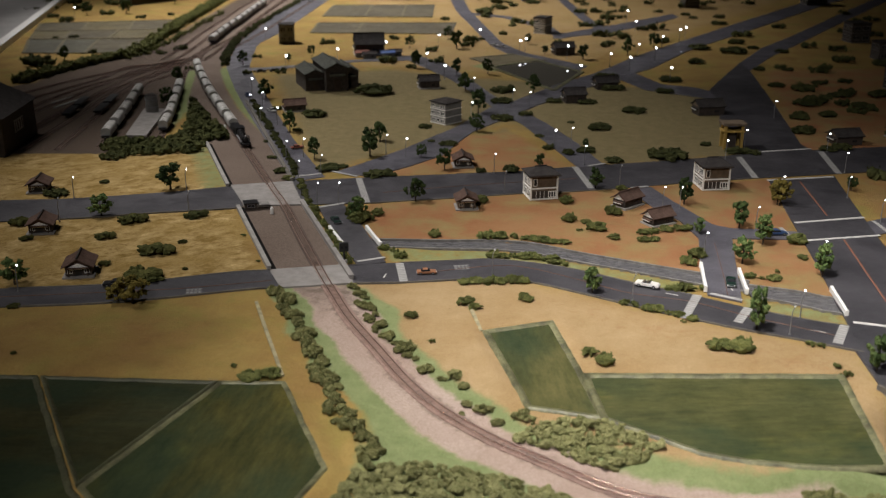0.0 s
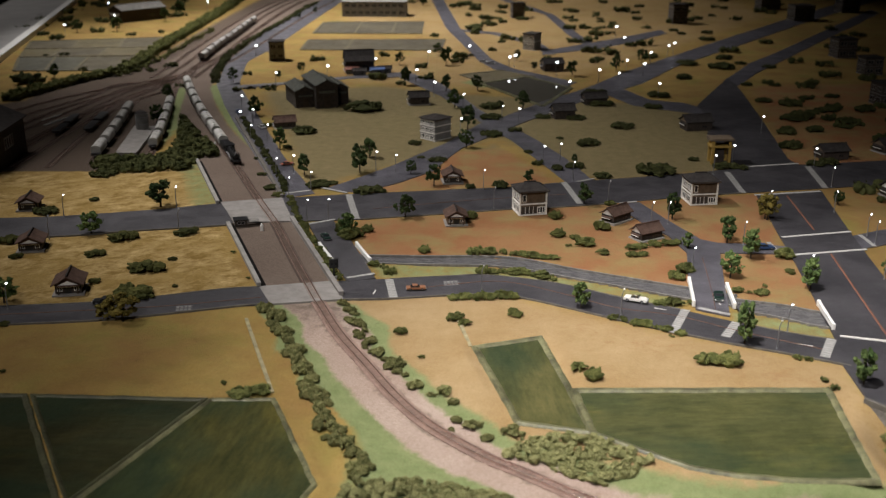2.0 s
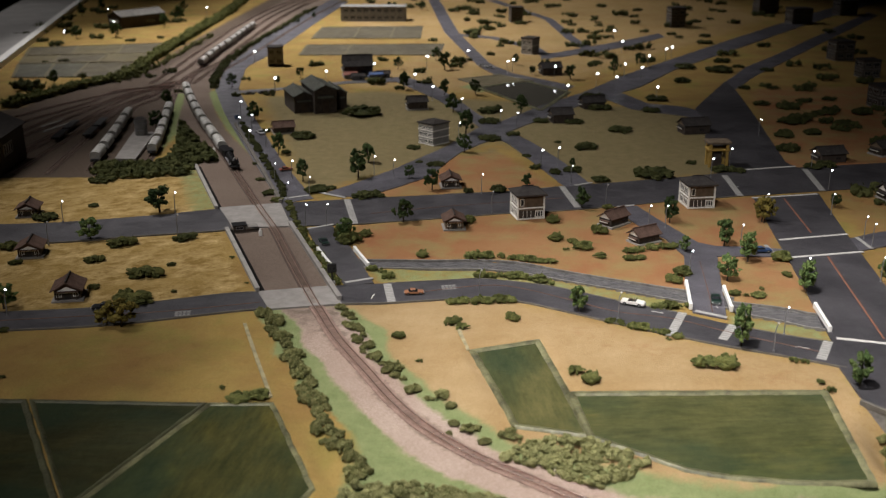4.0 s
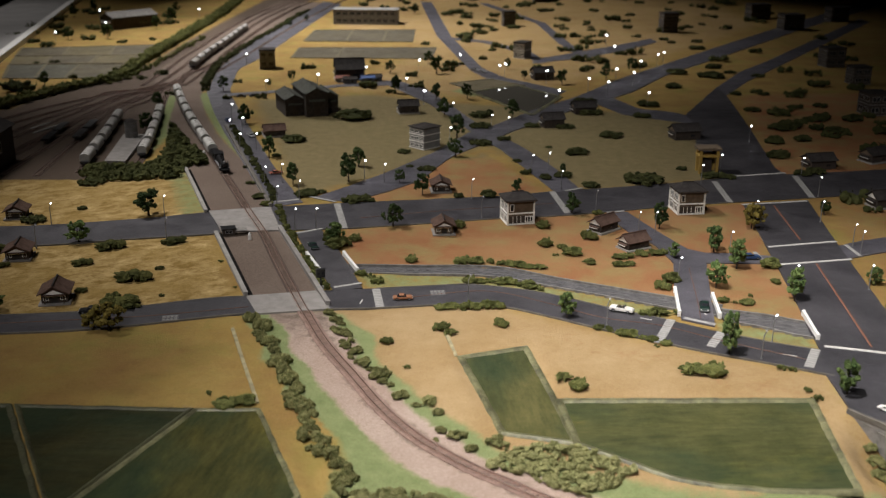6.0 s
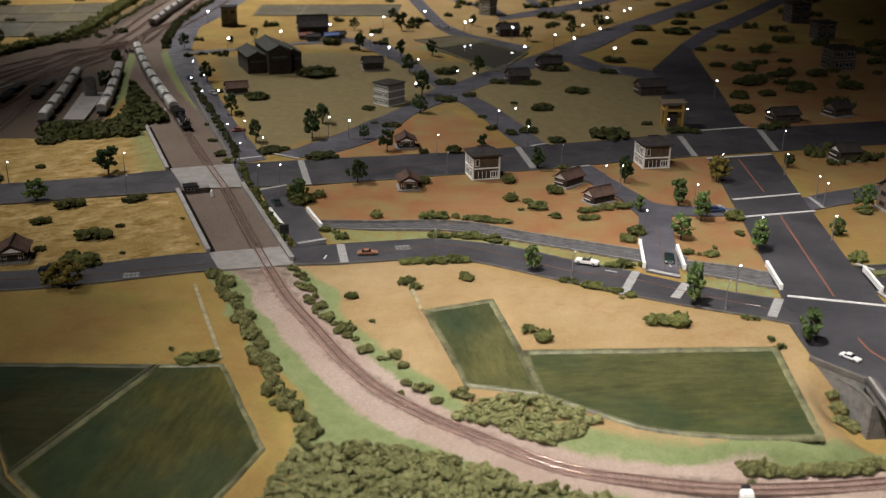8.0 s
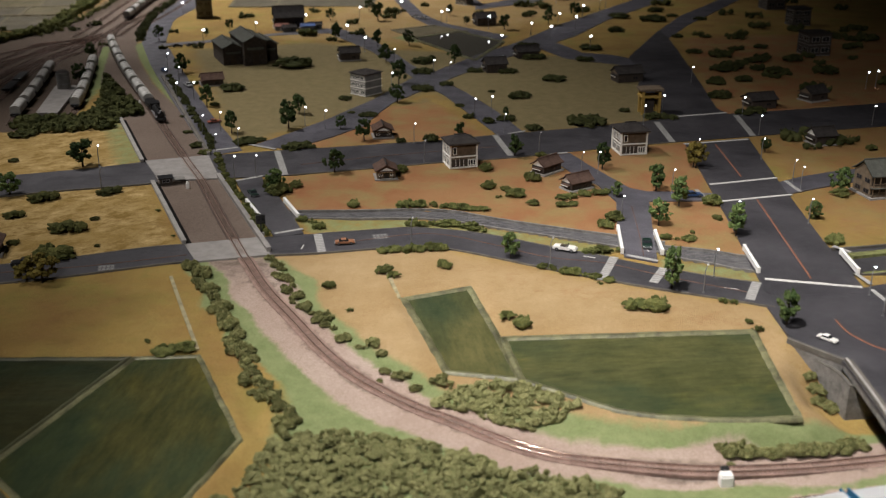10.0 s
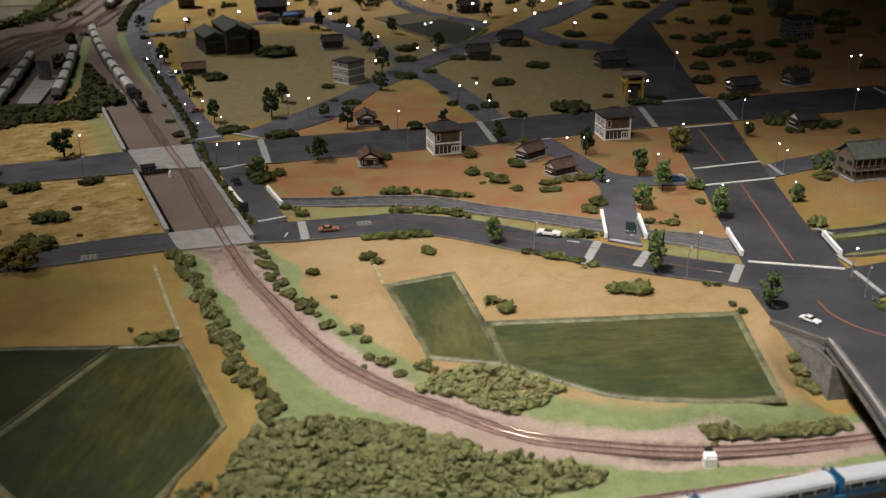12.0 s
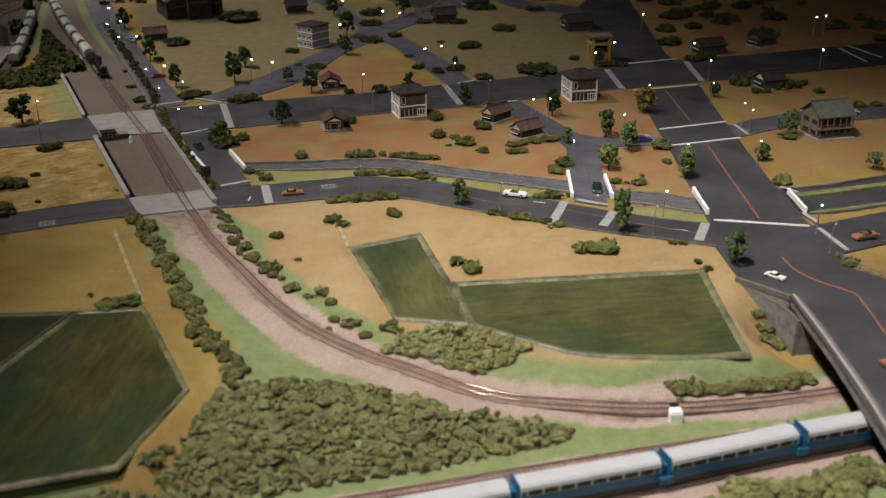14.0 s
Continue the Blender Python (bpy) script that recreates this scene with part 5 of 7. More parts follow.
JUNCTION_SHRUBS = [(0.674, 1.416, 0.027), (0.606, 1.314, 0.006), (0.682, 1.517, 0.015), (0.659, 1.15, 0.013), (0.649, 1.159, 0.011), (0.649, 1.143, 0.016), (0.48, 1.164, 0.01), (0.911, 1.871, 0.020), (0.903, 1.931, 0.020), (0.870, 1.930, 0.022), (0.786, 2.143, 0.034), (0.758, 1.616, 0.023), (0.931, 1.821, 0.012), (0.943, 1.777, 0.021), (0.975, 1.781, 0.019), (0.782, 2.435, 0.031), (0.746, 2.275, 0.029), (0.846, 2.572, 0.049), (0.914, 2.566, 0.035), (1.064, 2.519, 0.053), (0.966, 2.691, 0.042)]
for plan in (MEADOW_SHRUBS[1:], JUNCTION_SHRUBS):
    for x, y, w in plan:
        shrub(x, y, w, None, 1.1)
LANE_SHRUBS = [(-0.304, 1.917, 0.023), (-0.28, 1.87, 0.021), (-0.34, 2.015, 0.018), (-0.374, 2.136, 0.014), (-0.218, 1.939, 0.042), (-0.124, 1.905, 0.047), (-0.098, 1.905, 0.021), (-0.194, 1.959, 0.019), (-0.316, 2.378, 0.051), (-0.208, 2.629, 0.085), (-0.329, 2.234, 0.019), (-0.417, 2.433, 0.029), (-0.039, 2.156, 0.014), (-0.003, 2.134, 0.035), (-0.059, 2.278, 0.025), (0.319, 2.028, 0.033), (0.427, 2.06, 0.066), (0.316, 2.29, 0.049), (0.41, 2.458, 0.046), (0.108, 2.363, 0.044), (0.198, 2.118, 0.025), (0.184, 2.211, 0.019), (0.16, 2.41, 0.028), (0.109, 2.54, 0.048), (0.27, 2.098, 0.034), (0.258, 2.341, 0.015), (0.232, 2.557, 0.036), (0.312, 2.546, 0.041), (0.518, 2.164, 0.021), (0.569, 2.108, 0.041), (0.6, 2.096, 0.025)]
OUTER_SHRUBS = [(0.109, 2.673, 0.057), (0.382, 2.843, 0.06), (0.552, 2.833, 0.054), (0.515, 2.685, 0.043), (0.384, 2.716, 0.058), (0.668, 3.105, 0.046), (0.811, 3.283, 0.069), (0.721, 3.353, 0.06), (0.858, 3.467, 0.047), (0.887, 3.885, 0.053), (0.822, 4.03, 0.029), (0.89, 3.369, 0.035), (0.962, 3.308, 0.038), (0.822, 3.003, 0.028), (0.901, 3.005, 0.032), (0.988, 3.008, 0.038), (0.814, 2.78, 0.041), (0.934, 2.821, 0.039), (1.008, 2.846, 0.033), (0.827, 2.562, 0.054), (0.938, 2.664, 0.051), (0.773, 2.412, 0.038), (0.846, 2.442, 0.039), (0.746, 2.288, 0.049), (0.756, 2.136, 0.036), (0.952, 2.535, 0.053), (1.036, 2.667, 0.05), (0.922, 4.063, 0.042)]
for plan in (LANE_SHRUBS, OUTER_SHRUBS):
    for x, y, w in plan:
        shrub(x, y, w, None, 0.75, "dark olive foam shrub beside a road")
BED_SHRUBS = [(0.012, 1.155, 0.017), (0.031, 1.135, 0.01), (0.046, 1.138, 0.017), (0.056, 1.118, 0.014), (0.06, 1.086, 0.011), (0.056, 1.067, 0.006), (0.079, 1.074, 0.018), (0.094, 1.052, 0.013), (0.122, 1.065, 0.012)]
WOOD_SHRUBS = [(-0.089, 0.84, 0.019), (-0.08, 0.854, 0.015), (-0.077, 0.825, 0.014), (0.055, 0.955, 0.011)]
BRIDGE_SHRUBS = [(0.398, 0.93, 0.009), (0.126, 1.055, 0.014), (0.114, 1.06, 0.011)]
for plan in (BED_SHRUBS, WOOD_SHRUBS, BRIDGE_SHRUBS):
    for x, y, w in plan:
        shrub(x, y, w, SHRUBS_N, 1.0, "pale olive foam shrub beside the railway")
for x, y, w in ((0.527, 1.084, 0.014), (0.531, 1.072, 0.019), (0.536, 1.060, 0.020), (0.541, 1.049, 0.017), (0.531, 1.064, 0.013)):
    shrub(x, y, w, SHRUBS_N, 1.0, "olive foam shrub on the bridge bank")
along([(-0.201, 1.353), (-0.157, 1.26), (-0.127, 1.196), (-0.104, 1.137), (-0.084, 1.077), (-0.057, 1.023), (-0.027, 0.968)], 0.0058, 0.011, 0.008, 0.018, SHRUBS_N, 1.35, "pale olive foam shrub in a row beside the railway")
along([(-0.096, 1.369), (-0.065, 1.283), (-0.044, 1.238), (-0.022, 1.206), (-0.003, 1.186)], 0.0078, 0.009, 0.007, 0.016, SHRUBS_N, 1.3, "pale olive foam shrub in a row beside the railway")
for ln in ([(0.05, 1.396), (0.129, 1.403)], [(0.258, 1.336), (0.338, 1.288)], [(0.089, 1.494), (0.144, 1.498), (0.19, 1.475)], [(0.33, 1.385), (0.367, 1.389)], [(0.123, 1.584), (0.193, 1.558)], [(0.315, 1.612), (0.389, 1.636)]):
    along(ln, 0.0135, 0.003, 0.012, 0.021, None, 0.95, "olive foam shrub in a row along the road")
along([(-0.258, 1.86), (-0.222, 1.745)], 0.016, 0.003, 0.010, 0.015, None, 1.1, "dark foam shrub beside the track wall")
along([(-0.219, 1.730), (-0.165, 1.590), (-0.118, 1.465)], 0.013, 0.002, 0.009, 0.015, None, 1.2, "dark foam shrub beside the track wall")
along([(-0.485, 2.51), (-0.39, 2.245), (-0.27, 1.90)], 0.022, 0.004, 0.010, 0.017, None, 1.1, "dark foam shrub beside the track wall")
along([(-0.665, 2.98), (-0.722, 3.3), (-0.735, 3.8), (-0.712, 4.4), (-0.69, 5.0)], 0.045, 0.006, 0.018, 0.030, None, 1.1, "dark foam shrub beside the far tracks")
along([(0.393, 0.951), (0.43, 0.951), (0.47, 0.953), (0.51, 0.960), (0.538, 0.972)], 0.009, 0.004, 0.013, 0.021, SHRUBS_N, 1.0, "olive foam shrub in a row below the field")
along([(0.372, 0.766), (0.418, 0.779), (0.462, 0.785), (0.505, 0.797), (0.545, 0.808)], 0.017, 0.009, 0.026, 0.038, SHRUBS_N, 1.0, "olive foam shrub beside the blue coaches")


def shrub_mass(name, places, seed, label, tall=1.0, material=None):
    """Many far shrubs joined into one object."""
    rng = np.random.default_rng(seed)
    spots = []
    for x, y, w in places:
        for i in range(13):
            r = w * rng.uniform(0.09, 0.18)
            spots.append((x + rng.uniform(-0.42, 0.42) * w, y + rng.uniform(-0.3, 0.3) * w, r * 0.5 + tall * w * rng.uniform(0, 0.14), r))
    v, f = lumps(rng, spots, ICO1, 0.5, 3)
    return tagged(new(name, mesh_of(name, v, f, material or M_LEAF)), label, "shrubs", kind="stuff")


shrub_mass("far_shrubbery", [(-0.076, 3.065, 0.049), (-0.218, 3.061, 0.059), (-0.142, 2.975, 0.032), (-0.434, 3.375, 0.047), (-0.604, 3.115, 0.03), (-0.491, 2.881, 0.037), (-0.573, 2.862, 0.031), (-0.103, 3.257, 0.042), (-0.235, 3.471, 0.044), (0.115, 3.6, 0.038), (0.156, 3.796, 0.032), (0.054, 4.01, 0.042), (0.041, 3.479, 0.037), (0.294, 3.429, 0.04), (0.479, 4.178, 0.052), (0.504, 3.991, 0.063), (0.435, 3.804, 0.028), (0.434, 3.378, 0.036), (0.497, 3.55, 0.075), (0.645, 3.742, 0.067), (0.722, 4.445, 0.046), (0.689, 4.738, 0.074), (0.638, 5.072, 0.053), (0.455, 4.733, 0.044), (0.452, 4.384, 0.037), (0.096, 4.43, 0.07), (0.172, 4.833, 0.061), (0.047, 4.765, 0.06), (0.271, 4.771, 0.05), (-0.007, 4.941, 0.052), (-0.09, 3.931, 0.037)], 7, "dark foam shrubs scattered over the far landscape")
rng_f = random.Random(21)
EAST_LANE_L = [(0.792, 3.109), (0.919, 3.38), (1.052, 3.589), (1.231, 3.894)]
EAST_LANE_R = [(0.792, 2.985), (0.911, 3.226), (1.051, 3.461), (1.239, 3.785)]
LINK_L = [(0.463, 2.959), (0.523, 2.786), (0.598, 2.752), (0.645, 2.689)]
LINK_R = [(0.404, 2.883), (0.469, 2.712), (0.546, 2.659), (0.633, 2.601)]
AVENUE_L = [(-0.204, 1.921), (-0.107, 2.065), (0.009, 2.291), (0.082, 2.49), (0.15, 2.58), (0.241, 2.748), (0.376, 2.948), (0.52, 3.225), (0.73, 3.556), (1.014, 4.005), (1.371, 4.555)]
AVENUE_R = [(-0.133, 1.897), (-0.015, 2.034), (0.035, 2.23), (0.108, 2.363), (0.189, 2.511), (0.295, 2.679), (0.397, 2.844), (0.522, 2.994), (0.691, 3.332), (0.952, 3.724), (1.366, 4.371)]
LANE_L = [(-0.187, 5.439), (-0.057, 4.165), (0.078, 3.368), (0.146, 3.165), (0.314, 2.946)]
LANE_R = [(-0.13, 5.44), (-0.002, 4.166), (0.114, 3.424), (0.181, 3.245), (0.352, 3.033), (0.392, 2.948)]
BYWAY_L = [(0.286, 3.605), (0.475, 3.805), (0.639, 3.995), (0.764, 4.153)]
BYWAY_R = [(0.281, 3.52), (0.46, 3.647), (0.64, 3.85), (0.774, 4.059)]
NORTH_ROAD_L = [(0.551, 2.175), (0.63, 2.588), (0.63, 2.717), (0.794, 3.118)]
NORTH_ROAD_R = [(0.714, 2.18), (0.756, 2.573), (0.781, 2.84), (0.794, 2.994)]
road_polys = [EAST_LANE_L + EAST_LANE_R[::-1], LINK_L + LINK_R[::-1], AVENUE_L + AVENUE_R[::-1], LANE_L + LANE_R[:5][::-1], BYWAY_L + BYWAY_R[::-1], [(0.596, 2.06)] + NORTH_ROAD_L + NORTH_ROAD_R[::-1] + [(0.733, 2.09)]]
scatter = []
for x0, x1, y0, y1, n in ((-0.05, 0.55, 3.3, 5.6, 55), (0.55, 1.5, 3.3, 5.6, 60), (0.84, 1.5, 2.25, 3.2, 34), (-0.55, -0.1, 4.7, 5.8, 16), (-1.75, -1.15, 3.95, 5.4, 22), (0.78, 1.3, 1.8, 2.1, 7)):
    for _ in range(n):
        x, y = rng_f.uniform(x0, x1), rng_f.uniform(y0, y1)
        if not any(inside(np.array([x]), np.array([y]), q, 0.001, -0.02)[0] > 0.5 for q in road_polys):
            scatter.append((x, y, rng_f.uniform(0.03, 0.065)))
shrub_mass("scattered_shrubbery", scatter, 22, "dark foam shrubs dotted over the far sandy land")
shrub_mass("yard_shrubbery", [(-1.526, 3.893, 0.054), (-1.435, 3.795, 0.061), (-1.326, 3.418, 0.022), (-1.274, 3.442, 0.03), (-1.11, 3.158, 0.034), (-1.177, 2.945, 0.096), (-1.2, 3.127, 0.02), (-0.866, 3.236, 0.042), (-0.902, 3.155, 0.037), (-1.11, 3.979, 0.034), (-1.203, 3.902, 0.042), (-1.596, 4.297, 0.069), (-0.75, 2.915, 0.028)], 8, "dark foam shrubs round the railway yard")
rng_h = random.Random(9)
hedge_spots = [(p[0] + rng_h.uniform(-0.006, 0.006), p[1] + rng_h.uniform(-0.012, 0.012), rng_h.uniform(0.036, 0.052)) for p in smooth_line([(*q, 0) for q in [(-1.138, 2.707), (-1.049, 2.992), (-0.98, 3.182), (-1.007, 3.698), (-1.044, 4.697), (-1.099, 5.419)]], 0.0075)]
hedge_spots += [(p[0] + rng_h.uniform(-0.01, 0.01), p[1], rng_h.uniform(0.022, 0.034)) for p in smooth_line([(*q, 0) for q in [(-0.965, 3.058), (-0.94, 3.339), (-0.938, 4.061)]], 0.045)]
shrub_mass("long_hedge", hedge_spots, 12, "long olive foam hedge beyond the railway yard", 2.2, M_LEAF_MID)


def thicket(name, poly, step, r0, r1, seed, label, hgt, material=None):
    """A dense mass of foam lumps over a patch of ground."""
    rng = np.random.default_rng(seed)
    p = np.array(poly)
    xs, ys = np.meshgrid(np.arange(p[:, 0].min(), p[:, 0].max(), step), np.arange(p[:, 1].min(), p[:, 1].max(), step))
    x, y = xs.ravel() + rng.uniform(-0.45, 0.45, xs.size) * step, ys.ravel() + rng.uniform(-0.45, 0.45, xs.size) * step
    k = inside(x, y, poly, 0.001) > 0.5
    x, y = x[k], y[k]
    z = land(x, y)
    swell = np.array([noise.noise(Vector((a * 95, b * 95, seed))) for a, b in zip(x, y)])
    keep = swell > -0.42
    x, y, z, swell = x[keep], y[keep], z[keep], swell[keep]
    spots = [(a, b, c + hgt * (0.35 + e) * rng.uniform(0.4, 1.0) + 0.35 * r, r) for a, b, c, e, r in zip(x, y, z, swell, r0 + (r1 * 1.15 - r0) * rng.uniform(0, 1, len(x)) ** 1.6)]
    v, f = foam(rng, spots, ICO2, 0.95)
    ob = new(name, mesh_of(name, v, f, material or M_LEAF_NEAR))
    return tagged(ob, label, "thicket", kind="stuff")


thicket("woodland_thicket", [(-0.018, 0.96), (0.014, 0.969), (0.052, 0.962), (0.09, 0.958), (0.139, 0.940), (0.17, 0.920), (0.202, 0.911), (0.254, 0.899), (0.287, 0.890), (0.275, 0.874), (0.212, 0.860), (0.170, 0.848), (0.140, 0.840), (0.09, 0.832), (0.04, 0.822), (-0.02, 0.808), (-0.08, 0.800), (-0.172, 0.786), (-0.138, 0.808), (-0.075, 0.815), (-0.067, 0.86), (-0.058, 0.9), (-0.044, 0.947)], 0.0047, 0.0018, 0.0038, 3, "dense pale olive foam woodland beside the curved track", 0.009)
thicket("bush_thicket", [(0.107, 1.022), (0.126, 1.043), (0.138, 1.049), (0.203, 1.049), (0.260, 1.006), (0.242, 0.988), (0.210, 0.976), (0.180, 0.988), (0.153, 1.008)], 0.0047, 0.0018, 0.0037, 4, "dense olive foam bushes between track and field", 0.008)
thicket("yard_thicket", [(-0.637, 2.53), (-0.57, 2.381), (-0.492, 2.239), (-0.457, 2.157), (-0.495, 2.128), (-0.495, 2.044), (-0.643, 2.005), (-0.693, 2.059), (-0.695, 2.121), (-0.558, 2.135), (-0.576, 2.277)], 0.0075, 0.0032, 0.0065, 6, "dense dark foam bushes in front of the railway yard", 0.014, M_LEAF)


def tree_parts(seed, leaf):
    """A model tree one unit tall: tapered trunk, limbs and a crown of uneven clumps with gaps."""
    rng = np.random.default_rng(seed)
    bm = bmesh.new()
    tube(bm, (0, 0, -0.02), (0.01, 0, 0.30), 0.035, 0.024, 7)
    tube(bm, (0.01, 0, 0.29), (0.02, 0.01, 0.75), 0.024, 0.008, 6)
    for i in range(6):
        a = i * 1.05 + rng.uniform(-0.3, 0.3)
        z = rng.uniform(0.28, 0.5)
        tube(bm, (0.01, 0, z), (0.22 * math.cos(a), 0.22 * math.sin(a), z + rng.uniform(0.12, 0.25)), 0.013, 0.005, 5)
    spots = []
    for i in range(44):
        a, u = rng.uniform(0, 6.28), rng.uniform(0, 1)
        z = 0.27 + 0.66 * u
        q = 0.37 * math.sqrt(max(0.05, 1 - ((u - 0.42) / 0.66) ** 2)) * rng.uniform(0.35, 1.05) * (1 + 0.3 * math.sin(2 * a + seed))
        spots.append((q * math.cos(a), q * math.sin(a), z, rng.uniform(0.05, 0.10)))
    v, f = lumps(rng, spots, ICO2, 0.55)
    n = len(v)
    tv, tf = [], []
    for i in range(420):
        s = spots[rng.integers(len(spots))]
        d = rng.normal(size=3)
        d /= np.linalg.norm(d)
        c = np.array(s[:3]) + d * s[3] * rng.uniform(0.9, 1.35)
        e1, e2 = rng.normal(size=3) * 0.022, rng.normal(size=3) * 0.022
        tv += [c - e1, c + e2, c + e1, c - e2]
        tf.append([n + 4 * i, n + 4 * i + 1, n + 4 * i + 2, n + 4 * i + 3])
    trunk = bpy.data.meshes.new("trunk")
    bm.to_mesh(trunk)
    bm.free()
    trunk.materials.append(M_BARK)
    crown = bpy.data.meshes.new("crown")
    crown.from_pydata(np.vstack([v, np.array(tv)]).tolist(), [], f.tolist() + tf)
    crown.materials.append(leaf)
    return trunk, crown


TREES = [tree_parts(70 + i, M_LEAF_TREE) for i in range(5)]
TREES_D = [tree_parts(110 + i, M_LEAF_DARK) for i in range(4)]
TREES_Y = [tree_parts(90 + i, M_LEAF_YELLOW) for i in range(2)]


def tree(x, y, h, pool=None, label="dark green model tree with a ragged crown", wide=None):
    trunk, crown = rnd.choice(pool or (TREES_D if y > 1.7 else TREES))
    k = h * 0.9
    wide = 1.15 if x < -0.45 and y < 1.9 else wide or 0.62 if wide or abs(x - 0.412) < 0.003 else rnd.uniform(0.78, 0.95)
    q = thing("tree", Matrix.Translation((x, y, zv(x, y) + 0.001)) @ Matrix.Rotation(rnd.uniform(0, 6.28), 4, "Z"), label, "tree", "model trees")
    for nm, me in (("trunk", trunk), ("crown", crown)):
        ob = new(nm, me)
        ob.parent = q
        ob.matrix_basis = Matrix.Diagonal((k * wide, k * wide, k, 1))
    return q


STRAW_TREES = [(-0.543, 1.649, 0.041), (-0.475, 1.801, 0.054), (-0.558, 1.357, 0.041), (-0.373, 1.3, 0.034), (-0.553, 1.328, 0.033)]
ROAD_TREES = [(-0.043, 1.757, 0.046), (-0.003, 1.954, 0.046), (-0.13, 1.66, 0.041), (-0.052, 2.033, 0.03), (0.175, 1.971, 0.033), (0.267, 1.846, 0.044), (0.408, 1.765, 0.05), (0.475, 1.65, 0.047), (0.494, 1.576, 0.051), (0.406, 1.615, 0.03), (0.445, 1.492, 0.044), (0.568, 1.77, 0.05), (0.545, 1.447, 0.053), (0.22, 1.368, 0.043), (0.412, 1.261, 0.063), (0.521, 1.155, 0.050), (0.715, 1.861, 0.029)]
JUNCTION_TREES = [(0.763, 1.63, 0.048), (0.825, 1.463, 0.031), (0.68, 1.512, 0.03), (0.713, 1.861, 0.029), (0.565, 1.774, 0.047)]
for plan in (STRAW_TREES[:3], ROAD_TREES, JUNCTION_TREES):
    for x, y, h in plan:
        yel = abs(x - 0.566) < 0.004
        tree(x, y, h, TREES_Y if yel else None, "yellowing model tree with a thin crown" if yel else "dark green model tree beside a road")
for x, y, h in [(-0.152, 2.038, 0.064), (-0.144, 2.153, 0.048), (-0.342, 2.219, 0.052), (-0.256, 2.009, 0.048), (-0.463, 2.555, 0.053), (-0.615, 2.978, 0.048), (0.053, 2.246, 0.045), (0.053, 2.418, 0.063), (0.017, 2.67, 0.052), (-0.012, 2.879, 0.053), (-0.13, 2.975, 0.051), (-0.171, 3.307, 0.042), (0.187, 2.655, 0.052), (0.195, 3.404, 0.039), (0.072, 2.898, 0.047), (0.24, 3.217, 0.031), (0.348, 3.142, 0.05), (0.486, 3.224, 0.054), (0.582, 3.36, 0.053), (-0.133, 3.064, 0.039), (-0.027, 3.311, 0.063), (-0.06, 3.476, 0.048), (-0.188, 4.936, 0.051), (0.272, 2.12, 0.024), (-0.45, 3.148, 0.037), (-0.726, 2.719, 0.05), (-0.676, 2.454, 0.049), (-0.671, 4.411, 0.032), (-0.631, 4.604, 0.033), (-0.5, 3.053, 0.026)]:
    tree(x, y, h, None, "dark green model tree in the middle distance")
for x, y, h in [(-1.199, 4.531, 0.071), (-1.194, 4.307, 0.063), (-1.29, 4.005, 0.063), (-1.429, 3.971, 0.054), (-1.656, 4.902, 0.061), (-1.278, 4.911, 0.051), (-1.147, 3.034, 0.046), (-1.126, 2.822, 0.031), (-1.668, 4.682, 0.063)]:
    tree(x, y, h, None, "dark model tree in the far landscape")
for x, y, w in ((-0.118, 1.655, 0.030), (-0.135, 1.672, 0.026), (-0.128, 1.640, 0.022)):
    shrub(x, y, w, None, 1.5, "dark green bushy foam shrub beside the crossing")
vs, fs, ms, n = [], [], [], 0
for me, m in REST:
    v = np.array([q.co for q in me.vertices])
    r = np.array(m)
    vs.append(v @ r[:3, :3].T + r[:3, 3])
    f = np.array([tuple(q.vertices) for q in me.polygons])
    fs.append(f + n)
    ms += [0 if me.materials[0] == M_SHRUB_DARK else 1] * len(f)
    n += len(v)
me = mesh_of("roadside_shrubbery", np.vstack(vs), np.vstack(fs), M_LEAF)
me.materials.append(M_LEAF_MID)
me.polygons.foreach_set("material_index", ms)
tagged(new("roadside_shrubbery", me), "dark olive foam shrubs along roads and walls", "shrubs", kind="stuff")
tree(-0.378, 1.302, 0.044, TREES_Y, "yellowing spreading model tree at the road edge", 1.25)
tree(-0.398, 1.305, 0.030, TREES_Y, "yellowing low model tree at the road edge", 1.3)

# ---- houses ----
def roof_hip(w, d, h, over, ridge):
    """A hipped roof with a short ridge and thick eaves, on top of walls w by d."""
    bm = bmesh.new()
    W2, D2 = w / 2 + over, d / 2 + over
    t = 0.0016
    lo = [bm.verts.new(p) for p in ((-W2, -D2, 0), (W2, -D2, 0), (W2, D2, 0), (-W2, D2, 0))]
    mid = [bm.verts.new(p) for p in ((-W2, -D2, t), (W2, -D2, t), (W2, D2, t), (-W2, D2, t))]
    if ridge >= 0:
        a, b = bm.verts.new((-ridge, 0, h)), bm.verts.new((ridge, 0, h))
        fs = [(mid[0], mid[1], b, a), (mid[1], mid[2], b), (mid[2], mid[3], a, b), (mid[3], mid[0], a)]
    for q in fs:
        bm.faces.new(q)
    bm.faces.new(lo[::-1])
    for i in range(4):
        bm.faces.new((lo[i], lo[(i + 1) % 4], mid[(i + 1) % 4], mid[i]))
    return bm


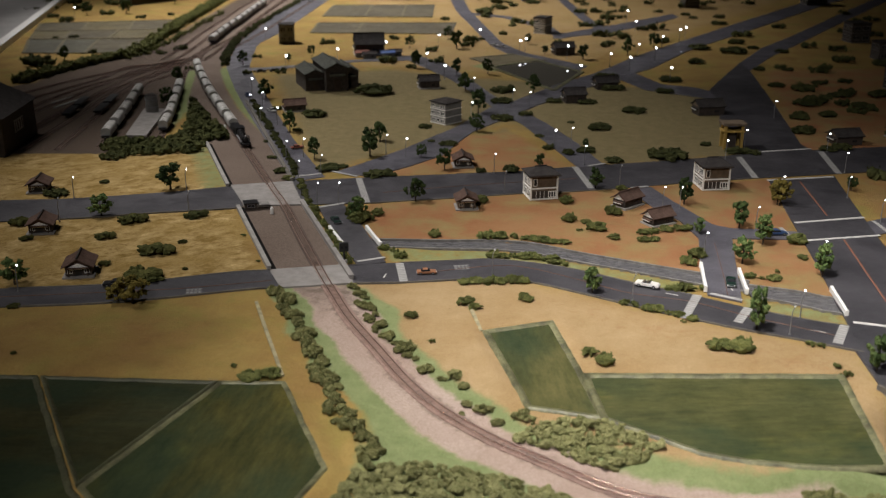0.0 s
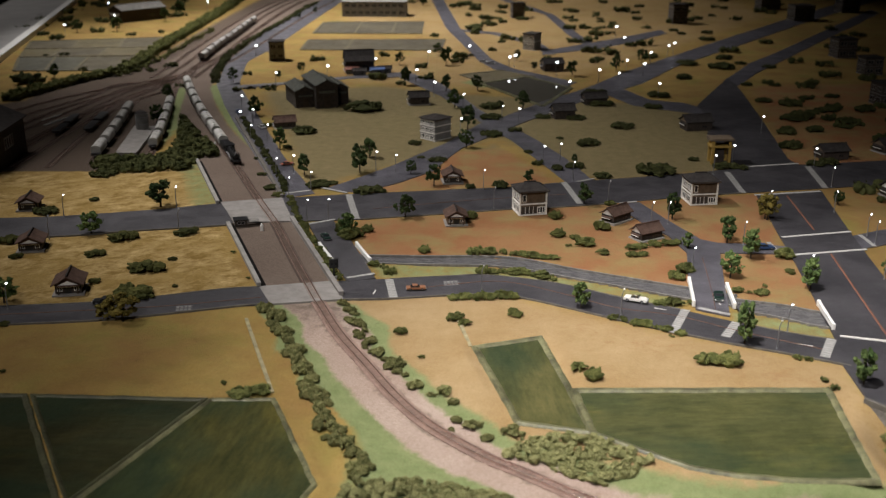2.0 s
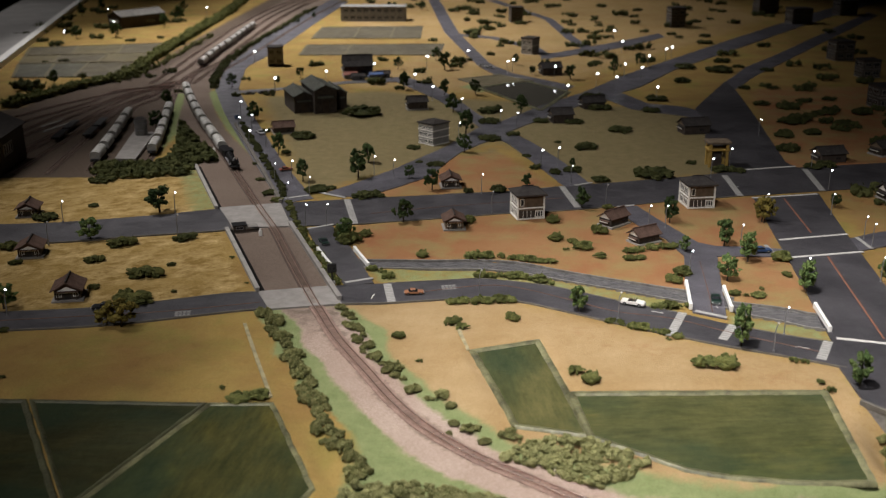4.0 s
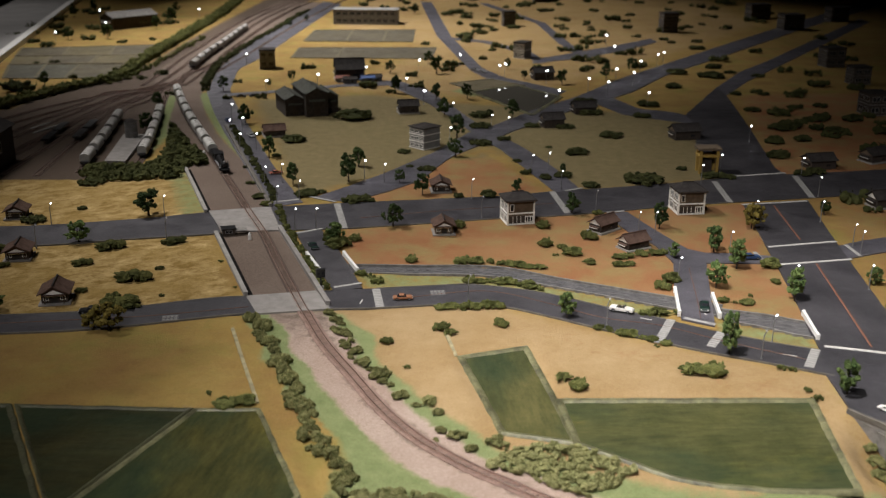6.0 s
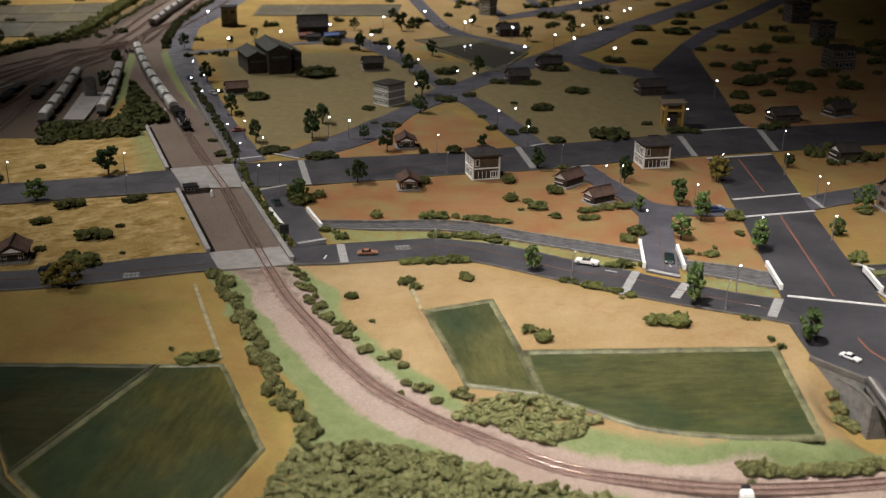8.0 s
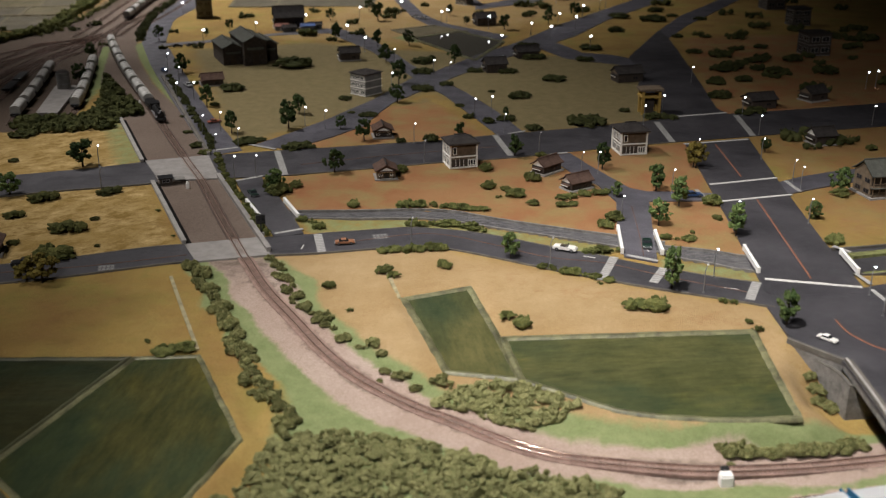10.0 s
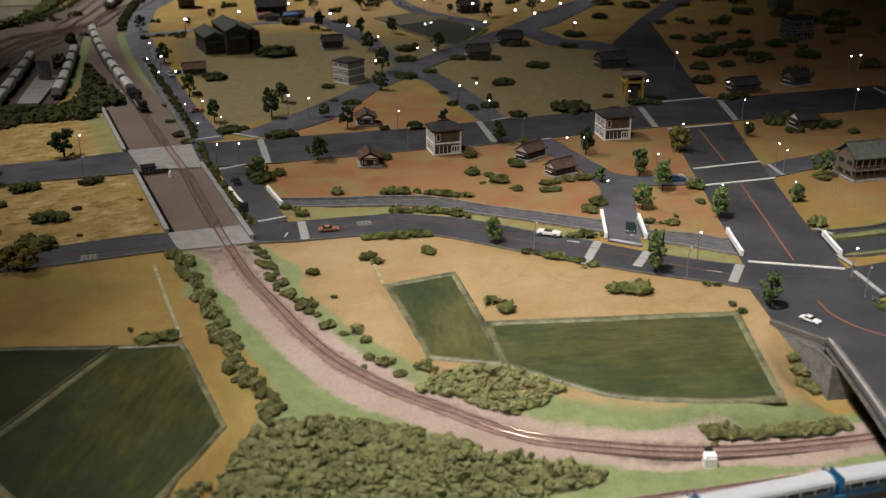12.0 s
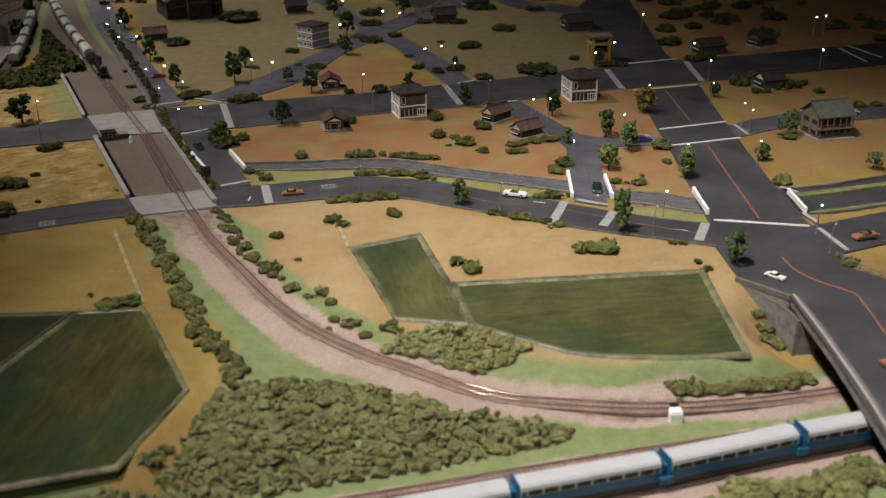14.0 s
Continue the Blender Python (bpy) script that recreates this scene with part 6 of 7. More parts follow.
def roof_gable(w, d, h, over, sag=0.0):
    """A gabled roof, its ridge along x; sag curves the slopes."""
    bm = bmesh.new()
    D2 = d / 2 + over
    t = 0.0015
    prof = [(-D2, 0), (-D2 * 0.5, h * 0.5 - sag), (0, h), (D2 * 0.5, h * 0.5 - sag), (D2, 0)]
    ring = [(y, z + t) for y, z in prof] + [(y, z) for y, z in prof[::-1]]
    a = [bm.verts.new((-w / 2 - over, y, z)) for y, z in ring]
    b = [bm.verts.new((w / 2 + over, y, z)) for y, z in ring]
    n = len(ring)
    bm.faces.new(a)
    bm.faces.new(b[::-1])
    for i in range(n):
        bm.faces.new((a[i], b[i], b[(i + 1) % n], a[(i + 1) % n]))
    bmesh.ops.recalc_face_normals(bm, faces=bm.faces)
    return bm


def gable_end(d, h, x, t=0.001):
    bm = bmesh.new()
    v = [(x, -d / 2, 0), (x, d / 2, 0), (x, 0, h * 0.96)]
    f = [bm.verts.new(p) for p in v]
    g = [bm.verts.new((p[0] + t, p[1], p[2])) for p in v]
    bm.faces.new(f)
    bm.faces.new(g[::-1])
    for i in range(3):
        bm.faces.new((f[i], g[i], g[(i + 1) % 3], f[(i + 1) % 3]))
    bmesh.ops.recalc_face_normals(bm, faces=bm.faces)
    return bm


def hollow(w, d, k, z0, z1, m=None):
    """A rectangular ring w by d with bars k wide, from z0 to z1."""
    bm = bmesh.new()
    rings = [[bm.verts.new((sx * (w / 2 - i), sy * (d / 2 - i), z)) for sx, sy in ((-1, -1), (1, -1), (1, 1), (-1, 1))] for z in (z0, z1) for i in (0, k)]
    a, b, c, d_ = rings
    for i in range(4):
        j = (i + 1) % 4
        for p, q in ((a, b), (b, d_), (d_, c), (c, a)):
            bm.faces.new((p[i], p[j], q[j], q[i]))
    bmesh.ops.recalc_face_normals(bm, faces=bm.faces)
    if m:
        bmesh.ops.transform(bm, matrix=m, verts=bm.verts)
    return bm


def window(q, x, z, w, h, face, off, frame_mat=M_TRIM, bars=1):
    """A framed window on the face: 0 front, 1 right, 2 back, 3 left, at distance off from the middle."""
    m = pose(0, 0, 0, 0, 0, 90 * face) @ Matrix.Translation((x, -off, z))
    k = min(w, h) * 0.12
    fr = part("window", hollow(w, h, k, -0.0008, 0.0004, m @ Matrix.Rotation(radians(90), 4, "X")), frame_mat, q)
    for i in range(bars):
        u = -w / 2 + w * (i + 1) / (bars + 1)
        part("glazing_bar", boxed(u - k / 2, u + k / 2, -0.0006, 0.0002, -h / 2 + k, h / 2 - k, 0, m), frame_mat, fr)
    part("pane", boxed(-w / 2 + k, w / 2 - k, -0.0003, 0.0005, -h / 2 + k, h / 2 - k, 0, m), M_GLASS, fr)


def shop(x, y, turn, w, d, h, label):
    """A two-storey shop: tan walls, pale posts and bands, hipped dark roof."""
    q = thing("shop_house", pose(x, y, 0.0, 0, 0, turn), label, "house", "two-storey shops")
    part("wall", boxed(-w / 2 + 0.001, w / 2 - 0.001, -d / 2 + 0.001, d / 2 - 0.001, -0.003, h), M_WALL, q)
    for sx in (-1, 1):
        for sy in (-1, 1):
            part("corner_post", boxed(sx * w / 2 - 0.0013, sx * w / 2 + 0.0013, sy * d / 2 - 0.0013, sy * d / 2 + 0.0013, -0.002, h, 0.0002), M_TRIM, q)
    for z in (0.0012, h * 0.47):
        bm = hollow(w + 0.0030, d + 0.0030, 0.0024, z - 0.0009, z + 0.0011)
        part("band", bm, M_TRIM, q)
    part("shopfront", boxed(-w * 0.44, w * 0.15, -d / 2 - 0.0002, -d / 2 + 0.002, 0.003, h * 0.36), M_WALL_DARK, q)
    for u in (-0.30, -0.15, 0.0):
        part("shop_post", boxed(u * w - 0.0004, u * w + 0.0004, -d / 2 - 0.0005, -d / 2, 0.003, h * 0.36), M_TRIM, q)
    part("upper_cladding", boxed(-w * 0.22, w * 0.45, -d / 2 - 0.0003, -d / 2 + 0.002, h * 0.54, h * 0.92), M_CLAD, q)
    window(q, w * 0.31, h * 0.21, w * 0.30, h * 0.26, 0, d / 2, bars=2)
    window(q, -w * 0.34, h * 0.72, w * 0.14, h * 0.30, 0, d / 2, bars=0)
    for i in (-1, 1):
        window(q, i * d * 0.22, h * 0.72, d * 0.34, h * 0.30, 3, w / 2, bars=2)
        window(q, i * d * 0.22, h * 0.22, d * 0.34, h * 0.28, 3, w / 2, bars=2)
        window(q, i * d * 0.22, h * 0.72, d * 0.28, h * 0.28, 1, w / 2, bars=1)
    r = part("roof", roof_hip(w, d, 0.0112, 0.0040, w * 0.20), M_ROOF, q)
    r.location = (0, 0, h)
    rc = part("ridge_cap", boxed(-w * 0.23, w * 0.23, -0.0012, 0.0012, 0.0105, 0.0126, 0.0004), M_ROOF, r)
    part("eave_strip", boxed(-w / 2 - 0.0046, w / 2 + 0.0046, -d / 2 - 0.0052, -d / 2 - 0.0046, -0.0012, 0.0012), M_WALL_DARK, r)
    return q


def cottage(x, y, turn, w, d, h, rise, label, wall=M_WALL_DARK, roof=M_ROOF_BROWN, gable=M_WHITE, plinth=True, group="small cottages"):
    """A small gabled house, its ridge along its width."""
    q = thing("workshop_hall" if group == "workshop halls" else "cottage", pose(x, y, zv(x, y) + 0.0015, 0, 0, turn), label, "house", group)
    beam = M_WALL_DARK if group == "workshop halls" else M_TRIM
    if plinth:
        part("plinth", boxed(-w / 2 - 0.003, w / 2 + 0.003, -d / 2 - 0.004, d / 2 + 0.003, -0.004, 0.0012, 0.0003), M_CONCRETE, q)
    part("wall", boxed(-w / 2, w / 2, -d / 2, d / 2, -0.003, h), wall, q)
    r = part("roof", roof_gable(w, d, rise, 0.0035, rise * 0.06), roof, q)
    r.location = (0, 0, h - 0.0003)
    part("ridge_cap", boxed(-w / 2 - 0.004, w / 2 + 0.004, -0.0011, 0.0011, rise + 0.0006, rise + 0.0026, 0.0003), roof, r)
    for sgn in (-1, 1):
        part("gable", gable_end(d * 0.94, rise * 0.94, sgn * (w / 2) - (0.001 if sgn > 0 else 0.0)), gable, r)
    part("porch_roof", boxed(-w / 2 - 0.005, -w / 2 + 0.001, -d * 0.36, d * 0.36, h * 0.66, h * 0.76), roof, q)
    part("porch_beam", boxed(-w / 2 - 0.0052, -w / 2 - 0.0042, -d * 0.34, d * 0.34, h * 0.56, h * 0.64), beam, q)
    part("door", boxed(-w / 2 - 0.0006, -w / 2 + 0.001, -d * 0.14, d * 0.14, 0.001, h * 0.58), M_BARK, q)
    window(q, w * 0.18, h * 0.45, w * 0.2, h * 0.4, 0, d / 2 + 0.0002, M_BARK)
    window(q, 0, h * 0.45, d * 0.4, h * 0.42, 1, w / 2 + 0.0002, M_BARK)
    return q


def temple_house(x, y, turn, w, h, rise, label, wall=M_WALL_DARK):
    """A square house under a hip-and-gable roof, its pale gable over the porch."""
    d = w * 0.95
    q = thing("farmhouse", pose(x, y, zv(x, y) + 0.0015, 0, 0, turn), label, "house", "hip-and-gable houses")
    part("plinth", boxed(-w / 2 - 0.004, w / 2 + 0.004, -d / 2 - 0.006, d / 2 + 0.003, -0.004, 0.0008, 0.0003), M_PANEL, q)
    part("wall", boxed(-w / 2, w / 2, -d / 2, d / 2, -0.003, h), wall, q)
    up = part("roof", roof_gable(d * 1.15, w, rise, 0.0045, rise * 0.09), M_ROOF_BROWN, q)
    up.location = (0, 0, h - 0.001)
    up.rotation_euler = (0, 0, radians(90))
    part("gable", gable_end(w * 0.80, rise * 0.52, -d * 0.60), M_TRIM, up)
    part("gable_back", gable_end(w * 0.9, rise * 0.9, d * 0.56), wall, up)
    part("gable_board", gable_end(w * 0.96, rise * 0.93, -d * 0.585), M_ROOF_BROWN, up)
    part("ridge_cap", boxed(-d * 0.66, d * 0.66, -0.0012, 0.0012, rise, rise + 0.003, 0.0004), M_ROOF, up)
    part("porch_roof", boxed(-w * 0.46, w * 0.46, -d / 2 - 0.006, -d / 2 + 0.001, h * 0.86, h * 0.95), M_ROOF_BROWN, q)
    part("porch_beam", boxed(-w * 0.40, w * 0.40, -d / 2 - 0.004, -d / 2 - 0.003, h * 0.75, h * 0.9), M_TRIM, q)
    for k in (-0.36, 0.36):
        part("porch_post", boxed(k * w - 0.0007, k * w + 0.0007, -d / 2 - 0.0042, -d / 2 - 0.0028, 0, h * 0.9), M_BARK, q)
    part("door", boxed(-w * 0.14, w * 0.14, -d / 2 - 0.0005, -d / 2 + 0.001, 0.001, h * 0.7), M_BLACK, q)
    window(q, -w * 0.32, h * 0.5, w * 0.2, h * 0.4, 0, d / 2 + 0.0002)
    window(q, w * 0.32, h * 0.5, w * 0.2, h * 0.4, 0, d / 2 + 0.0002)
    return q


def block(name, x, y, turn, w, d, h, wall, roof, label, cols=3, rows=2, flat=True, trim=M_TRIM):
    """A plain storeyed building with rows of windows."""
    q = thing(name, pose(x, y, 0.0, 0, 0, turn), label, "building", "storeyed buildings")
    part("wall", boxed(-w / 2, w / 2, -d / 2, d / 2, -0.003, h), wall, q)
    if flat:
        part("roof", boxed(-w / 2 - 0.002, w / 2 + 0.002, -d / 2 - 0.002, d / 2 + 0.002, h, h + 0.003, 0.0005), roof, q)
    else:
        r = part("roof", roof_hip(w, d, 0.008, 0.003, w * 0.15), roof, q)
        r.location = (0, 0, h)
    for j in range(rows):
        z = h * (j + 0.55) / rows
        part("band", boxed(-w / 2 - 0.0008, w / 2 + 0.0008, -d / 2 - 0.0008, d / 2 + 0.0008, h * j / rows + 0.0005, h * j / rows + 0.0025), trim, q)
        for i in range(cols):
            u = (i + 0.5) / cols - 0.5
            window(q, u * w * 0.94, z, w / cols * 0.72, h / rows * 0.5, 0, d / 2 + 0.0002, trim)
            window(q, u * d * 0.94, z, d / cols * 0.72, h / rows * 0.5, 3, w / 2 + 0.0002, trim)
    return q


shop(0.1685, 1.7995, 15, 0.0465, 0.043, 0.0425, "two-storey tan shop with white trim and dark hipped roof")
shop(0.4735, 1.8750, 9, 0.0465, 0.049, 0.0420, "two-storey tan shop with white trim beside the junction")
block("apartment_house", -0.017, 2.336, -43, 0.046, 0.049, 0.047, M_WALL_GREY, M_ROOF, "grey-white storeyed house with dark low hipped roof", 3, 3, False)
temple_house(0.043, 1.733, 8, 0.030, 0.0150, 0.0105, "small brown house with pale gable and concrete yard", M_WALL)
cottage(0.3125, 1.755, 43, 0.044, 0.026, 0.0130, 0.0115, "low brown-roofed cottage with white gable")
cottage(0.3505, 1.667, 32, 0.041, 0.026, 0.0120, 0.0115, "low brown-roofed cottage with white gable")
temple_house(-0.698, 1.781, 10, 0.032, 0.0140, 0.0112, "dark farmhouse with hip-and-gable roof in straw field")
temple_house(-0.610, 1.577, 12, 0.034, 0.0140, 0.0112, "dark farmhouse with hip-and-gable roof in straw field")
temple_house(-0.485, 1.405, 12, 0.035, 0.0150, 0.0122, "dark farmhouse with hip-and-gable roof near the road")
temple_house(0.030, 1.985, 8, 0.032, 0.0142, 0.0105, "small brown house with dark tiled roof")
cottage(-0.370, 2.430, 20, 0.046, 0.032, 0.013, 0.012, "low dark barn with brown roof", group="barns")
for u, v_, w_, d_, hh, rr in ((-0.044, 0.010, 0.120, 0.050, 0.040, 0.012), (0.006, 0.000, 0.150, 0.056, 0.056, 0.014), (0.050, 0.012, 0.100, 0.040, 0.040, 0.012)):
    cx, cy = (pose(-0.335, 2.715, 0, 0, 0, 22) @ Vector((u, v_, 0)))[:2]
    cottage(cx, cy, 112, w_, d_, hh, rr, "wing of a large dark workshop hall with grey roof", M_WALL_DARK, M_ROOF_GREEN, M_WALL_DARK, False, "workshop halls")
block("water_tower", -0.567, 3.385, 10, 0.048, 0.048, 0.058, M_STONE, M_ROOF, "square dark grey tower house with flat roof", 2, 2, True, M_WALL_GREY)
cottage(-0.285, 3.20, 12, 0.085, 0.06, 0.030, 0.03, "dark tiled house behind market stalls", M_WALL_DARK, M_ROOF)
for x, y, mt, lb in ((-0.30, 3.15, M_ROOF_RED, "market stall with rust-red roof"), (-0.275, 3.125, M_ROOF, "market stall with grey roof"), (-0.225, 3.15, M_ROOF_BLUE, "market stall with blue roof"), (-0.205, 3.17, M_ROOF, "market stall with grey roof")):
    cottage(x, y, 14, 0.036, 0.022, 0.011, 0.006, lb, M_WALL_GREY, mt, M_TRIM, False, "market stalls")
cottage(-0.077, 2.71, 14, 0.048, 0.034, 0.018, 0.013, "dark cottage beside the lane", M_WALL_DARK, M_ROOF)
block("apartment_house", 0.252, 3.650, -30, 0.042, 0.05, 0.052, M_WALL_GREY, M_ROOF, "grey storeyed house with flat roof", 2, 2)
block("school_building", -0.370, 4.56, 0, 0.27, 0.09, 0.058, M_STONE, M_WALL_GREY, "long grey school building with rows of windows", 9, 2, True, M_WALL_GREY)
cottage(-1.32, 4.36, 52, 0.21, 0.09, 0.045, 0.02, "long dark shed with grey roof", M_WALL_DARK, M_STONE, M_WALL_DARK, False, "far sheds")
for x, y, w, d, h, r in ((0.295, 3.235, 0.06, 0.045, 0.02, 0.014), (0.28, 2.565, 0.05, 0.038, 0.018, 0.014), (0.372, 2.735, 0.056, 0.04, 0.015, 0.013), (0.578, 2.455, 0.062, 0.04, 0.018, 0.014), (0.807, 2.2, 0.056, 0.04, 0.016, 0.012)):
    cottage(x, y, 14, w, d, h, r, "dark cottage with tiled roof in olive meadow", M_WALL_DARK, M_ROOF, M_WALL, False)
for x, y, w, d, h in ((1.253, 3.53, 0.064, 0.06, 0.06), (1.23, 3.21, 0.055, 0.05, 0.05), (1.118, 2.76, 0.06, 0.06, 0.055), (0.228, 4.51, 0.05, 0.05, 0.06), (0.865, 4.36, 0.06, 0.06, 0.075), (1.35, 4.87, 0.09, 0.07, 0.06), (1.386, 4.48, 0.085, 0.07, 0.06), (1.67, 4.78, 0.08, 0.07, 0.06), (0.42, 5.5, 0.08, 0.07, 0.06)):
    block("tenement", x, y, 10, w, d, h, M_WALL_DARK, M_ROOF, "dark storeyed building in the unlit distance", 2, 2, True, M_STONE)
cottage(0.835, 1.918, 12, 0.040, 0.034, 0.016, 0.013, "dark cottage with pale gable in the shade", M_WALL_DARK, M_ROOF, M_TRIM)
cottage(0.94, 2.255, 25, 0.046, 0.036, 0.016, 0.013, "dark cottage in the unlit ground", M_WALL_DARK, M_ROOF, M_WALL)


def inn(x, y, turn, w, d, h):
    """A two-storey inn with galleries along the front and a grey-green gabled roof."""
    q = thing("inn", pose(x, y, 0.0, 0, 0, turn), "two-storey wooden inn with galleries and grey-green roof", "house")
    part("plinth", boxed(-w / 2 - 0.004, w / 2 + 0.004, -d / 2 - 0.006, d / 2 + 0.004, -0.003, 0.0022, 0.0004), M_CONCRETE, q)
    part("wall", boxed(-w / 2, w / 2, -d / 2 + 0.004, d / 2, -0.002, h), M_WALL, q)
    r = part("roof", roof_gable(w, d, 0.020, 0.004, 0.001), M_ROOF_GREEN, q)
    r.location = (0, 0, h)
    part("ridge_cap", boxed(-w / 2 - 0.004, w / 2 + 0.004, -0.0014, 0.0014, 0.0208, 0.0228, 0.0004), M_ROOF_GREEN, r)
    for sgn in (-1, 1):
        part("gable", gable_end(d * 0.98, 0.0195, sgn * w / 2 - (0.001 if sgn > 0 else 0)), M_WALL, r)
    for z in (0.004, h * 0.52):
        part("gallery_floor", boxed(-w / 2, w / 2, -d / 2 - 0.003, -d / 2 + 0.004, z - 0.001, z + 0.0006), M_WALL, q)
        part("gallery_rail", boxed(-w / 2, w / 2, -d / 2 - 0.003, -d / 2 - 0.0024, z + 0.005, z + 0.006), M_WALL, q)
        part("recess", boxed(-w / 2 + 0.002, w / 2 - 0.002, -d / 2 + 0.0032, -d / 2 + 0.0042, z + 0.002, z + h * 0.40), M_BLACK, q)
    part("lower_eave", boxed(-w / 2 - 0.003, w / 2 + 0.003, -d / 2 - 0.006, -d / 2 + 0.003, h * 0.47, h * 0.50, 0.0003), M_ROOF_GREEN, q)
    for i in range(6):
        u = -w / 2 + 0.0008 + i * (w - 0.0016) / 5
        part("gallery_post", boxed(u - 0.0007, u + 0.0007, -d / 2 - 0.003, -d / 2 - 0.0016, 0, h), M_WALL, q)
    for i in (-1, 1):
        window(q, i * d * 0.22, h * 0.74, d * 0.26, h * 0.2, 3, w / 2 + 0.0002, M_WALL_DARK)
        window(q, i * d * 0.22, h * 0.26, d * 0.26, h * 0.2, 3, w / 2 + 0.0002, M_WALL_DARK)
    return q


inn(0.823, 1.632, 11, 0.058, 0.050, 0.035)


def gate_tower(x, y, turn):
    q = thing("gate_tower", pose(x, y, 0, 0, 0, turn), "yellow timber gate tower with open frame", "tower")
    for sx in (-1, 1):
        for sy in (-1, 1):
            part("post", boxed(sx * 0.017 - 0.0028, sx * 0.017 + 0.0028, sy * 0.012 - 0.0028, sy * 0.012 + 0.0028, -0.002, 0.048, 0.0004), M_YELLOW, q)
    part("beam", boxed(-0.022, 0.022, -0.016, 0.016, 0.034, 0.038, 0.0004), M_YELLOW, q)
    part("roof", boxed(-0.024, 0.024, -0.018, 0.018, 0.048, 0.053, 0.0008), M_WALL, q)
    part("core", boxed(-0.008, 0.008, -0.006, 0.006, 0, 0.034), M_WALL_DARK, q)


gate_tower(0.566, 2.150, 4)


def engine_shed():
    q = thing("engine_shed", pose(-0.905, 2.075, 0, 0, 0, 5), "large dark engine shed beside the sidings", "shed")
    part("wall", boxed(-0.10, 0.045, -0.09, 0.10, -0.002, 0.075), M_WALL_DARK, q)
    r = part("roof", roof_gable(0.19, 0.145, 0.035, 0.006), M_ROOF, q)
    r.rotation_euler = (0, 0, radians(90))
    r.location = (-0.0275, 0.005, 0.075)
    part("gable", gable_end(0.14, 0.034, -0.095), M_WALL_DARK, r)
    part("door", boxed(-0.05, 0.0, -0.092, -0.089, 0, 0.055), M_BLACK, q)
    window(q, 0.0, 0.045, 0.05, 0.025, 1, 0.0455, M_WALL_GREY, 3)


engine_shed()

# ---- street lamps ----
def lamp_parts(r=0.0012):
    pole = tube(tube(bmesh.new(), (0, 0, -0.003), (0, 0, 0.030), 0.0008, 0.0006, 6), (0, 0, 0.030), (0.0022, 0, 0.0362), 0.0006, 0.0005, 6)
    foot = tube(bmesh.new(), (0, 0, 0), (0, 0, 0.0016), 0.0016, 0.0012, 8)
    head = bmesh.new()
    bmesh.ops.create_uvsphere(head, u_segments=12, v_segments=8, radius=r, matrix=Matrix.Translation((0.0026, 0, 0.0370)) @ Matrix.Diagonal((1.15, 1, 0.85, 1)))
    hood = tube(bmesh.new(), (0.0026, 0, 0.0384), (0.0026, 0, 0.0392), 0.0016, 0.0008, 8)
    return pole, foot, head, hood


def street_lamp(m, lit, r=0.0012):
    q = thing("street_lamp", m, "slim grey street lamp, its white bulb lit" if lit else "slim grey street lamp with pale unlit head", "street lamp", "street lamps")
    for nm, bm, mt in zip(("pole", "foot", "bulb", "hood"), lamp_parts(r), (M_STEEL, M_STEEL, M_LAMP if lit else M_LAMP_OFF, M_STEEL)):
        part(nm, bm, mt, q)
    return q


# Far and middle bulbs are oversized: the lamps' glow is put into their shape.
FAR_LIT = street_lamp(pose(-1.5316, 4.618, 0.001), True, 0.0027)
MID_LIT = street_lamp(pose(-0.5086, 2.606, 0.001), True, 0.0017)
LIT, UNLIT = street_lamp(pose(-0.6226, 1.739, 0.001), True), street_lamp(pose(-0.6006, 1.620, 0.001), False)
LAMPS_WEST = [(-0.62, 1.738), (-0.443, 1.796), (-0.539, 1.331), (-0.597, 1.619), (-0.403, 1.668), (-1.532, 4.615), (-1.355, 4.184), (-1.234, 4.414), (-1.115, 4.691), (-1.443, 3.896)]
LAMPS_ROAD = [(-0.506, 2.606), (-0.445, 2.446), (-0.469, 2.42), (-0.415, 2.281), (-0.38, 2.287), (-0.306, 2.0), (-0.277, 2.023), (-0.258, 1.864), (-0.224, 1.904), (-0.203, 1.729), (-0.168, 1.733), (-0.12, 2.059), (-0.079, 2.034), (0.092, 1.93), (0.11, 1.814), (0.314, 1.864), (0.371, 1.738), (0.399, 1.739), (0.539, 2.057), (0.594, 2.142), (0.04, 2.369), (0.247, 2.141), (0.212, 2.12), (0.262, 1.997)]
LAMPS_NORTH = [(-0.483, 2.935), (-0.357, 3.051), (-0.232, 3.185), (-0.099, 3.001), (-0.081, 3.33), (-0.64, 3.421), (-0.04, 2.811), (0.135, 2.509), (0.173, 2.484), (0.04, 2.651), (0.167, 3.238), (0.185, 3.271), (0.254, 3.635), (0.044, 3.451), (0.304, 3.148), (0.317, 2.838), (0.415, 3.025), (0.463, 2.971), (0.514, 3.195), (0.566, 3.67), (0.608, 3.349), (0.571, 3.947), (0.685, 3.493), (0.712, 3.543), (0.556, 3.135), (0.551, 2.82), (0.721, 2.42)]
LAMPS_EAST = [(0.752, 2.123), (0.5, 1.638), (0.583, 1.812), (0.708, 1.686), (0.708, 1.648), (0.741, 1.975), (0.696, 1.815), (0.09, 1.423), (0.273, 1.344), (0.397, 1.512), (0.477, 1.299), (0.451, 1.248), (0.558, 1.485), (0.666, 1.491), (0.652, 1.236), (0.644, 1.176), (1.096, 2.355), (1.122, 2.366), (0.984, 2.044)]
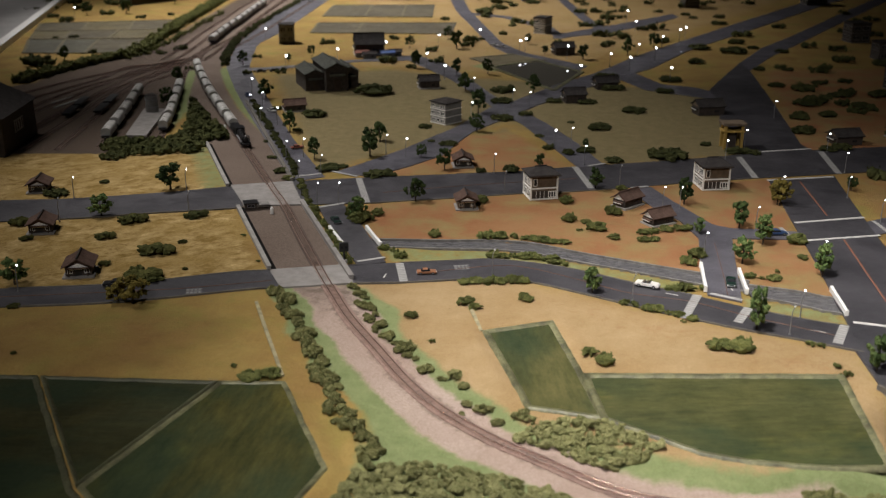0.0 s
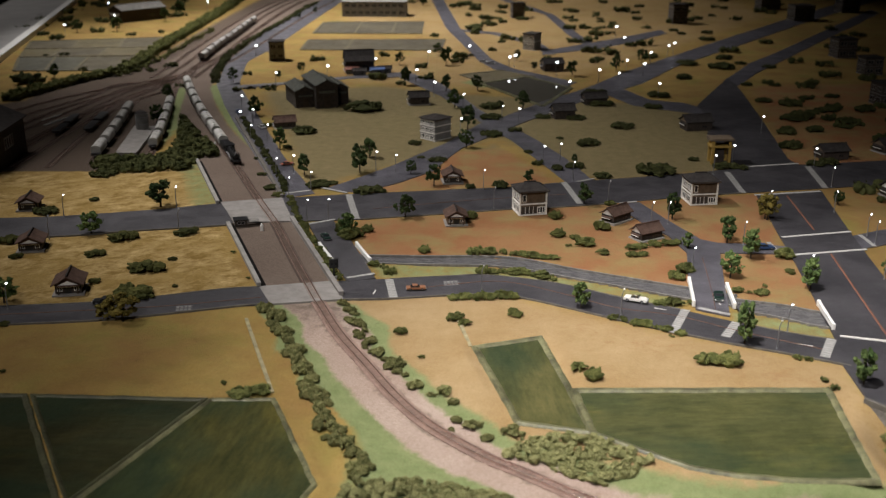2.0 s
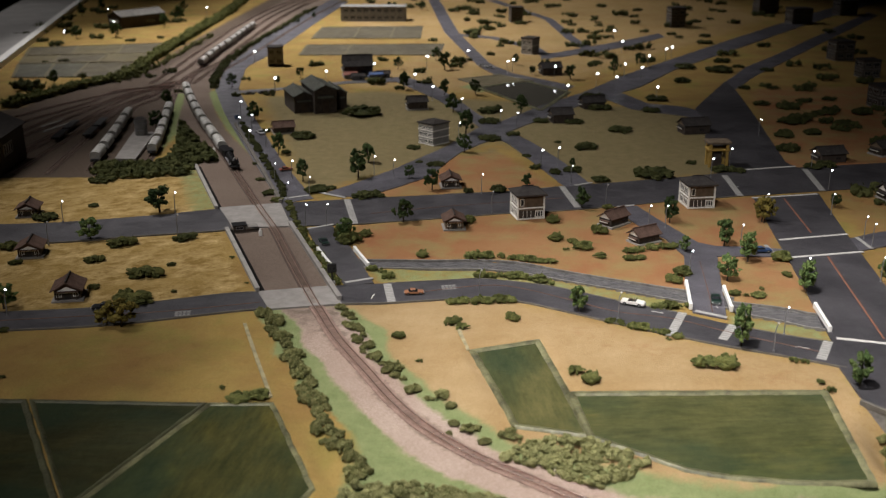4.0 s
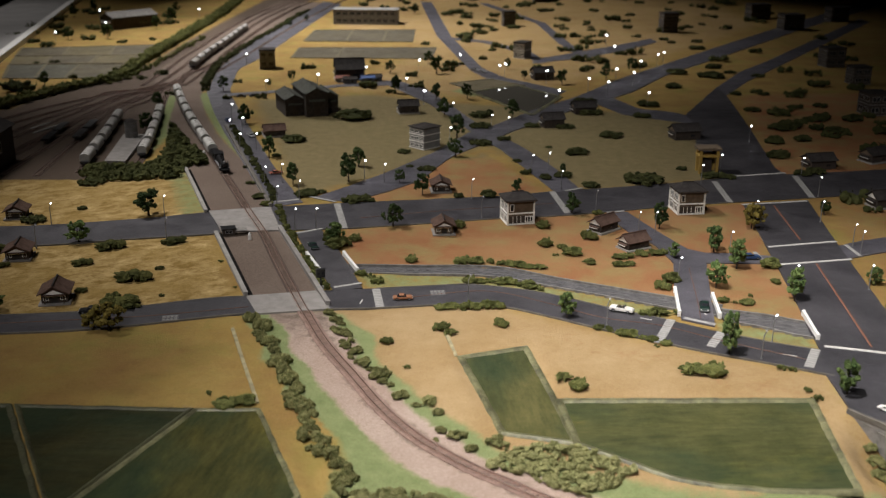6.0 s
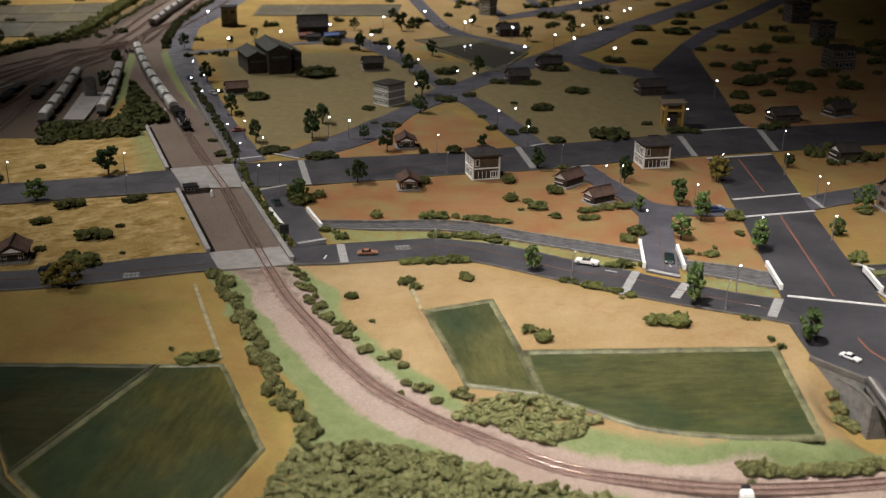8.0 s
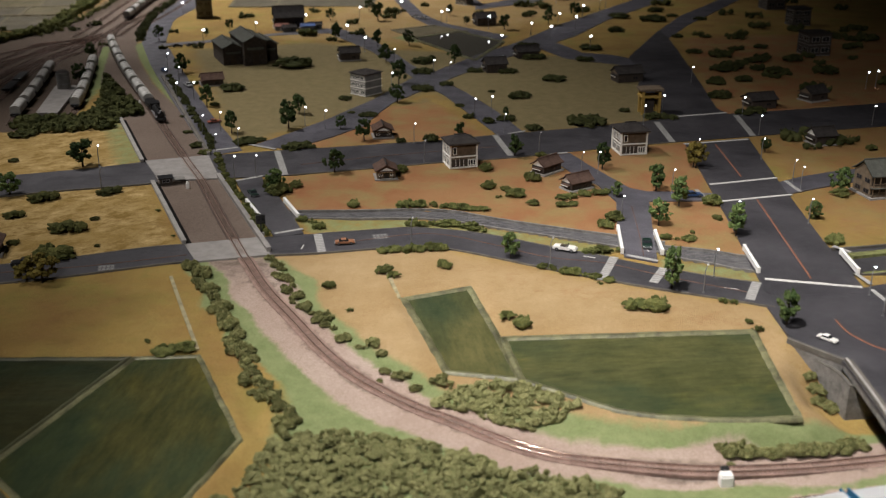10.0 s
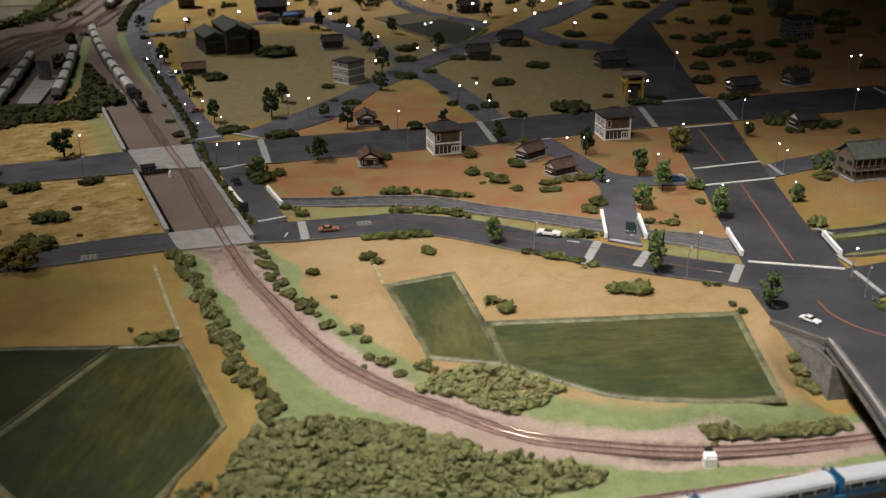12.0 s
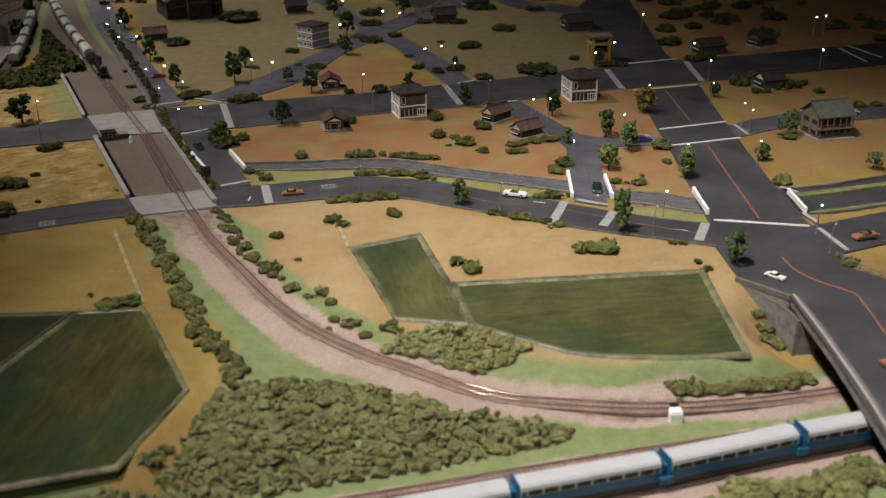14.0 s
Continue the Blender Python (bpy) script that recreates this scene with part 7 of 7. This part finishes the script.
for plan in (LAMPS_WEST, LAMPS_ROAD, LAMPS_NORTH, LAMPS_EAST):
    for x, y in plan:
        if min(math.dist((x, y), q) for q in ((-0.62, 1.739), (-0.598, 1.62), (-1.529, 4.618), (-0.506, 2.606))) < 0.008:
            continue
        off = min(math.dist((x, y), q) for q in ((-0.404, 1.668), (0.109, 1.812), (0.313, 1.862), (0.088, 1.422), (0.449, 1.246), (0.643, 1.175), (0.271, 1.343))) < 0.006
        copy_thing(UNLIT if off else FAR_LIT if y > 2.75 else MID_LIT if y > 2.0 else LIT, pose(x - 0.0026, y, 0.001))


# ---- vehicles ----
def car(x, y, turn, paint, label, open_top=False, k=1.0):
    """A small model car: rounded body, glasshouse, bumpers, lights and four wheels."""
    q = thing("car", pose(x, y, 0.0015, 0, 0, turn), label, "car", "model cars")
    q.scale = (k, k, k if open_top else k * 0.82)
    bm = bmesh.new()
    prof = [(-0.0160, 0.0022), (-0.0162, 0.0050), (-0.0150, 0.0062), (-0.0060, 0.0066), (0.0050, 0.0066), (0.0145, 0.0060), (0.0162, 0.0044), (0.0160, 0.0022)]
    prism(bm, prof, -0.0062, 0.0062)
    bmesh.ops.bevel(bm, geom=list(bm.edges), offset=0.0006, segments=2, affect="EDGES")
    part("body", bm, paint, q)
    if open_top:
        part("seat_well", boxed(-0.0068, 0.0042, -0.0048, 0.0048, 0.0058, 0.0069, 0.0003), M_BLACK, q)
        for u in (-0.004, 0.001):
            part("seat", boxed(u - 0.0008, u + 0.0008, -0.0042, 0.0042, 0.006, 0.0086, 0.0004), M_WALL, q)
        part("windscreen", boxed(0.0040, 0.0046, -0.0050, 0.0050, 0.0064, 0.0096, 0, ), M_GLASS, q)
    else:
        bm = prism(bmesh.new(), [(-0.0095, 0.0064), (-0.0062, 0.0100), (0.0022, 0.0102), (0.0062, 0.0064)], -0.0052, 0.0052)
        bmesh.ops.bevel(bm, geom=list(bm.edges), offset=0.0004, segments=1, affect="EDGES")
        part("glasshouse", bm, M_GLASS, q)
        part("roof", boxed(-0.0064, 0.0022, -0.0049, 0.0049, 0.0099, 0.0106, 0.0003), paint, q)
    for u in (-0.0164, 0.0164):
        part("bumper", boxed(u - 0.0006, u + 0.0006, -0.0058, 0.0058, 0.0024, 0.0034, 0.0002), M_STEEL, q)
    for s in (-1, 1):
        part("headlight", boxed(0.0156, 0.0164, s * 0.0046 - 0.0008, s * 0.0046 + 0.0008, 0.0040, 0.0054, 0.0003), M_LAMP_OFF, q)
    for u in (-0.0100, 0.0100):
        for s in (-1, 1):
            w = part("wheel", tube(bmesh.new(), (u, s * 0.0050, 0.0024), (u, s * 0.0066, 0.0024), 0.0025, 0.0025, 14), M_TYRE, q)
            part("hub", tube(bmesh.new(), (u, s * 0.0064, 0.0024), (u, s * 0.0069, 0.0024), 0.0012, 0.0012, 10), M_STEEL, w)
    return q


P_ORANGE = plain("car_paint_orange", (0.30, 0.135, 0.068), 0.4, vary=0.08, depth=0.0)
P_WHITE = plain("car_paint_white", (0.72, 0.70, 0.66), 0.35, vary=0.05, depth=0.0)
P_GREEN = plain("car_paint_green", (0.010, 0.026, 0.020), 0.35, vary=0.1, depth=0.0)
P_BLUE = plain("car_paint_blue", (0.03, 0.06, 0.14), 0.35, vary=0.1, depth=0.0)
P_RED = plain("car_paint_red", (0.28, 0.09, 0.06), 0.4, vary=0.1, depth=0.0)
P_SILVER = plain("car_paint_silver", (0.38, 0.38, 0.38), 0.35, vary=0.1, depth=0.0)
car(-0.004, 1.424, 8, P_ORANGE, "dull orange saloon car on the asphalt road", False, 0.84)
car(0.296, 1.392, -22, P_WHITE, "white open-top car on the asphalt road", True)
car(-0.420, 1.358, 190, M_BLACK, "black car at the road edge")
car(0.411, 1.408, -100, P_GREEN, "dark green car on the side road")
car(-0.162, 1.640, 113, P_GREEN, "dark green car on the road beside the rails", False, 0.9)
car(0.524, 1.616, 8, P_BLUE, "dark blue car on the side lane")
car(-0.303, 2.087, 30, P_RED, "dull red car at the verge", False, 0.85)
car(-0.420, 2.412, 120, P_SILVER, "silver car on the lane beside the rails")
car(-0.510, 2.574, 110, P_BLUE, "blue-grey car on the lane beside the rails")
car(0.553, 1.114, -50, P_WHITE, "white car beside the bridge parapet", False, 0.72)
car(0.702, 1.215, 16, P_ORANGE, "orange car on the road", True)
car(0.592, 0.905, -75, P_ORANGE, "orange car on the bridge road")
car(0.905, 1.735, 8, P_SILVER, "silver car behind the inn", False, 1.1)
for x, y, t in ((-0.545, 2.885, 15), (-0.51, 2.895, 15), (0.09, 3.36, -40), (0.115, 3.33, -40)):
    car(x, y, t, P_SILVER if x > 0 else M_BLACK, "small parked car far off on the lane", False, 0.9)


# ---- trains ----
def place_on(line, s):
    """A pose on a line at s metres, x along it."""
    k = np.concatenate([[0], np.cumsum(np.linalg.norm(np.diff(line, axis=0), axis=1))])
    p = Vector([np.interp(s, k, line[:, j]) for j in range(3)])
    q = Vector([np.interp(s + 0.01, k, line[:, j]) - np.interp(s - 0.01, k, line[:, j]) for j in range(3)])
    return Matrix.Translation(p + Vector((0, 0, 0.0040))) @ q.to_track_quat("X", "Z").to_matrix().to_4x4()


def bogies(q, xs):
    for u in xs:
        b = part("bogie", boxed(u - 0.010, u + 0.010, -0.0056, 0.0056, 0.0016, 0.0036, 0.0004), M_BLACK, q)
        for du in (-0.0065, 0.0065):
            for s in (-1, 1):
                part("wheel", tube(bmesh.new(), (u + du, s * 0.0042, 0.0025), (u + du, s * 0.0054, 0.0025), 0.0028, 0.0028, 12), M_STEEL, b)


def wagon(m, length=0.090):
    """A grey-white covered wagon with a rounded roof and ribbed sides."""
    q = thing("covered_wagon", m, "grey-white covered goods wagon with rounded roof", "wagon", "covered wagons")
    h = length / 2
    part("frame", boxed(-h, h, -0.0085, 0.0085, 0.0036, 0.0060, 0.0003), M_BLACK, q)
    prof = [(-0.0095, 0.0060), (0.0095, 0.0060), (0.0098, 0.0165), (0.0082, 0.0200), (0.0045, 0.0222), (0, 0.0228), (-0.0045, 0.0222), (-0.0082, 0.0200), (-0.0098, 0.0165)]
    bm = prism(bmesh.new(), prof, -h + 0.0085, h - 0.0085)
    bmesh.ops.transform(bm, matrix=Matrix.Rotation(radians(90), 4, "Z"), verts=bm.verts)
    part("body", bm, M_WAGON, q)
    for i in range(6):
        u = -h + 0.012 + i * (length - 0.024) / 5
        for s in (-1, 1):
            part("rib", boxed(u - 0.0006, u + 0.0006, s * 0.0098 - 0.0005, s * 0.0098 + 0.0005, 0.0060, 0.0165), M_WAGON, q)
    for u in (-0.022, 0, 0.022):
        part("hatch", boxed(u - 0.004, u + 0.004, -0.0028, 0.0028, 0.0222, 0.0238, 0.0005), M_WAGON, q)
    for e in (-1, 1):
        part("end_platform", boxed(e * (h - 0.004) - 0.0036, e * (h - 0.004) + 0.0036, -0.0080, 0.0080, 0.0060, 0.0085, 0.0003), M_BLACK, q)
        part("coupler", boxed(e * (h + 0.0015) - 0.003, e * (h + 0.0015) + 0.003, -0.001, 0.001, 0.0040, 0.0055), M_BLACK, q)
    bogies(q, (-h + 0.016, h - 0.016))
    return q


def locomotive(m):
    q = thing("steam_locomotive", m, "black steam locomotive at the head of the goods train", "locomotive")
    part("frame", boxed(-0.046, 0.050, -0.0068, 0.0068, 0.0048, 0.0075, 0.0004), M_BLACK, q)
    part("boiler", tube(bmesh.new(), (-0.018, 0, 0.0150), (0.044, 0, 0.0145), 0.0070, 0.0064, 20), M_BLACK, q)
    part("smokebox_door", tube(bmesh.new(), (0.044, 0, 0.0145), (0.0462, 0, 0.0145), 0.0058, 0.0038, 18), M_BLACK, q)
    part("chimney", tube(bmesh.new(), (0.036, 0, 0.020), (0.036, 0, 0.0265), 0.0020, 0.0025, 12), M_BLACK, q)
    part("steam_dome", tube(bmesh.new(), (0.016, 0, 0.020), (0.016, 0, 0.0248), 0.0034, 0.0024, 12), M_BLACK, q)
    part("sand_dome", tube(bmesh.new(), (0.000, 0, 0.020), (0.000, 0, 0.0242), 0.0030, 0.0022, 12), M_BLACK, q)
    part("cab", boxed(-0.040, -0.018, -0.0092, 0.0092, 0.0060, 0.0225, 0.0004), M_BLACK, q)
    part("cab_roof", boxed(-0.043, -0.016, -0.0100, 0.0100, 0.0225, 0.0242, 0.0006), M_BLACK, q)
    for s in (-1, 1):
        part("running_board", boxed(-0.018, 0.048, s * 0.0082 - 0.0014, s * 0.0082 + 0.0014, 0.0098, 0.0106), M_STEEL, q)
        part("smoke_deflector", boxed(0.030, 0.044, s * 0.0084 - 0.0003, s * 0.0084 + 0.0003, 0.0106, 0.0200), M_BLACK, q)
        part("cylinder", tube(bmesh.new(), (0.034, s * 0.0078, 0.0058), (0.044, s * 0.0078, 0.0058), 0.0028, 0.0028, 12), M_BLACK, q)
        part("cab_window", boxed(-0.034, -0.025, s * 0.0092 - 0.0003, s * 0.0092 + 0.0003, 0.0150, 0.0200), M_GLASS, q)
        for u, r in ((-0.014, 0.0052), (0.000, 0.0052), (0.014, 0.0052), (0.028, 0.0052), (0.042, 0.0030), (-0.032, 0.0030)):
            part("wheel", tube(bmesh.new(), (u, s * 0.0044, r - 0.0004), (u, s * 0.0056, r - 0.0004), r, r, 16), M_STEEL, q)
        part("coupling_rod", boxed(-0.015, 0.029, s * 0.0062 - 0.0003, s * 0.0062 + 0.0003, 0.0040, 0.0050), M_STEEL, q)
    part("buffer_beam", boxed(0.049, 0.051, -0.0085, 0.0085, 0.0042, 0.0072, 0.0003), M_BLACK, q)
    part("headlamp", tube(bmesh.new(), (0.0455, 0, 0.0226), (0.0475, 0, 0.0226), 0.0013, 0.0013, 10), M_LAMP_OFF, q)
    return q


def tender(m):
    q = thing("coal_tender", m, "black coal tender behind the steam locomotive", "tender")
    part("tank", boxed(-0.024, 0.024, -0.0090, 0.0090, 0.0050, 0.0165, 0.0006), M_BLACK, q)
    bm = bmesh.new()
    box(bm, -0.016, 0.020, -0.0070, 0.0070, 0.0160, 0.0195, 0.0025)
    part("coal", bm, M_BLACK, q)
    bogies(q, (-0.013, 0.013))
    return q


def coach(m, length=0.1278):
    """A blue passenger coach with a pale roof and a grey window band."""
    q = thing("passenger_coach", m, "blue passenger coach with pale grey roof", "coach", "blue coaches")
    h = length / 2
    part("body", boxed(-h, h, -0.0098, 0.0098, 0.0060, 0.0215, 0.0006), M_BLUE, q)
    prof = [(-0.0100, 0.0210), (0.0100, 0.0210), (0.0096, 0.0236), (0.0072, 0.0258), (0.0038, 0.0268), (0, 0.0271), (-0.0038, 0.0268), (-0.0072, 0.0258), (-0.0096, 0.0236)]
    bm = prism(bmesh.new(), prof, -h - 0.0004, h + 0.0004)
    bmesh.ops.transform(bm, matrix=Matrix.Rotation(radians(90), 4, "Z"), verts=bm.verts)
    part("roof", bm, M_COACH, q)
    for s in (-1, 1):
        part("waist_band", boxed(-h + 0.001, h - 0.001, s * 0.0100 - 0.0002, s * 0.0100 + 0.0002, 0.0152, 0.0212), M_COACH, q)
        n = 8
        for i in range(n):
            u = -h + 0.014 + i * (length - 0.028) / (n - 1)
            part("window", boxed(u - 0.0061, u + 0.0061, s * 0.0101 - 0.0004, s * 0.0101 + 0.0004, 0.0158, 0.0205, 0.0002), M_COACH_GLASS, q)
        for u in (-h + 0.0045, h - 0.0045):
            part("door", boxed(u - 0.0022, u + 0.0022, s * 0.0100 - 0.0004, s * 0.0100 + 0.0004, 0.0064, 0.0205), M_BLUE, q)
        # Black side plate for the dark underframe, with the shadow beneath painted in.
        part("underframe_shade", boxed(-h + 0.004, h - 0.004, s * 0.0088 - 0.0006, s * 0.0088 + 0.0006, 0.0005, 0.0062), M_BLACK, q)
    for e in (-1, 1):
        part("gangway", boxed(e * (h + 0.0022) - 0.0020, e * (h + 0.0022) + 0.0020, -0.0058, 0.0058, 0.0030, 0.0190, 0.0005), M_BLUE, q)
        part("end_frame", boxed(e * h - 0.0007, e * h + 0.0007, -0.0104, 0.0104, 0.0026, 0.0273, 0.0004), M_BLUE, q)
        part("coupler_pocket", boxed(e * (h + 0.001) - 0.0036, e * (h + 0.001) + 0.0036, -0.0125, -0.0095, 0.0030, 0.0110, 0.0008), M_BLUE, q)
    bogies(q, (-h + 0.022, h - 0.022))
    return q


k = int(np.argmin(np.hypot(MAIN_LINE[:, 0] + 0.404, MAIN_LINE[:, 1] - 2.08)))
s0 = float(s_main[k])
locomotive(place_on(MAIN_LINE, s0 - 0.05))
tender(place_on(MAIN_LINE, s0 - 0.05 - 0.075))
W0 = wagon(place_on(MAIN_LINE, s0 - 0.05 - 0.149))
for i in range(1, 8):
    copy_thing(W0, place_on(MAIN_LINE, s0 - 0.05 - 0.149 - 0.098 * i))
for i in range(10):
    copy_thing(W0, place_on(FAR_LINE, 1.95 + 0.098 * i))
SIDE_1 = smooth_line([(-0.70, 2.10, 0.0), (-0.745, 2.38, 0.0), (-0.80, 2.68, 0.0)], 0.02)
SIDE_2 = smooth_line([(-0.603, 2.16, 0.0), (-0.625, 2.30, 0.0), (-0.680, 2.56, 0.0), (-0.735, 2.80, 0.0)], 0.02)
for i in range(5):
    copy_thing(W0, place_on(SIDE_1, 0.065 + 0.098 * i))
    copy_thing(W0, place_on(SIDE_2, 0.080 + 0.098 * i))
for ln in ([(-0.862, 2.31, 0), (-0.886, 2.51, 0)], [(-0.802, 2.34, 0), (-0.825, 2.53, 0)]):
    l2 = smooth_line(ln, 0.01)
    for s in (0.05, 0.15):
        q = thing("flat_wagon", place_on(l2, s), "empty dark flat wagon on a siding", "wagon", "flat wagons")
        part("deck", boxed(-0.042, 0.042, -0.009, 0.009, 0.0036, 0.0078, 0.0004), M_BLACK, q)
        bogies(q, (-0.028, 0.028))
sb = np.concatenate([[0], np.cumsum(np.linalg.norm(np.diff(BLUE_B, axis=0), axis=1))])
s_end = float(sb[np.abs(BLUE_B[:, 0] - 0.345).argmin()])
C0 = coach(place_on(BLUE_B, s_end + 0.0675))
for i in (-3, -2, -1, 1):
    copy_thing(C0, place_on(BLUE_B, s_end + 0.0675 + 0.135 * i))

# ---- yard and lineside things ----
q = thing("loading_platform", pose(0, 0, 0), "low grey concrete loading platform between sidings", "platform")
ribbon("slab", [(-0.672, 2.15), (-0.712, 2.40)], [(-0.628, 2.15), (-0.660, 2.40)], 0.007, 0.008, M_PANEL, 4, q)
q = thing("coal_silo", pose(-0.684, 2.372, 0.006), "round dark steel silo on the platform", "silo")
part("tank", tube(bmesh.new(), (0, 0, 0.0), (0, 0, 0.037), 0.014, 0.014, 20), M_WALL_GREY, q)
part("cap", tube(bmesh.new(), (0, 0, 0.037), (0, 0, 0.042), 0.0145, 0.006, 20), M_ROOF, q)
for z in (0.012, 0.028):
    part("hoop", tube(bmesh.new(), (0, 0, z), (0, 0, z + 0.0012), 0.0145, 0.0145, 20), M_STEEL, q)
for a, b in (((-0.93, 2.42), (-0.90, 2.54)), ((-0.955, 2.47), (-0.935, 2.54))):
    v, f = swept(smooth_line([(*a, 0), (*b, 0)], 0.02), 0.006, 0.0, 0.0022)
    tagged(from_arrays("inspection_edge", v, f, M_CONCRETE), "pale inspection pit edge in the yard", "pit edge", kind="structure")


def crossing_signal(x, y, turn):
    q = thing("crossing_signal", pose(x, y, 0.001, 0, 0, turn), "black level-crossing signal box on a post", "signal")
    part("post", tube(bmesh.new(), (0, 0, 0), (0, 0, 0.020), 0.0014, 0.0012, 8), M_BLACK, q)
    part("head", boxed(-0.0065, 0.0065, -0.003, 0.003, 0.017, 0.030, 0.0008), M_BLACK, q)
    part("base", boxed(-0.004, 0.004, -0.003, 0.003, -0.001, 0.004, 0.0004), M_CONCRETE, q)
    for u in (-0.003, 0.003):
        part("lens", tube(bmesh.new(), (u, -0.0029, 0.0235), (u, -0.0036, 0.0235), 0.0018, 0.0018, 10), M_GLASS, q)


crossing_signal(-0.124, 1.462, 15)
q = thing("crossing_hut", pose(-0.312, 1.703, 0.001, 0, 0, 18), "small dark crossing keeper's hut with flat roof", "hut")
part("wall", boxed(-0.010, 0.010, -0.008, 0.008, -0.001, 0.0095), M_WALL_DARK, q)
part("roof", boxed(-0.012, 0.012, -0.010, 0.010, 0.0095, 0.0112, 0.0004), M_BLACK, q)
part("canopy", boxed(0.0105, 0.030, -0.010, 0.008, 0.0055, 0.0070, 0.0003), M_STONE, q)
window(q, 0, 0.0055, 0.012, 0.005, 0, 0.0081, M_STEEL)
for x, y, h, lb in ((-0.272, 1.680, 0.010, "small white lineside marker post"), (-0.483, 2.229, 0.012, "small white lineside marker post")):
    q = thing("marker_post", pose(x, y, 0.001), lb, "marker post", "marker posts")
    part("post", boxed(-0.0026, 0.0026, -0.0024, 0.0024, -0.003, h * 0.7, 0.0004), M_WHITE, q)
    part("cap", tube(bmesh.new(), (0, 0, h * 0.7), (0, 0, h), 0.0026, 0.0012, 10), M_WHITE, q)
q = thing("relay_box", pose(0.386, 0.905, zv(0.386, 0.905) + 0.001), "white relay box with dark head beside the track", "relay box")
part("cabinet", boxed(-0.0062, 0.0062, -0.005, 0.005, -0.002, 0.0085, 0.0007), M_WHITE, q)
part("sloping_lid", boxed(-0.0055, 0.0055, -0.004, 0.005, 0.0085, 0.0105, 0.0006), M_WHITE, q)
part("sensor", boxed(-0.004, 0.004, 0.0052, 0.0095, 0.0085, 0.0130, 0.0005), M_BLACK, q)
q = thing("road_fence", Matrix(), "low grey fence along the curved road edge", "fence")
fl = smooth_line([(0.645, 1.165, 0), (0.660, 1.125, 0), (0.70, 1.09, 0), (0.78, 1.08, 0)], 0.012)
for p in fl:
    part("post", boxed(p[0] - 0.0006, p[0] + 0.0006, p[1] - 0.0006, p[1] + 0.0006, -0.003, 0.0075), M_STEEL, q)
for z in (0.0035, 0.0068):
    v, f = swept(fl, 0.0008, z, z + 0.0009)
    from_arrays("rail", v, f, M_STEEL, q)
